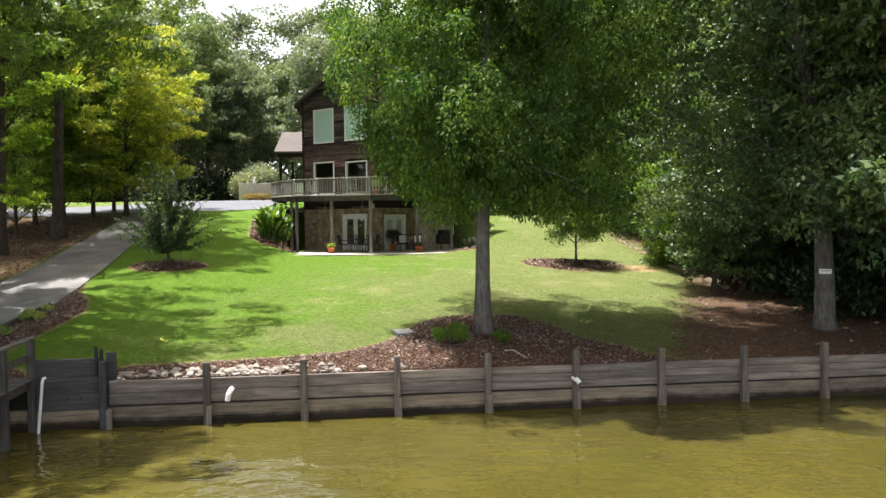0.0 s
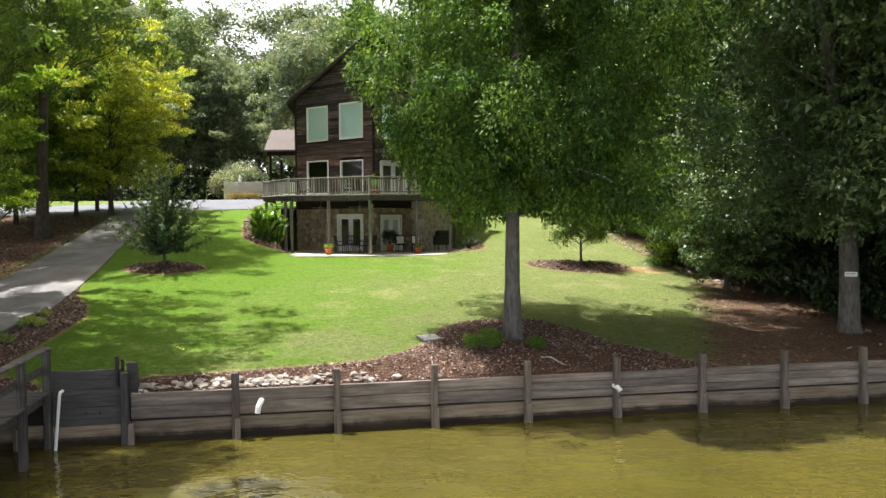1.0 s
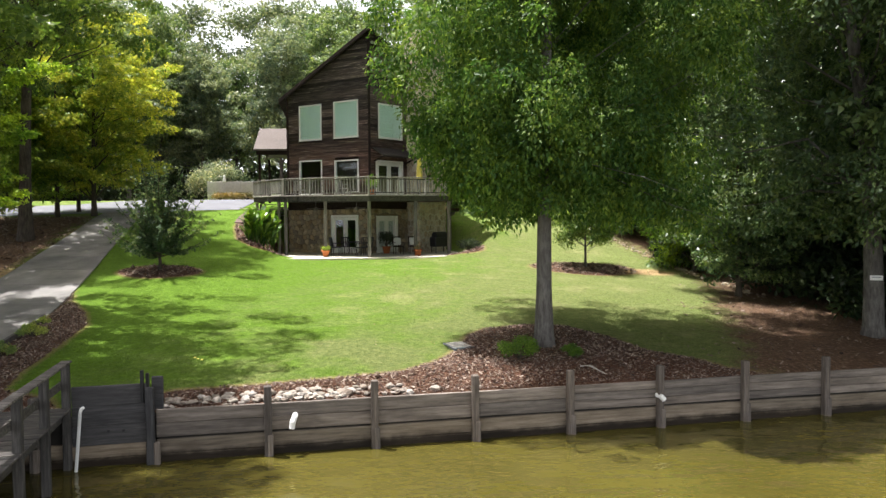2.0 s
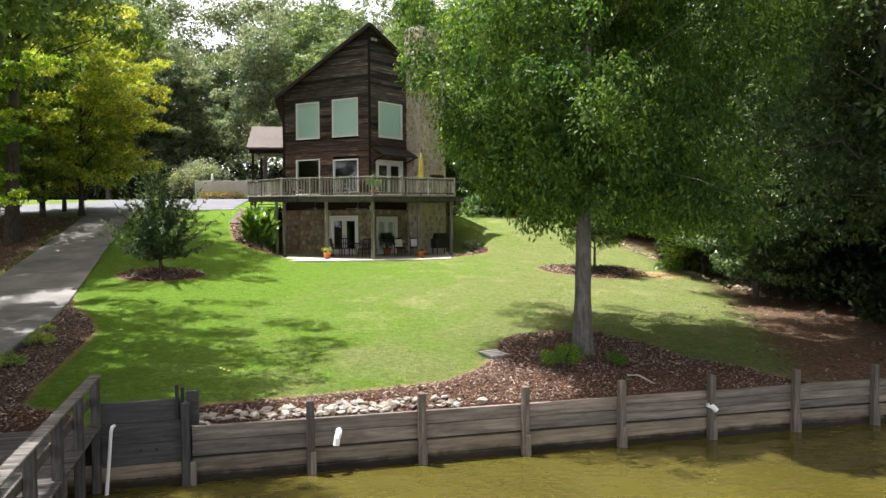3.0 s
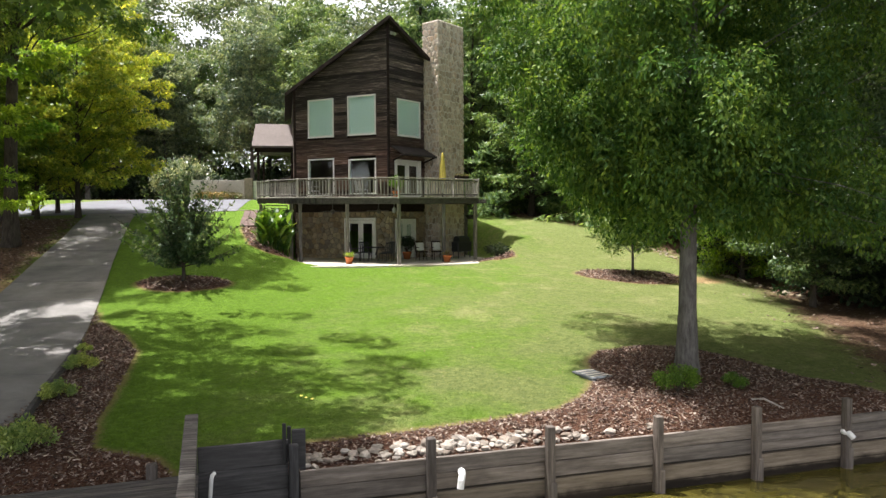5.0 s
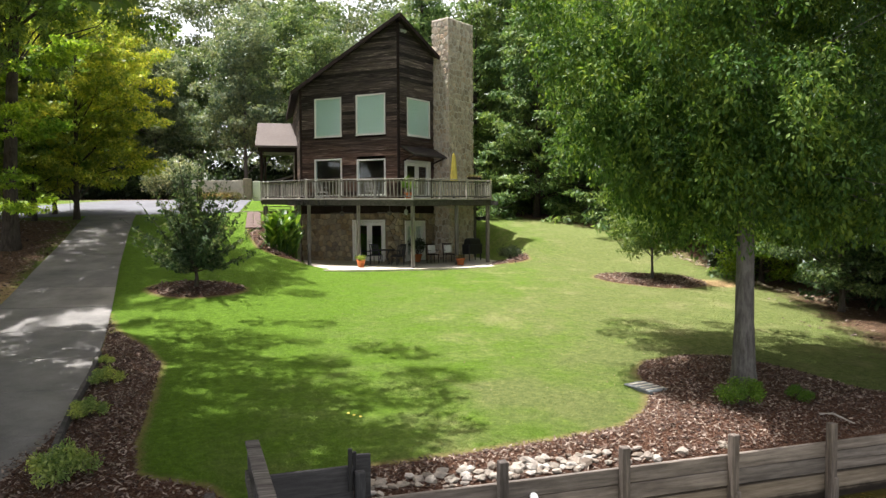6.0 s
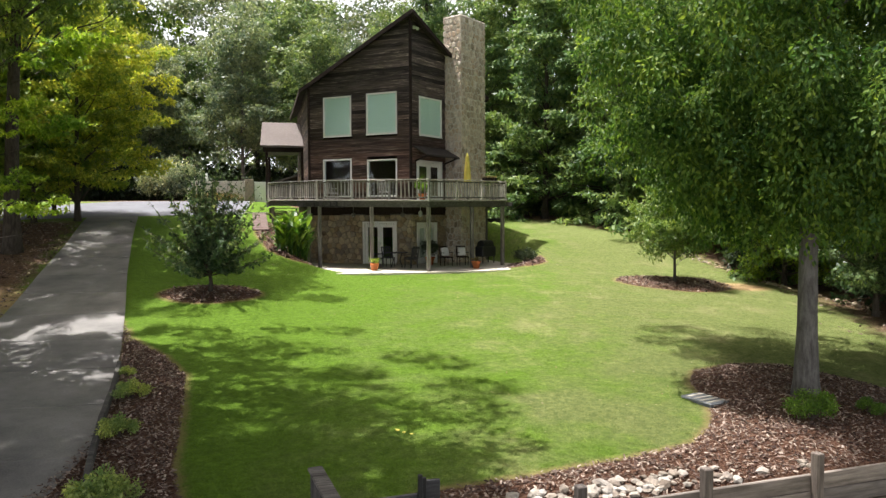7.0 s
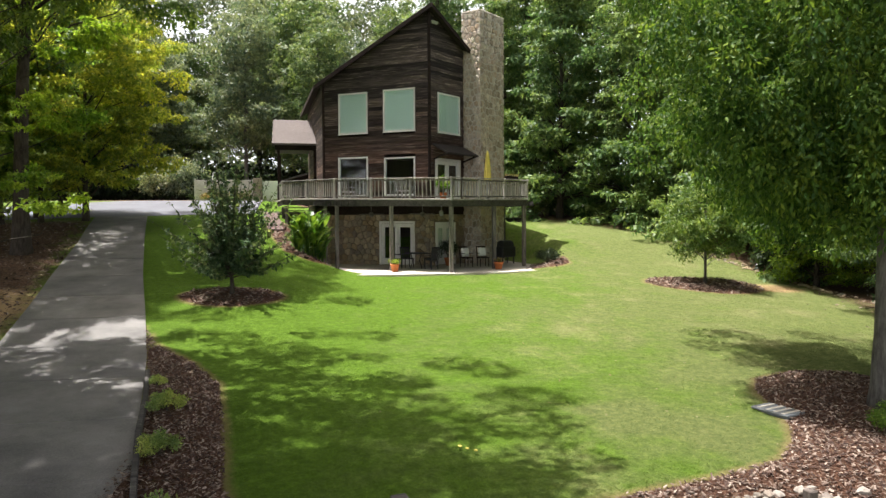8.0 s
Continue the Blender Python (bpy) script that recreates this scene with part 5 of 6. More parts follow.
# wooden steps from the walkway down beside the basement
stp = thing("garden_steps", (-10.2, 48.6, 5.2), "short flight of pale weathered wooden steps under the deck's side", "steps")
for k in range(5):
    bm = bmesh.new()
    box(bm, Matrix.Translation((-10.4, 49.75 - 0.27 * k, 6.74 - 0.19 * k)), 1.5, 0.29, 0.045, 0.008)
    part("tread", bm, MAT_RAIL, stp)
for x in (-11.1, -9.7):
    bm = bmesh.new()
    bar(bm, (x, 49.9, 6.62), (x, 48.45, 5.6), 0.05, 0.24, 0.008)
    part("stringer", bm, MAT_DOCK, stp)
    bm = bmesh.new()
    bar(bm, (x, 48.5, 4.3), (x, 48.5, 5.7), 0.09, 0.09, 0.008, (0, 1, 0))
    part("post", bm, MAT_DOCK, stp)

# brick path sloping down beside the deck
path_way = thing("garden_path", (-11.6, 47.0, ground_z(-11.6, 47.0)), "reddish brick path sloping down beside the deck", "path", "", "structure")
for k in range(13):
    y0 = 43.4 + 0.5 * k
    x0 = -11.42 - 0.075 * (y0 - 43.4)
    za, zb = ground_z(x0, y0) + 0.035, ground_z(x0, y0 + 0.47) + 0.035
    for c in (-0.2, 0.2):
        bm = bmesh.new()
        bar(bm, (x0 + c, y0, za), (x0 + c - 0.035, y0 + 0.47, zb), 0.38, 0.07, 0.008)
        part("paver", bm, MAT_PINK, path_way)


# ---- trees ----
tr = random.Random(21)
oak = tree_meshes("oak", 3, 20.0, 3.2, 6.5, wide_low, MAT_OAK, limbs=70, clumps=1000, leaves=160000, size=0.132, trunk=0.218, spread=0.62,
                  clump_r=(0.28, 0.7), droop=1.2, wide=0.46, flat=1.25, start=0.15, core=140, shift=(1.0, 0.9), lean=(0.9, 0.9), flare=1.5, seg=14, wander=0.1, fork=0.3, skirt=0.5,
                  thin=0.11, face=1.0, gap=0.62, tri=False, crest=0.35, shell=0.55, roof=(11.2, 34000, 0.42))
plant("oak_tree", oak, (1.1, 19.6, ground_z(1.1, 19.6) - 0.1), "large grey-barked shade tree in the mulch bed by the seawall", crown_label="dense drooping green foliage")

big = tree_meshes("bigtree", 8, 19, 3.6, 6.0, wide_low, MAT_WOODSLEAF, limbs=56, clumps=620, leaves=46000, size=0.17, trunk=0.3, spread=0.75,
                  clump_r=(0.4, 0.95), droop=0.7, bark=MAT_BARK, thin=0.25, lean=(-4.2, -1.4), flare=1.3, seg=12, fork=0.28, gap=0.8, flat=0.7, tri=False, roof=(12.0, 6000, 0.45))
plant("shade_tree", big, (11.9, 22.0, ground_z(11.9, 22) - 0.1), "tall dark-leaved tree at the woods' edge by the lawn", crown_label="dark green foliage")
wood = tree_meshes("woodtree", 9, 19, 3.2, 6.0, wide_low, MAT_WOODSLEAF, limbs=44, clumps=480, leaves=38000, size=0.25, trunk=0.3, spread=0.75,
                   clump_r=(0.5, 1.1), droop=0.6, bark=MAT_BARKDARK, thin=0.25, lean=(-3.6, -1.0), flare=1.3, seg=10, fork=0.28, gap=0.9, roof=(13.0, 6000, 0.5))
plant("shade_tree", wood, (14.6, 18.6, 1.6), "tall dark-leaved tree beside the lake", turn=0.2, group="woods on the near side")
plant("shade_tree", wood, (18.0, 31.0, 2.3), "tall dark-leaved tree in the woods beyond the lawn", turn=4.0, group="woods on the near side")
plant("shade_tree", wood, (15.8, 27.5, 2.3), "tall dark-leaved tree in the woods beyond the lawn", turn=0.15, group="woods on the near side", scale=0.95)
plant("shade_tree", wood, (15.4, 32.2, 2.4), "tall dark-leaved tree in the woods beyond the lawn", turn=1.0, group="woods on the near side", scale=0.9)
plant("shade_tree", wood, (18.5, 24.0, 2.0), "tall dark-leaved tree in the woods beyond the lawn", turn=5.2, group="woods on the near side", scale=1.1)

con = [tree_meshes("conifer%d" % i, 40 + i, 17, 0.3, 4.2, cone, MAT_CONIFER, limbs=90, clumps=900, leaves=27000, size=0.3, trunk=0.2, spread=0.34,
                   clump_r=(0.4, 0.85), droop=0.5, wide=0.36, flat=0.42, bark=MAT_BARKDARK, start=0.4, gap=0.62, crest=0.65, shell=0.5) for i in range(2)]
for i, (x, y, s) in enumerate(((14.8, 36.0, 1.0), (13.9, 40.5, 1.05), (13.0, 45.0, 1.1), (10.8, 49.5, 1.12), (7.4, 54.0, 1.15), (4.0, 58.5, 1.1), (0.5, 62.0, 1.2), (16.5, 40, 1.2), (15.5, 48, 1.3), (11.5, 55, 1.35), (7.5, 61, 1.4))):
    plant("evergreen_tree", con[i % 2], (x, y, ground_z(x, y) - 0.2), "dense dark evergreen tree along the lawn's far edge", "tree", "evergreens along the lawn", tr.uniform(0, 6.3), s)

def high_wide(f):
    return 0.5 + 0.75 * f if f < 0.62 else max(0.1, 0.965 - 1.9 * (f - 0.62) ** 1.2)


yel = tree_meshes("yellowtree", 12, 12.6, 2.2, 5.7, high_wide, MAT_YELLOWLEAF, limbs=44, clumps=520, leaves=50000, size=0.2, trunk=0.16, spread=0.55,
                  clump_r=(0.35, 0.85), droop=0.4, flat=0.34, bark=MAT_BARKDARK, gap=0.6, crest=0.4)
plant("yellowing_tree", yel, (-20.9, 46.5, ground_z(-20.9, 46.5) - 0.1), "yellow-green tree beside the top of the driveway", crown_label="sunlit yellow-green leaves")
lim = tree_meshes("limetree", 15, 11.5, 3.6, 4.9, round_top, MAT_SPRAY, limbs=26, clumps=420, leaves=24000, size=0.14, trunk=0.17, spread=0.17,
                  clump_r=(0.13, 0.34), droop=0.3, flat=0.16, bark=MAT_BARKDARK, start=0.45, thin=0.22, face=0.3, tri=False)
plant("young_tree", lim, (-18.8, 26.8, ground_z(-18.8, 26.8) - 0.1), "light green tree with level branches beside the driveway")
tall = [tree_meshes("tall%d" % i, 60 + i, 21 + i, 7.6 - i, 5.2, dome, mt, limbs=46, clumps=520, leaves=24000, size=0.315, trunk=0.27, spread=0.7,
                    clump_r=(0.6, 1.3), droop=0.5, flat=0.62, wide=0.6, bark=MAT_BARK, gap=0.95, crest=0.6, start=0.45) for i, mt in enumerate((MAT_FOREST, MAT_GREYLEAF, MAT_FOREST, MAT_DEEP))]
bank = tree_meshes("banktree", 71, 24, 10.0, 6.2, round_top, MAT_BANKLEAF, limbs=54, clumps=480, leaves=40000, size=0.235, trunk=0.3, spread=0.95,
                   clump_r=(0.45, 1.0), droop=0.6, flat=0.6, bark=MAT_BARKDARK, lean=(2.4, 0.0), thin=0.25, gap=1.3)
airy = tree_meshes("airytree", 72, 24, 10.0, 6.2, round_top, MAT_BANKLEAF, limbs=50, clumps=420, leaves=36000, size=0.235, trunk=0.3, spread=0.95,
                   clump_r=(0.42, 0.9), droop=0.6, flat=0.6, bark=MAT_BARKDARK, lean=(2.4, 0.0), thin=0.25, gap=1.2)
# beside the drive
slim = [tree_meshes("slim%d" % i, 90 + i, 12.5 + i, 1.9, 3.1, round_top, mt, limbs=28, clumps=220, leaves=11500, size=0.22, trunk=0.13, spread=0.5,
                    clump_r=(0.4, 0.9), droop=0.45, flat=0.45, bark=MAT_BARKDARK, gap=0.7) for i, mt in enumerate((MAT_MIDLEAF, MAT_LIME))]
for j, (x, y) in enumerate(((-25.7, 41.2), (-24.8, 46.0), (-22.7, 48.6), (-24.9, 43.0), (-24.3, 45.2), (-23.6, 47.6), (-22.8, 45.9), (-28.2, 41.2), (-24.0, 39.6))):
    plant("slender_tree", slim[j % 2], (x, y, ground_z(x, y) - 0.1), "slender dark-trunked tree in the stand beside the drive", "tree", "slender trees beside the driveway", j * 1.3, 0.8 + 0.07 * (j % 4))
for x, y, k, s in ((-32, 47, 0, 0.6), (-33, 36, 3, 0.95)):
    plant("tall_tree", tall[k], (x, y, ground_z(x, y) - 0.2), "tall dark-trunked woodland tree on the bank beside the driveway", "tree", "trees beside the driveway", tr.uniform(0, 6.3), s)
for x, y, s, w in ((-18.7, 22.9, 1.0, 1.25), (-17.1, 16.2, 0.85, 1.25), (-21.6, 34.6, 0.82, 0.6), (-21.2, 38.8, 1.03, 1.05), (-22.5, 18.8, 0.95, 0.95), (-20.3, 15.7, 0.85, 1.15), (-22.0, 20.6, 0.9, 1.15)):
    t = plant("tall_tree", airy if x > -20 and 20 < y < 25 else bank, (x, y, ground_z(x, y) - 0.2), "tall dark-trunked shade tree leaning over the driveway", "tree", "trees beside the driveway", tr.uniform(-0.3, 0.3), s)
    t.scale = (s * w, s * 0.95, s)
for x, y, s in ((-24.5, 11.5, 1.0), (-25.5, 19.5, 1.05), (-26.0, 27.0, 0.95), (-31, 15, 1.1), (-31, 24, 1.1)):
    plant("tall_tree", tall[0], (x, y, ground_z(x, y) - 0.2), "tall woodland tree on the bank beside the driveway", "tree", "trees beside the driveway", tr.uniform(0, 6.3), s)
# behind the court and the house: rows of woodland, lower where the sky shows
i = 0
for y, xs, s0 in ((66, np.arange(-52, -28, 7.0), 0.9), (76, np.arange(-50, -28, 7.5), 1.0), (92, np.arange(-36, 14, 7.0), 1.05), (101, np.arange(-52, 14, 8.0), 1.2), (110, np.arange(-56, 12, 8.0), 1.35)):
    for x in xs:
        px, py = x + tr.uniform(-1.6, 1.6), y + tr.uniform(-2, 2)
        dip = 1 - 0.25 * math.exp(-((px + 27 + 0.27 * (py - 100)) / 5.5) ** 2) - 0.12 * math.exp(-((px + 3) / 5) ** 2)
        if -31 < px < -20 and py < 100:
            continue
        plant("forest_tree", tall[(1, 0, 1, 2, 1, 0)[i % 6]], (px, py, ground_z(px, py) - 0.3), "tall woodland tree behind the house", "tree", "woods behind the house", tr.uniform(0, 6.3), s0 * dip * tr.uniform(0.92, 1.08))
        i += 1
# sunlit bush trees at the edge of the woods
lit = tree_meshes("bushtree", 33, 6.6, 0.5, 2.6, round_top, MAT_LIME, limbs=40, clumps=300, leaves=26000, size=0.15, trunk=0.12, spread=0.35, clump_r=(0.3, 0.6), droop=0.6, flat=0.6, bark=MAT_BARKDARK, gap=0.42)
plant("bushy_tree", lit, (12.0, 34.8, ground_z(12.0, 34.8) - 0.1), "low bushy green tree at the lawn's far corner")
lit2 = tree_meshes("edgetree", 34, 8.4, 0.9, 2.3, round_top, MAT_WOODSLEAF, limbs=36, clumps=260, leaves=24000, size=0.15, trunk=0.11, spread=0.35, clump_r=(0.3, 0.6), droop=0.6, flat=0.5, bark=MAT_BARKDARK, gap=0.45)
plant("bushy_tree", lit2, (10.9, 28.4, ground_z(10.9, 28.4) - 0.1), "slim green tree before the dark woods")
# far woods: one dense uneven band of foliage behind the nearer trees, distance haze in its colour
fr = np.random.default_rng(77)


def far_band(k, x0, x1, leaves, size):
    fx = fr.uniform(x0, x1, k)
    fy = 124 + fr.uniform(0, 12, k)
    top = 45.5 + 1.6 * np.sin(fx * 0.21 + 1.0) + 1.2 * np.sin(fx * 0.53) + fr.normal(0, 0.8, k)
    top = top - 3.0 * np.exp(-((fx + 31) / 8.0) ** 2) - 3.0 * np.exp(-((fx + 2) / 5) ** 2)
    fz = 7 + (top - 7) * fr.random(k) ** 0.8
    return leaf_cloud(fr, np.stack([fx, fy, fz], 1), fr.uniform(1.2, 2.6, k), leaves, size, 0.6, 0.5, 0.7, 0.6, 0.9, True, 0.6)


v1, f1 = far_band(1500, -85, 16, 105000, 0.62)
v2, f2 = far_band(500, 16, 90, 12000, 1.3)
k = 620
low_c = np.stack([fr.uniform(-90, 20, k), fr.uniform(118, 123, k), 7 + 10 * fr.random(k)], 1)
v3, f3 = leaf_cloud(fr, low_c, fr.uniform(1.2, 2.6, k), 24000, 0.9, 0.6, 0.5, 0.8, 0.4, 0.9, True)
v, f = np.concatenate([v1, v2, v3]), np.concatenate([f1, f2 + len(v1), f3 + len(v1) + len(v2)])
whole("far_woods", arrays("far_woods", v, f, MAT_FARLEAF), None, "grey-green woods far behind the house, with haze put into the leaf colour", "woods", "stuff")
# undergrowth at the woods' edges: low wide bushes, added near-black to stand in for deep shade
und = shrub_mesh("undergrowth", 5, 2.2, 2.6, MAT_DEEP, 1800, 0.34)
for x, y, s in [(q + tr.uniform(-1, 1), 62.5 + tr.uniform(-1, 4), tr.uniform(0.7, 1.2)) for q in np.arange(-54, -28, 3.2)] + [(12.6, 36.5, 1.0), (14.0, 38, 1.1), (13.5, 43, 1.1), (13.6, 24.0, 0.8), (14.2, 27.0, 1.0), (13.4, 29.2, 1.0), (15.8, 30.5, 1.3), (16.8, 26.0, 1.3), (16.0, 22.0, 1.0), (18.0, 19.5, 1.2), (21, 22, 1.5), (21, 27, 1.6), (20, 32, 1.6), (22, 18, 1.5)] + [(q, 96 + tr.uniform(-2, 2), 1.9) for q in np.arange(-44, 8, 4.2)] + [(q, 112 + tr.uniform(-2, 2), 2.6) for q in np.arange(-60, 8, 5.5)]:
    shrub("bush", und, (x, y, ground_z(x, y) - 0.1), "very dark green bush added to stand in for deep shade in the woods", "bush", "undergrowth", tr.uniform(0, 6), s)

# crape myrtle: several stems fanning out, sparse pointed sprays
def sprays(name, seed, stems, h, r, leaf, leaves, size, bark, base=0.55, clump=0.16):
    rng = np.random.default_rng(seed)
    bm = bmesh.new()
    cen = []
    stems_out = []
    tube(bm, [(0, 0, 0), (0.02, 0.01, base * 0.6), (0, 0.02, base)], [0.09, 0.065, 0.06], 8)
    rad = []
    for i in range(stems):
        a = i * 2.399 + rng.normal() * 0.25
        q = (i + 0.5) / stems
        out = r * (0.08 + 1.0 * q ** 0.62) * rng.uniform(0.72, 1.15)
        foot = base + (0.34 * h) * (1 - q) * rng.random()
        up = max(foot + 0.28 * out, h * (1.04 - 0.72 * q ** 1.1) * rng.uniform(0.8, 1.04))
        e = np.array([math.cos(a) * out, math.sin(a) * out, up])
        s = np.array([0, 0, foot])
        m1 = s + (e - s) * 0.5 + np.array([0, 0, -0.12 * out])
        b1 = bmesh.new()
        tube(b1, [s, m1 * 0.5 + (s + e) * 0.25, e], [0.024, 0.013, 0.003], 5, cap=False)
        stems_out.append(solid(name + "_stem", b1, bark, True))
        for t in np.linspace(0.16, 1.0, 18):
            w = (1 - t) * (1 - t) * s + 2 * (1 - t) * t * m1 + t * t * e
            cen.append(w + rng.normal(size=3) * 0.05)
            rad.append(clump * max(0.3, 1.9 - 1.7 * t))
    tube(bm, [(0, 0, base * 0.9), (0.03, 0, h * 0.3), (0.0, 0.04, h * 0.6)], [0.055, 0.035, 0.012], 6)
    cen = np.array(cen)
    v, f = leaf_cloud(rng, cen, np.array(rad), leaves, size, 0.5, -0.1, 0.8, 0.1)
    return solid(name + "_trunk", bm, bark, True), arrays(name + "_leaves", v, f, leaf), stems_out


myr = sprays("myrtle", 2, 52, 5.2, 2.5, MAT_MYRTLE, 17000, 0.14, MAT_BARKDARK, 0.58, 0.085)
cm_tree = plant("crape_myrtle", myr, (-12.45, 31.85, ground_z(-12.45, 31.85) - 0.05), "young crape myrtle with upswept twigs in a mulch ring", crown_label="dusky green pointed sprays")
for me in myr[2]:
    o = new("stem", me)
    o.parent = cm_tree
sm = tree_meshes("smalltree", 30, 4.3, 1.35, 1.9, round_top, MAT_YOUNGLEAF, limbs=30, clumps=220, leaves=16000, size=0.12, trunk=0.07, spread=0.22, clump_r=(0.2, 0.42), droop=0.4, flat=0.7, seg=8, wander=0.05)
plant("small_tree", sm, (6.5, 34.6, ground_z(6.5, 34.6) - 0.05), "small round-crowned tree in a mulch ring on the lawn")
pal = shrub_mesh("palebush", 9, 3.4, 5.8, MAT_PALE, 14000, 0.26)
shrub("flowering_bush", pal, (-24.2, 93, ground_z(-24.2, 93)), "large pale flowering bush beyond the parking court", "bush", "", 0.0, 1.12)
rus = shrub_mesh("rustybush", 10, 0.8, 0.9, MAT_RUST, 1500, 0.09)
for x, y in ((-15.4, 60.2), (-14.4, 60.5), (-16.5, 60.3)):
    shrub("ornamental_grass", rus, (x, y, ground_z(x, y)), "rusty ornamental grass before the fence", "plant", "grasses by the fence", x)

# ---- bed plants ----
low = shrub_mesh("lowshrub", 3, 0.5, 0.6, MAT_DUSTY, 2600, 0.06)
for x, y, s in ((-11.95, 16.75, 1.1), (-12.45, 19.6, 0.75), (-12.7, 21.7, 0.75), (-13.2, 23.4, 0.42)):
    shrub("low_shrub", low, (x, y, ground_z(x, y)), "low dusty yellow-green shrub in the mulch bed by the drive", "shrub", "shrubs along the drive", x, s)
grn = shrub_mesh("greenshrub", 4, 0.5, 0.74, MAT_SHRUBLEAF, 3600, 0.062, 0.36)
shrub("green_shrub", grn, (0.2, 18.3, ground_z(0.2, 18.3)), "bright green shrub beside the oak's trunk", "shrub", "", 0.3, 1.0)
shrub("green_shrub", grn, (1.55, 18.35, ground_z(1.55, 18.35)), "small green shrub in the mulch", "shrub", "", 2.0, 0.6)
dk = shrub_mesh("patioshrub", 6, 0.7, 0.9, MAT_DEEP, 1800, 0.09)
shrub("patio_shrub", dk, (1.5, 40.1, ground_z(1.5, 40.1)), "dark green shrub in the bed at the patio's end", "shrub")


def canna(seed, n, h):
    rng = random.Random(seed)
    bm = bmesh.new()
    st = bmesh.new()
    for _ in range(n):
        x, y = rng.gauss(0, 0.36), rng.gauss(0, 0.36)
        H = h * rng.uniform(0.6, 1.05)
        tube(st, [(x, y, 0), (x + rng.uniform(-0.1, 0.1), y, H)], [0.02, 0.008], 5)
        for k in range(6):
            z = H * (0.25 + 0.13 * k)
            a = rng.uniform(0, 6.28)
            L, W = rng.uniform(0.5, 0.85), rng.uniform(0.09, 0.14)
            dx, dy = math.cos(a), math.sin(a)
            rise = rng.uniform(0.9, 1.7)
            c = [Vector((x + dx * L * t * 0.75, y + dy * L * t * 0.75, z + L * rise * (t - 0.45 * t * t))) for t in (0, 0.3, 0.65, 1.0)]
            w = [0.03, W, W * 0.8, 0.01]
            sd = Vector((-dy, dx, 0))
            lft = [bm.verts.new(p + sd * q + Vector((0, 0, q * 0.35))) for p, q in zip(c, w)]
            mid = [bm.verts.new(p) for p in c]
            rgt = [bm.verts.new(p - sd * q + Vector((0, 0, q * 0.35))) for p, q in zip(c, w)]
            for j in range(3):
                bm.faces.new((lft[j], mid[j], mid[j + 1], lft[j + 1]))
                bm.faces.new((mid[j], rgt[j], rgt[j + 1], mid[j + 1]))
    return st, bm


for i, (x, y, hh) in enumerate(((-10.05, 39.9, 1.55), (-10.0, 40.8, 1.7), (-9.6, 40.9, 1.6), (-9.75, 40.2, 1.5))):
    t = thing("canna_clump", (x, y, ground_z(x, y)), "tall bright green broad-leaved cannas beside the deck post", "plant", "cannas by the deck")
    a, b = canna(50 + i, 16, hh)
    for nm, bmm in (("stems", a), ("leaves", b)):
        o = new(nm, solid(nm, bmm, MAT_CANNA))
        o.parent = t


# ---- small things ----
# plaque on the tree by the woods
bm = bmesh.new()
box(bm, look((11.72, 21.66, 3.66), (3, 5, 3.66)), 0.34, 0.15, 0.02, 0.004)
sign = thing("plaque", (11.72, 21.66, 3.66), "small white plaque nailed to the tree trunk", "sign")
part("board", bm, MAT_WHITE, sign)
bm = bmesh.new()
box(bm, look((11.72, 21.66, 3.66), (3, 5, 3.66)) @ Matrix.Translation((0, 0.02, -0.013)), 0.24, 0.03, 0.006)
part("lettering_bar", bm, MAT_GREYMETAL, sign)

# utility box in the mulch edge
lid = thing("utility_box", (-1.12, 19.8, ground_z(-1.12, 19.8)), "grey concrete utility box with a flat lid in the lawn edge", "utility box")
z = ground_z(-1.12, 19.8)
bm = bmesh.new()
box(bm, Matrix.Translation((-1.12, 19.78, z - 0.085)) @ pose(0, 0, 0, 0, 0, 18), 0.5, 0.7, 0.2, 0.02)
part("body", bm, MAT_LID, lid)
bm = bmesh.new()
box(bm, Matrix.Translation((-1.12, 19.8, z + 0.045)) @ pose(0, 0, 0, 1, 0, 18), 0.56, 0.8, 0.045, 0.015)
part("lid", bm, MAT_LID, lid)
for q in (-0.27, -0.1, 0.07, 0.26):
    bm = bmesh.new()
    box(bm, Matrix.Translation((-1.12, 19.8, z + 0.072)) @ pose(0, 0, 0, 1, 0, 18) @ Matrix.Translation((0, q, 0)), 0.5, 0.06, 0.012, 0.004)
    part("rib", bm, MAT_PATIO, lid, "pale worn rib")
bm = bmesh.new()
tube(bm, [(1.55, 17.75, ground_z(1.55, 17.75) + 0.05), (1.75, 17.65, ground_z(1.75, 17.65) + 0.12), (2.05, 17.4, ground_z(2.05, 17.4) + 0.06)], [0.03, 0.025, 0.012], 6)
whole("fallen_branch", bm, MAT_RIPRAP, "pale bare branch lying in the mulch", "branch")

# timber edging of the bed along the drive
edg = thing("bed_edging", (-12.9, 20, ground_z(-12.9, 20)), "dark timber edging along the mulch bed beside the drive", "edging")
ep = [(-12.22, 16.6), (-12.58, 18.4), (-12.95, 20.4), (-13.2, 22.2), (-13.55, 24.2)]
for a, b in zip(ep, ep[1:]):
    bm = bmesh.new()
    bar(bm, (*a, ground_z(*a) + 0.08), (*b, ground_z(*b) + 0.08), 0.09, 0.2, 0.012)
    part("timber", bm, MAT_DOCK, edg)

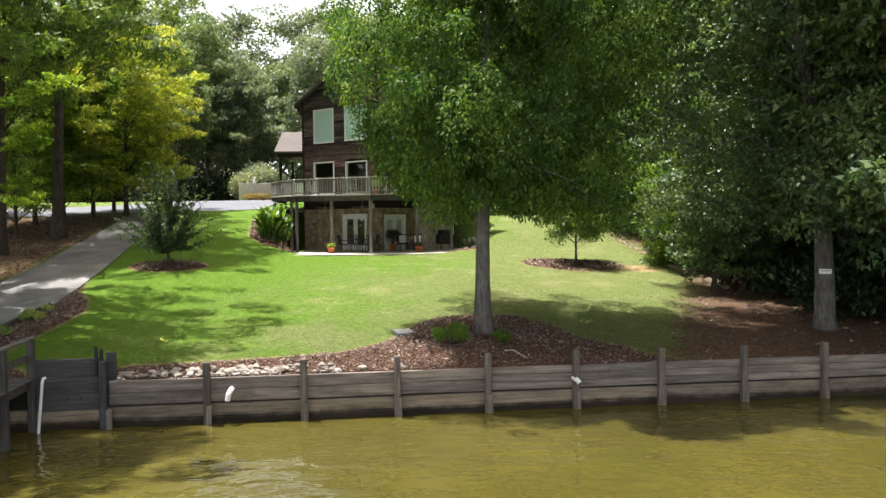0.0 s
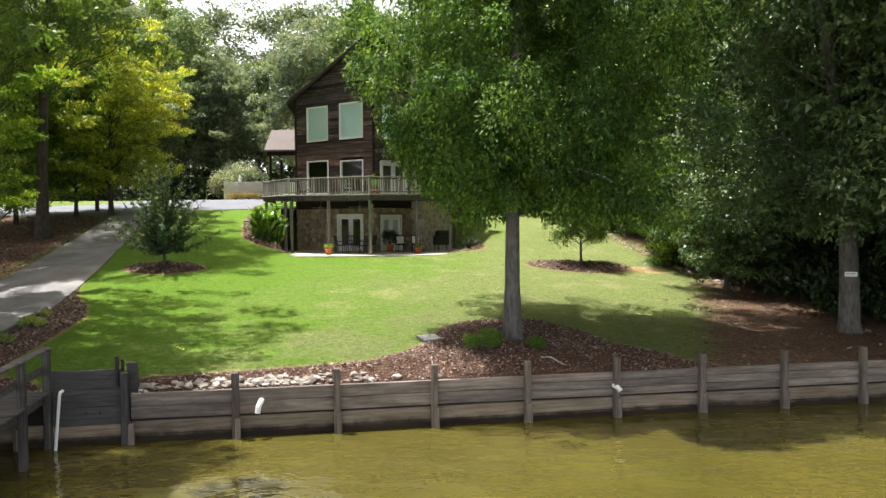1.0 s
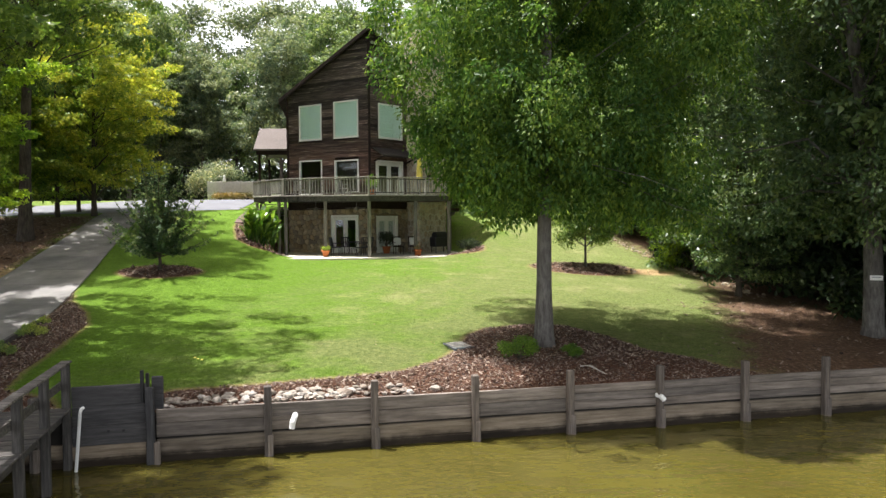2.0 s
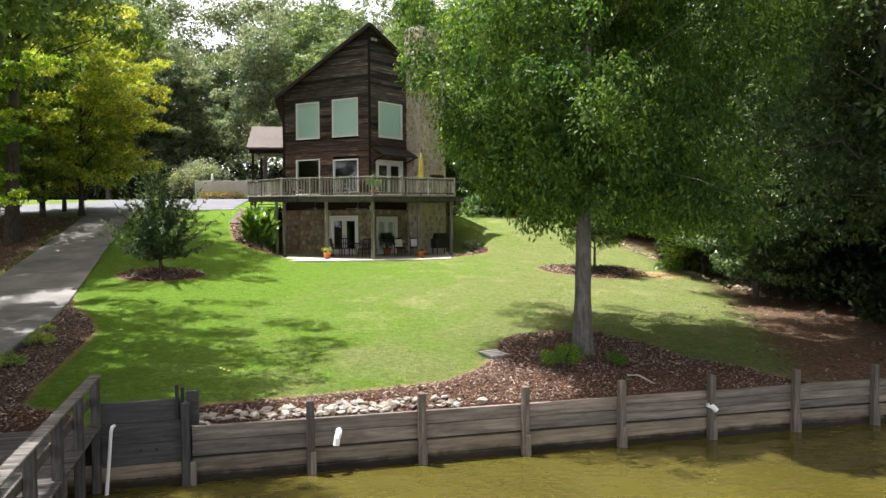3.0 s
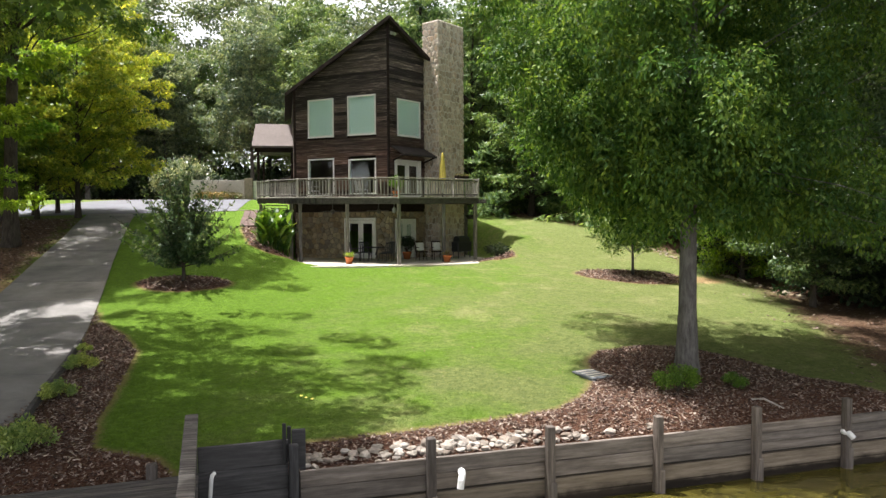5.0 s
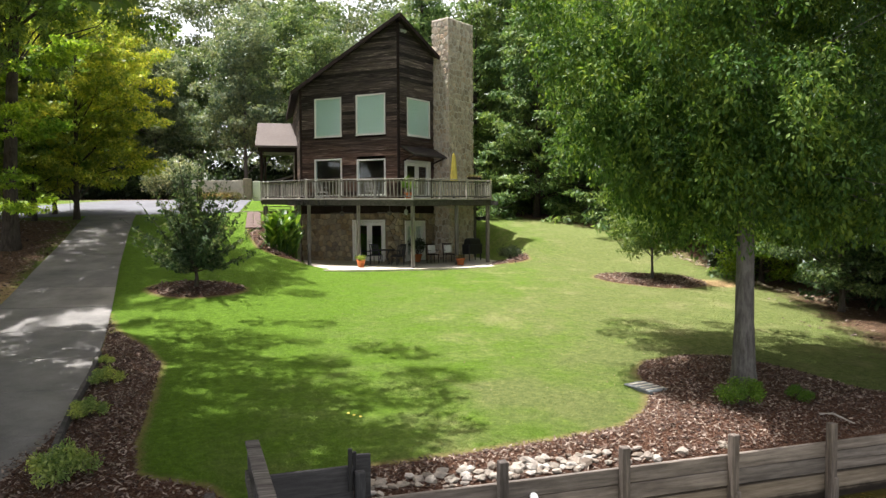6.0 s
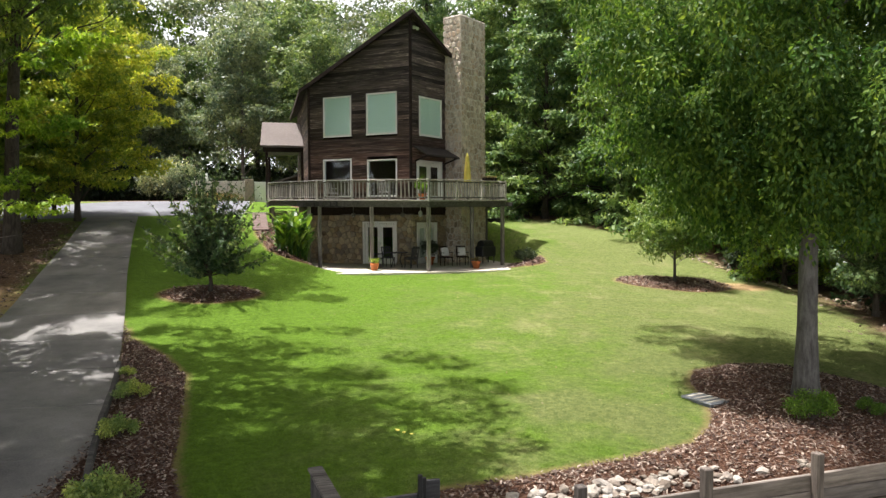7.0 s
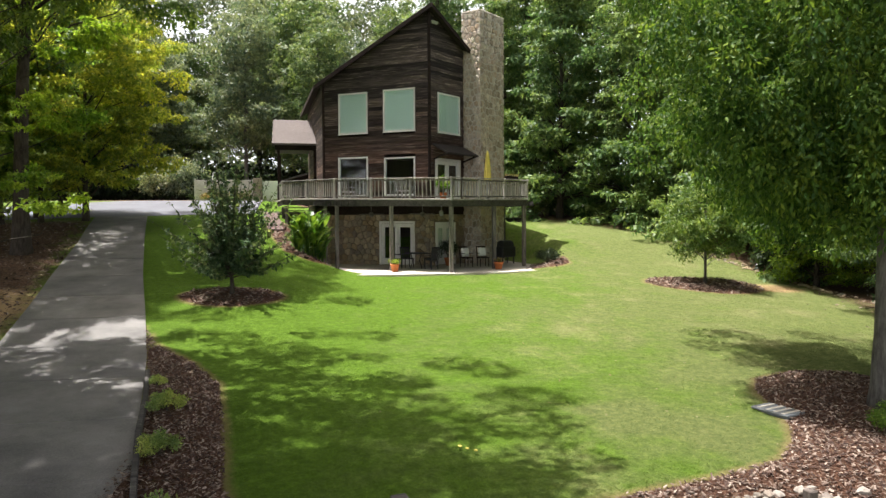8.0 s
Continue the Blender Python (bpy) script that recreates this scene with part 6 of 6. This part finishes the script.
# pale gravel along the foot of the woods
bm = bmesh.new()
gp = [(9.6, 44.0), (10.4, 39.5), (11.2, 36.2), (11.7, 32.5), (11.9, 28.8)]
gr = random.Random(5)
for _ in range(190):
    t = gr.random() * (len(gp) - 1)
    a, b = gp[int(t)], gp[int(t) + 1]
    f = t - int(t)
    x, y = a[0] + (b[0] - a[0]) * f + gr.gauss(0, 0.16), a[1] + (b[1] - a[1]) * f
    r = gr.uniform(0.04, 0.1)
    blob(bm, (x, y, ground_z(x, y) + r * 0.3), (r * 1.2, r, r * 0.7), gr, 0, 0.15)
whole("gravel", bm, MAT_FIELDSTONE, "strip of pale stones along the foot of the woods", "stones", "stuff")


def chips(name, n, box4, keep, size, material, label, lift=0.02):
    """Many small bark chips or leaves lying about on the ground where keep(x, y) holds."""
    g = np.random.default_rng(len(name) * 7)
    x = g.uniform(box4[0], box4[2], n)
    y = g.uniform(box4[1], box4[3], n)
    k = keep(x, y) & (y > wall_y(x) + 0.08)
    x, y = x[k], y[k]
    m = len(x)
    z = height(x, y) + 0.06 * ease(-0.1, 0.35, bed_field(x, y)) + g.uniform(0.0, lift * 2, m)
    a = g.uniform(0, 6.283, m)
    L = size * g.uniform(0.5, 1.5, m)
    W = L * g.uniform(0.3, 0.6, m)
    ex = np.stack([np.cos(a), np.sin(a), g.normal(0, 0.35, m)], 1)
    ey = np.stack([-np.sin(a), np.cos(a), g.normal(0, 0.35, m)], 1)
    c = np.stack([x, y, z], 1)
    v = np.empty((m, 5, 3))
    for i, (p, q) in enumerate(((-0.5, -0.5), (0.5, -0.35), (0.5, 0.5), (-0.5, 0.4))):
        v[:, i] = c + ex * (p * L)[:, None] + ey * (q * W)[:, None]
    v[:, 4] = c + np.array([0, 0, 1.0]) * (0.25 * W)[:, None]
    b = np.arange(m)[:, None] * 5
    f = np.concatenate([b + np.array([[0, 1, 4]]), b + np.array([[1, 2, 4]]), b + np.array([[2, 3, 4]]), b + np.array([[3, 0, 4]])])
    whole(name, arrays(name, v.reshape(-1, 3), f, material), None, label, "mulch", "stuff")


chips("mulch_chips", 135000, (-14.5, 15.0, 7.5, 29), lambda x, y: bed_field(x, y) > -0.02, 0.055, MAT_MULCH, "brown bark mulch chips in the beds")
chips("ring_mulch", 16000, (-14.3, 30, 9.2, 36.5), lambda x, y: bed_field(x, y) > -0.02, 0.11, MAT_MULCH, "brown bark mulch in the rings round the young trees")
chips("bed_mulch", 9000, (-12, 38, 2.6, 46.5), lambda x, y: bed_field(x, y) > -0.02, 0.12, MAT_MULCH, "bark mulch and fallen leaves beside the patio")
chips("fallen_leaves", 1300, (4, 17, 14, 34), lambda x, y: litter_field(x, y) > -0.8 + 2.0 * np.sin(x * 5.1 + y * 3.3) * np.sin(y * 2.3), 0.1, MAT_MULCH, "dry brown leaves scattered under the trees", 0.02)
chips("drive_leaves", 9000, (-26, 18, -17, 46), lambda x, y: litter_field(x, y) > 0.05, 0.1, MAT_MULCH, "dry leaves on the shaded bank", 0.02)

chips("lawn_leaves", 700, (-12, 18, 11, 41), lambda x, y: (bed_field(x, y) < -0.1) & (litter_field(x, y) < 0.3) & ((x > -6 + 4 * np.sin(y * 1.7)) | (y > 30)), 0.042, MAT_LAWNLEAF, "pale dry leaves and clippings scattered on the lawn", 0.03)

# grass blades on the lawn
g = np.random.default_rng(9)
n = 200000
x, y = g.uniform(-12.6, 12, n), 15.5 + 27.5 * g.random(n) ** 1.7
k = (bed_field(x, y) < -0.03) & (litter_field(x, y) < 0.2 + g.normal(0, 0.5, n)) & (y > wall_y(x) + 0.3)
x, y = x[k], y[k]
m = len(x)
a, hgt, w = g.uniform(0, 6.283, m), g.uniform(0.014, 0.04, m), g.uniform(0.006, 0.013, m)
z = height(x, y)
c = np.stack([x, y, z - 0.005], 1)
s = np.stack([np.cos(a), np.sin(a), 0 * a], 1) * w[:, None]
top = c + np.stack([g.normal(0, 0.045, m), g.normal(0, 0.045, m), hgt], 1)
v = np.stack([c - s, c + s, top], 1).reshape(-1, 3)
bl = arrays("grass", v, np.arange(m * 3).reshape(m, 3), MAT_BLADE)
at = bl.attributes.new("dry", "FLOAT", "POINT")
at.data.foreach_set("value", np.repeat(dryness(x, y), 3).astype(np.float32))
whole("grass", bl, None, "short mown grass blades", "grass", "stuff")

# yellow flowers in the grass
for x, y in ((-7.65, 19.07), (-7.43, 18.85), (-7.55, 18.95)):
    z = ground_z(x, y)
    fl = thing("lawn_flower", (x, y, z), "small yellow flower standing in the lawn", "flower", "flowers in the lawn")
    bm = bmesh.new()
    tube(bm, [(x, y, z - 0.01), (x + 0.01, y, z + 0.07)], [0.004, 0.003], 5)
    part("stalk", bm, MAT_CANNA, fl)
    bm = bmesh.new()
    lathe(bm, [(0.006, 0.062), (0.03, 0.075), (0.034, 0.084), (0.012, 0.094), (0.002, 0.096)], 10, (x + 0.01, y, z))
    part("bloom", bm, MAT_YELLOW, fl)

# ---- deck and patio things ----
umb = thing("patio_umbrella", (-1.1, 41.6, DTOP), "closed yellow patio umbrella standing on the deck", "umbrella")
bm = bmesh.new()
tube(bm, [(-1.1, 41.6, DTOP), (-1.1, 41.6, DTOP + 2.5)], [0.022, 0.022], 8)
part("pole", bm, MAT_GREYMETAL, umb)
bm = bmesh.new()
seg = 16
rings = []
for zz, r in ((0.95, 0.17), (1.2, 0.16), (1.6, 0.135), (2.0, 0.1), (2.25, 0.075), (2.34, 0.05), (2.46, 0.015)):
    rings.append([bm.verts.new((-1.1 + math.cos(t) * r * (1 + 0.16 * (j % 2)), 41.6 + math.sin(t) * r * (1 + 0.16 * (j % 2)), DTOP + zz + (0.05 * (j % 2) if zz < 1 else 0))) for j, t in enumerate(2 * math.pi * i / seg for i in range(seg))])
for p, q in zip(rings, rings[1:]):
    for i in range(seg):
        bm.faces.new((p[i], p[(i + 1) % seg], q[(i + 1) % seg], q[i]))
bm.faces.new(rings[-1])
part("canopy", bm, MAT_YELLOW, umb, "furled yellow canvas canopy")
bm = bmesh.new()
lathe(bm, [(0.24, 0), (0.24, 0.06), (0.06, 0.1), (0.04, 0.3)], 16, (-1.1, 41.6, DTOP))
part("base", bm, MAT_BLACK, umb)


def chair(name, at, turn, material, label, group=""):
    t = thing(name, at, label, "chair", group)
    m = Matrix.Translation(at) @ pose(0, 0, 0, 0, 0, turn)
    bm = bmesh.new()
    box(bm, m @ Matrix.Translation((0, 0, 0.43)), 0.5, 0.48, 0.05, 0.012)
    part("seat", bm, material, t)
    bm = bmesh.new()
    for x in (-0.22, -0.11, 0, 0.11, 0.22):
        bar(bm, m @ Vector((x, 0.22, 0.45)), m @ Vector((x, 0.32, 0.95)), 0.05, 0.02, 0.004, (0, 1, 0))
    bar(bm, m @ Vector((-0.25, 0.32, 0.95)), m @ Vector((0.25, 0.32, 0.95)), 0.04, 0.05, 0.006)
    part("backrest", bm, material, t)
    for x in (-0.22, 0.22):
        for y in (-0.2, 0.2):
            bm = bmesh.new()
            bar(bm, m @ Vector((x, y, 0)), m @ Vector((x, y, 0.42)), 0.035, 0.035, 0.004, (0, 1, 0))
            part("leg", bm, material, t)
        bm = bmesh.new()
        bar(bm, m @ Vector((x * 1.15, -0.2, 0.65)), m @ Vector((x * 1.15, 0.24, 0.65)), 0.05, 0.025, 0.005)
        part("armrest", bm, material, t)
    return t


def table(name, at, r, h, material, label):
    t = thing(name, at, label, "table")
    bm = bmesh.new()
    lathe(bm, [(r, h - 0.03), (r + 0.01, h - 0.015), (r, h)], 24, at)
    part("tabletop", bm, material, t)
    for i in range(4):
        a = i * math.pi / 2 + 0.6
        bm = bmesh.new()
        p = Vector(at)
        tube(bm, [p + Vector((math.cos(a) * r * 0.7, math.sin(a) * r * 0.7, 0)), p + Vector((math.cos(a) * r * 0.4, math.sin(a) * r * 0.4, h * 0.5)), p + Vector((math.cos(a) * r * 0.65, math.sin(a) * r * 0.65, h - 0.03))], [0.018] * 3, 6)
        part("leg", bm, material, t)
    return t


F = FLOOR1
table("patio_table", (-4.9, 40.4, F), 0.55, 0.73, MAT_BLACK, "round black metal table on the patio")
for i, (x, y, r) in enumerate(((-5.75, 40.6, 80), (-4.3, 39.7, 215), (-4.1, 41.0, 300), (-5.2, 41.2, 20))):
    chair("patio_chair", (x, y, F), r, MAT_BLACK, "black metal patio chair at the round table", "black patio chairs")
for x, y, r in ((-2.35, 40.9, 20), (-1.5, 41.0, 8)):
    c = chair("cushioned_chair", (x, y, F), r, MAT_DARKTRIM, "dark chair with a white back cushion on the patio", "cushioned patio chairs")
    m = Matrix.Translation((x, y, F)) @ pose(0, 0, 0, 0, 0, r)
    bm = bmesh.new()
    box(bm, m @ Matrix.Translation((0, 0.12, 0.7)) @ pose(0, 0, 0, -12), 0.42, 0.1, 0.42, 0.04)
    part("cushion", bm, MAT_SEAT, c, "white cushion")
for x, y, r in ((-7.9, 42.6, 140), (-5.4, 41.0, 140)):
    chair("deck_chair", (x, y, DTOP), r, MAT_OLDWHITE, "weathered white slatted chair on the deck", "white deck chairs")


def pot(name, at, r, h, leafmesh, label, s=1.0):
    t = thing(name, at, label, "potted plant")
    bm = bmesh.new()
    lathe(bm, [(r * 0.66, 0), (r * 0.95, h * 0.82), (r * 1.08, h * 0.83), (r * 1.08, h), (r * 0.92, h), (r * 0.9, h * 0.9)], 16, at)
    part("pot", bm, MAT_TERRA, t, "terracotta pot", True)
    for nm, me in zip(("twigs", "leaves"), leafmesh):
        piece(nm, me, Matrix.Translation(Vector(at) + Vector((0, 0, h * 0.85))) @ Matrix.Scale(s, 4), t)
    return t


gold = shrub_mesh("goldplant", 21, 0.3, 0.4, MAT_YELLOWLEAF, 420, 0.07)
fern = shrub_mesh("pottedfern", 22, 0.45, 1.3, MAT_DEEP, 900, 0.12, 0.4, 0.3)
pot("potted_plant", (-6.15, 38.55, F), 0.2, 0.34, gold, "terracotta pot with yellow-green leaves at a deck post")
pot("potted_plant", (-1.35, 38.75, F), 0.21, 0.34, shrub_mesh("rustplant", 23, 0.25, 0.3, MAT_RUST, 300, 0.06), "terracotta pot with rusty leaves at a deck post")
pot("potted_plant", (-3.0, 41.9, F), 0.24, 0.4, fern, "tall dark green potted plant by the basement door")
dpl = pot("potted_plant", (-3.75, 39.6, DTOP), 0.2, 0.3, shrub_mesh("deckplant", 24, 0.35, 1.0, MAT_LIME, 600, 0.1), "potted green plant on the deck by the rail")

# flower box on the deck rail
fb = thing("flower_box", (-0.35, 40.05, DTOP + 0.95), "flower box with red blooms on the deck rail", "flower box")
bm = bmesh.new()
bar(bm, (-0.75, 39.68, DTOP + 1.03), (0.0, 40.25, DTOP + 1.03), 0.16, 0.14, 0.01)
part("trough", bm, MAT_DARKTRIM, fb)
g = np.random.default_rng(3)
cen = np.stack([np.linspace(-0.75, 0.0, 9), np.linspace(39.68, 40.25, 9), np.full(9, DTOP + 1.13)], 1)
v, f = leaf_cloud(g, cen, np.full(9, 0.1), 420, 0.06)
part("flowers", arrays("flowers", v, f, MAT_RUST), MAT_RUST, fb)


def ceiling_fan(at):
    t = thing("ceiling_fan", at, "pale ceiling fan at rest below the deck", "fan", "fans below the deck")
    bm = bmesh.new()
    tube(bm, [(at[0], at[1], at[2]), (at[0], at[1], DTOP - 0.25)], [0.02, 0.02], 8)
    part("rod", bm, MAT_DECK, t)
    bm = bmesh.new()
    lathe(bm, [(0.04, -0.16), (0.1, -0.1), (0.13, -0.03), (0.1, 0.03), (0.03, 0.07)], 16, at)
    part("motor", bm, MAT_DECK, t)
    for i in range(5):
        a = i * 72 + at[0] * 40
        bm = bmesh.new()
        box(bm, Matrix.Translation(at) @ pose(0, 0, 0, 0, 0, a) @ Matrix.Translation((0.36, 0, -0.02)) @ pose(0, 0, 0, 11), 0.5, 0.13, 0.012, 0.004)
        part("blade", bm, MAT_DECK, t)


ceiling_fan((-6.9, 41.3, 6.28))
ceiling_fan((-4.6, 40.3, 6.28))
pl = thing("pendant_lamp", (-3.9, 39.3, 6.2), "small dark pendant lantern below the deck", "lamp")
bm = bmesh.new()
tube(bm, [(-3.9, 39.3, 6.4), (-3.9, 39.3, DTOP - 0.2)], [0.012, 0.012], 6)
part("chain", bm, MAT_GREYMETAL, pl)
bm = bmesh.new()
lathe(bm, [(0.05, 0), (0.09, 0.06), (0.1, 0.2), (0.03, 0.28)], 10, (-3.9, 39.3, 6.14))
part("lantern", bm, MAT_GREYMETAL, pl)
for x, y in ((0.75, 42.4), (0.95, 44.6)):
    hb = thing("hanging_basket", (x, y, 6.1), "dark hanging basket below the deck edge", "basket", "hanging baskets")
    bm = bmesh.new()
    lathe(bm, [(0.06, -0.16), (0.2, -0.08), (0.26, 0.03), (0.26, 0.06)], 14, (x, y, 6.0))
    part("bowl", bm, MAT_BLACK, hb)
    bm = bmesh.new()
    for a in (0, 2.1, 4.2):
        tube(bm, [(x + 0.25 * math.cos(a), y + 0.25 * math.sin(a), 6.05), (x, y, 6.62)], [0.006, 0.006], 4)
    part("wires", bm, MAT_BLACK, hb)
grill = thing("grill_cart", (0.1, 42.6, F), "black covered grill cart at the patio's end", "grill")
bm = bmesh.new()
box(bm, Matrix.Translation((0.1, 42.6, F + 0.62)) @ pose(0, 0, 0, 0, 0, 35), 1.1, 0.55, 0.55, 0.05)
part("firebox", bm, MAT_BLACK, grill)
bm = bmesh.new()
tube(bm, [Vector((0.1, 42.6, F + 0.95)) + pose(0, 0, 0, 0, 0, 35).to_3x3() @ Vector((q, 0, 0)) for q in (-0.42, -0.4, 0.4, 0.42)], [0.1, 0.25, 0.25, 0.1], 14)
part("hood", bm, MAT_BLACK, grill)
for p, q in ((-0.45, -0.2), (0.45, -0.2), (-0.45, 0.2), (0.45, 0.2)):
    w = Vector((0.1, 42.6, F)) + pose(0, 0, 0, 0, 0, 35).to_3x3() @ Vector((p, q, 0))
    bm = bmesh.new()
    bar(bm, w, w + Vector((0, 0, 0.36)), 0.05, 0.05, 0.0, (0, 1, 0))
    part("leg", bm, MAT_BLACK, grill)

# ---- by the court ----
fen = thing("fence", (-17, 61, ground_z(-17, 61)), "pale solid panel fence beyond the parking court", "fence")
FX = np.linspace(-17.6, -13.6, 4)
for x0, x1 in zip(FX, FX[1:]):
    z = ground_z((x0 + x1) / 2, 61)
    bm = bmesh.new()
    bar(bm, (x0 + 0.06, 61, 8.15), (x1 - 0.06, 61, 8.2), 0.05, 1.55, 0.01)
    part("panel", bm, MAT_CREAM, fen)
for x in FX:
    bm = bmesh.new()
    bar(bm, (x, 61, 7.2), (x, 61, 9.0), 0.12, 0.12, 0.01, (0, 1, 0))
    part("post", bm, MAT_CREAM, fen)
bm = bmesh.new()
bar(bm, (-13.25, 60.9, 7.0), (-13.25, 60.9, 9.1), 0.62, 0.3, 0.02, (0, 1, 0))
part("end_pier", bm, MAT_TAN, fen, "tan end pier")
bm = bmesh.new()
bar(bm, (-12.9, 61, 7.95), (-11.7, 61, 7.95), 0.05, 1.9, 0.01)
part("gate_panel", bm, MAT_WHITE, fen, "white gate panel")
orn = thing("fence_ornament", (-16.3, 61, 8.98), "small white figure ornament on the fence", "ornament")
bm = bmesh.new()
lathe(bm, [(0.12, 0), (0.14, 0.15), (0.08, 0.35), (0.1, 0.45), (0.05, 0.56)], 10, (-16.3, 61, 8.95))
part("body", bm, MAT_WHITE, orn)
gar = thing("garage", (-9, 70, 7), "low dark garage with a grey roof behind the porch", "garage")
bm = bmesh.new()
box(bm, Matrix.Translation((-8.9, 70.4, 7.8)), 6.6, 5.6, 2.2, 0.02)
part("wall", bm, MAT_DARKTRIM, gar)
bm = bmesh.new()
p = [(-12.9, 73.6, 8.95), (-12.9, 67.2, 8.95), (-8.9, 67.2, 10.15), (-8.9, 73.6, 10.15), (-4.9, 67.2, 8.95), (-4.9, 73.6, 8.95)]
hi = [bm.verts.new(q) for q in p]
lo = [bm.verts.new((q[0], q[1], q[2] - 0.14)) for q in p]
for f in ((0, 1, 2, 3), (3, 2, 4, 5)):
    bm.faces.new([hi[i] for i in f])
    bm.faces.new([lo[i] for i in f][::-1])
for a, b in ((0, 1), (1, 2), (2, 4), (4, 5), (5, 3), (3, 0)):
    bm.faces.new((lo[a], lo[b], hi[b], hi[a]))
bmesh.ops.recalc_face_normals(bm, faces=bm.faces)
part("roof", bm, MAT_DULLROOF, gar, "dull grey roof")
bm = bmesh.new()
box(bm, Matrix.Translation((-11.1, 67.57, 7.8)), 1.8, 0.06, 1.9, 0.01)
part("garage_door", bm, MAT_DECK, gar)

hk = thing("shepherd_hook", (-22.4, 50.2, ground_z(-22.4, 50.2)), "thin black garden hook with a round black pot", "garden hook")
z = ground_z(-22.4, 50.2)
bm = bmesh.new()
tube(bm, [(-22.4, 50.2, z - 0.1), (-22.4, 50.2, z + 0.85), (-22.35, 50.2, z + 1.0), (-22.2, 50.2, z + 1.02), (-22.05, 50.2, z + 0.92)], [0.014] * 5, 6)
part("hook", bm, MAT_BLACK, hk)
bm = bmesh.new()
lathe(bm, [(0.04, 0.55), (0.13, 0.6), (0.17, 0.68), (0.12, 0.79), (0.02, 0.84)], 14, (-22.05, 50.2, z))
part("pot", bm, MAT_BLACK, hk)
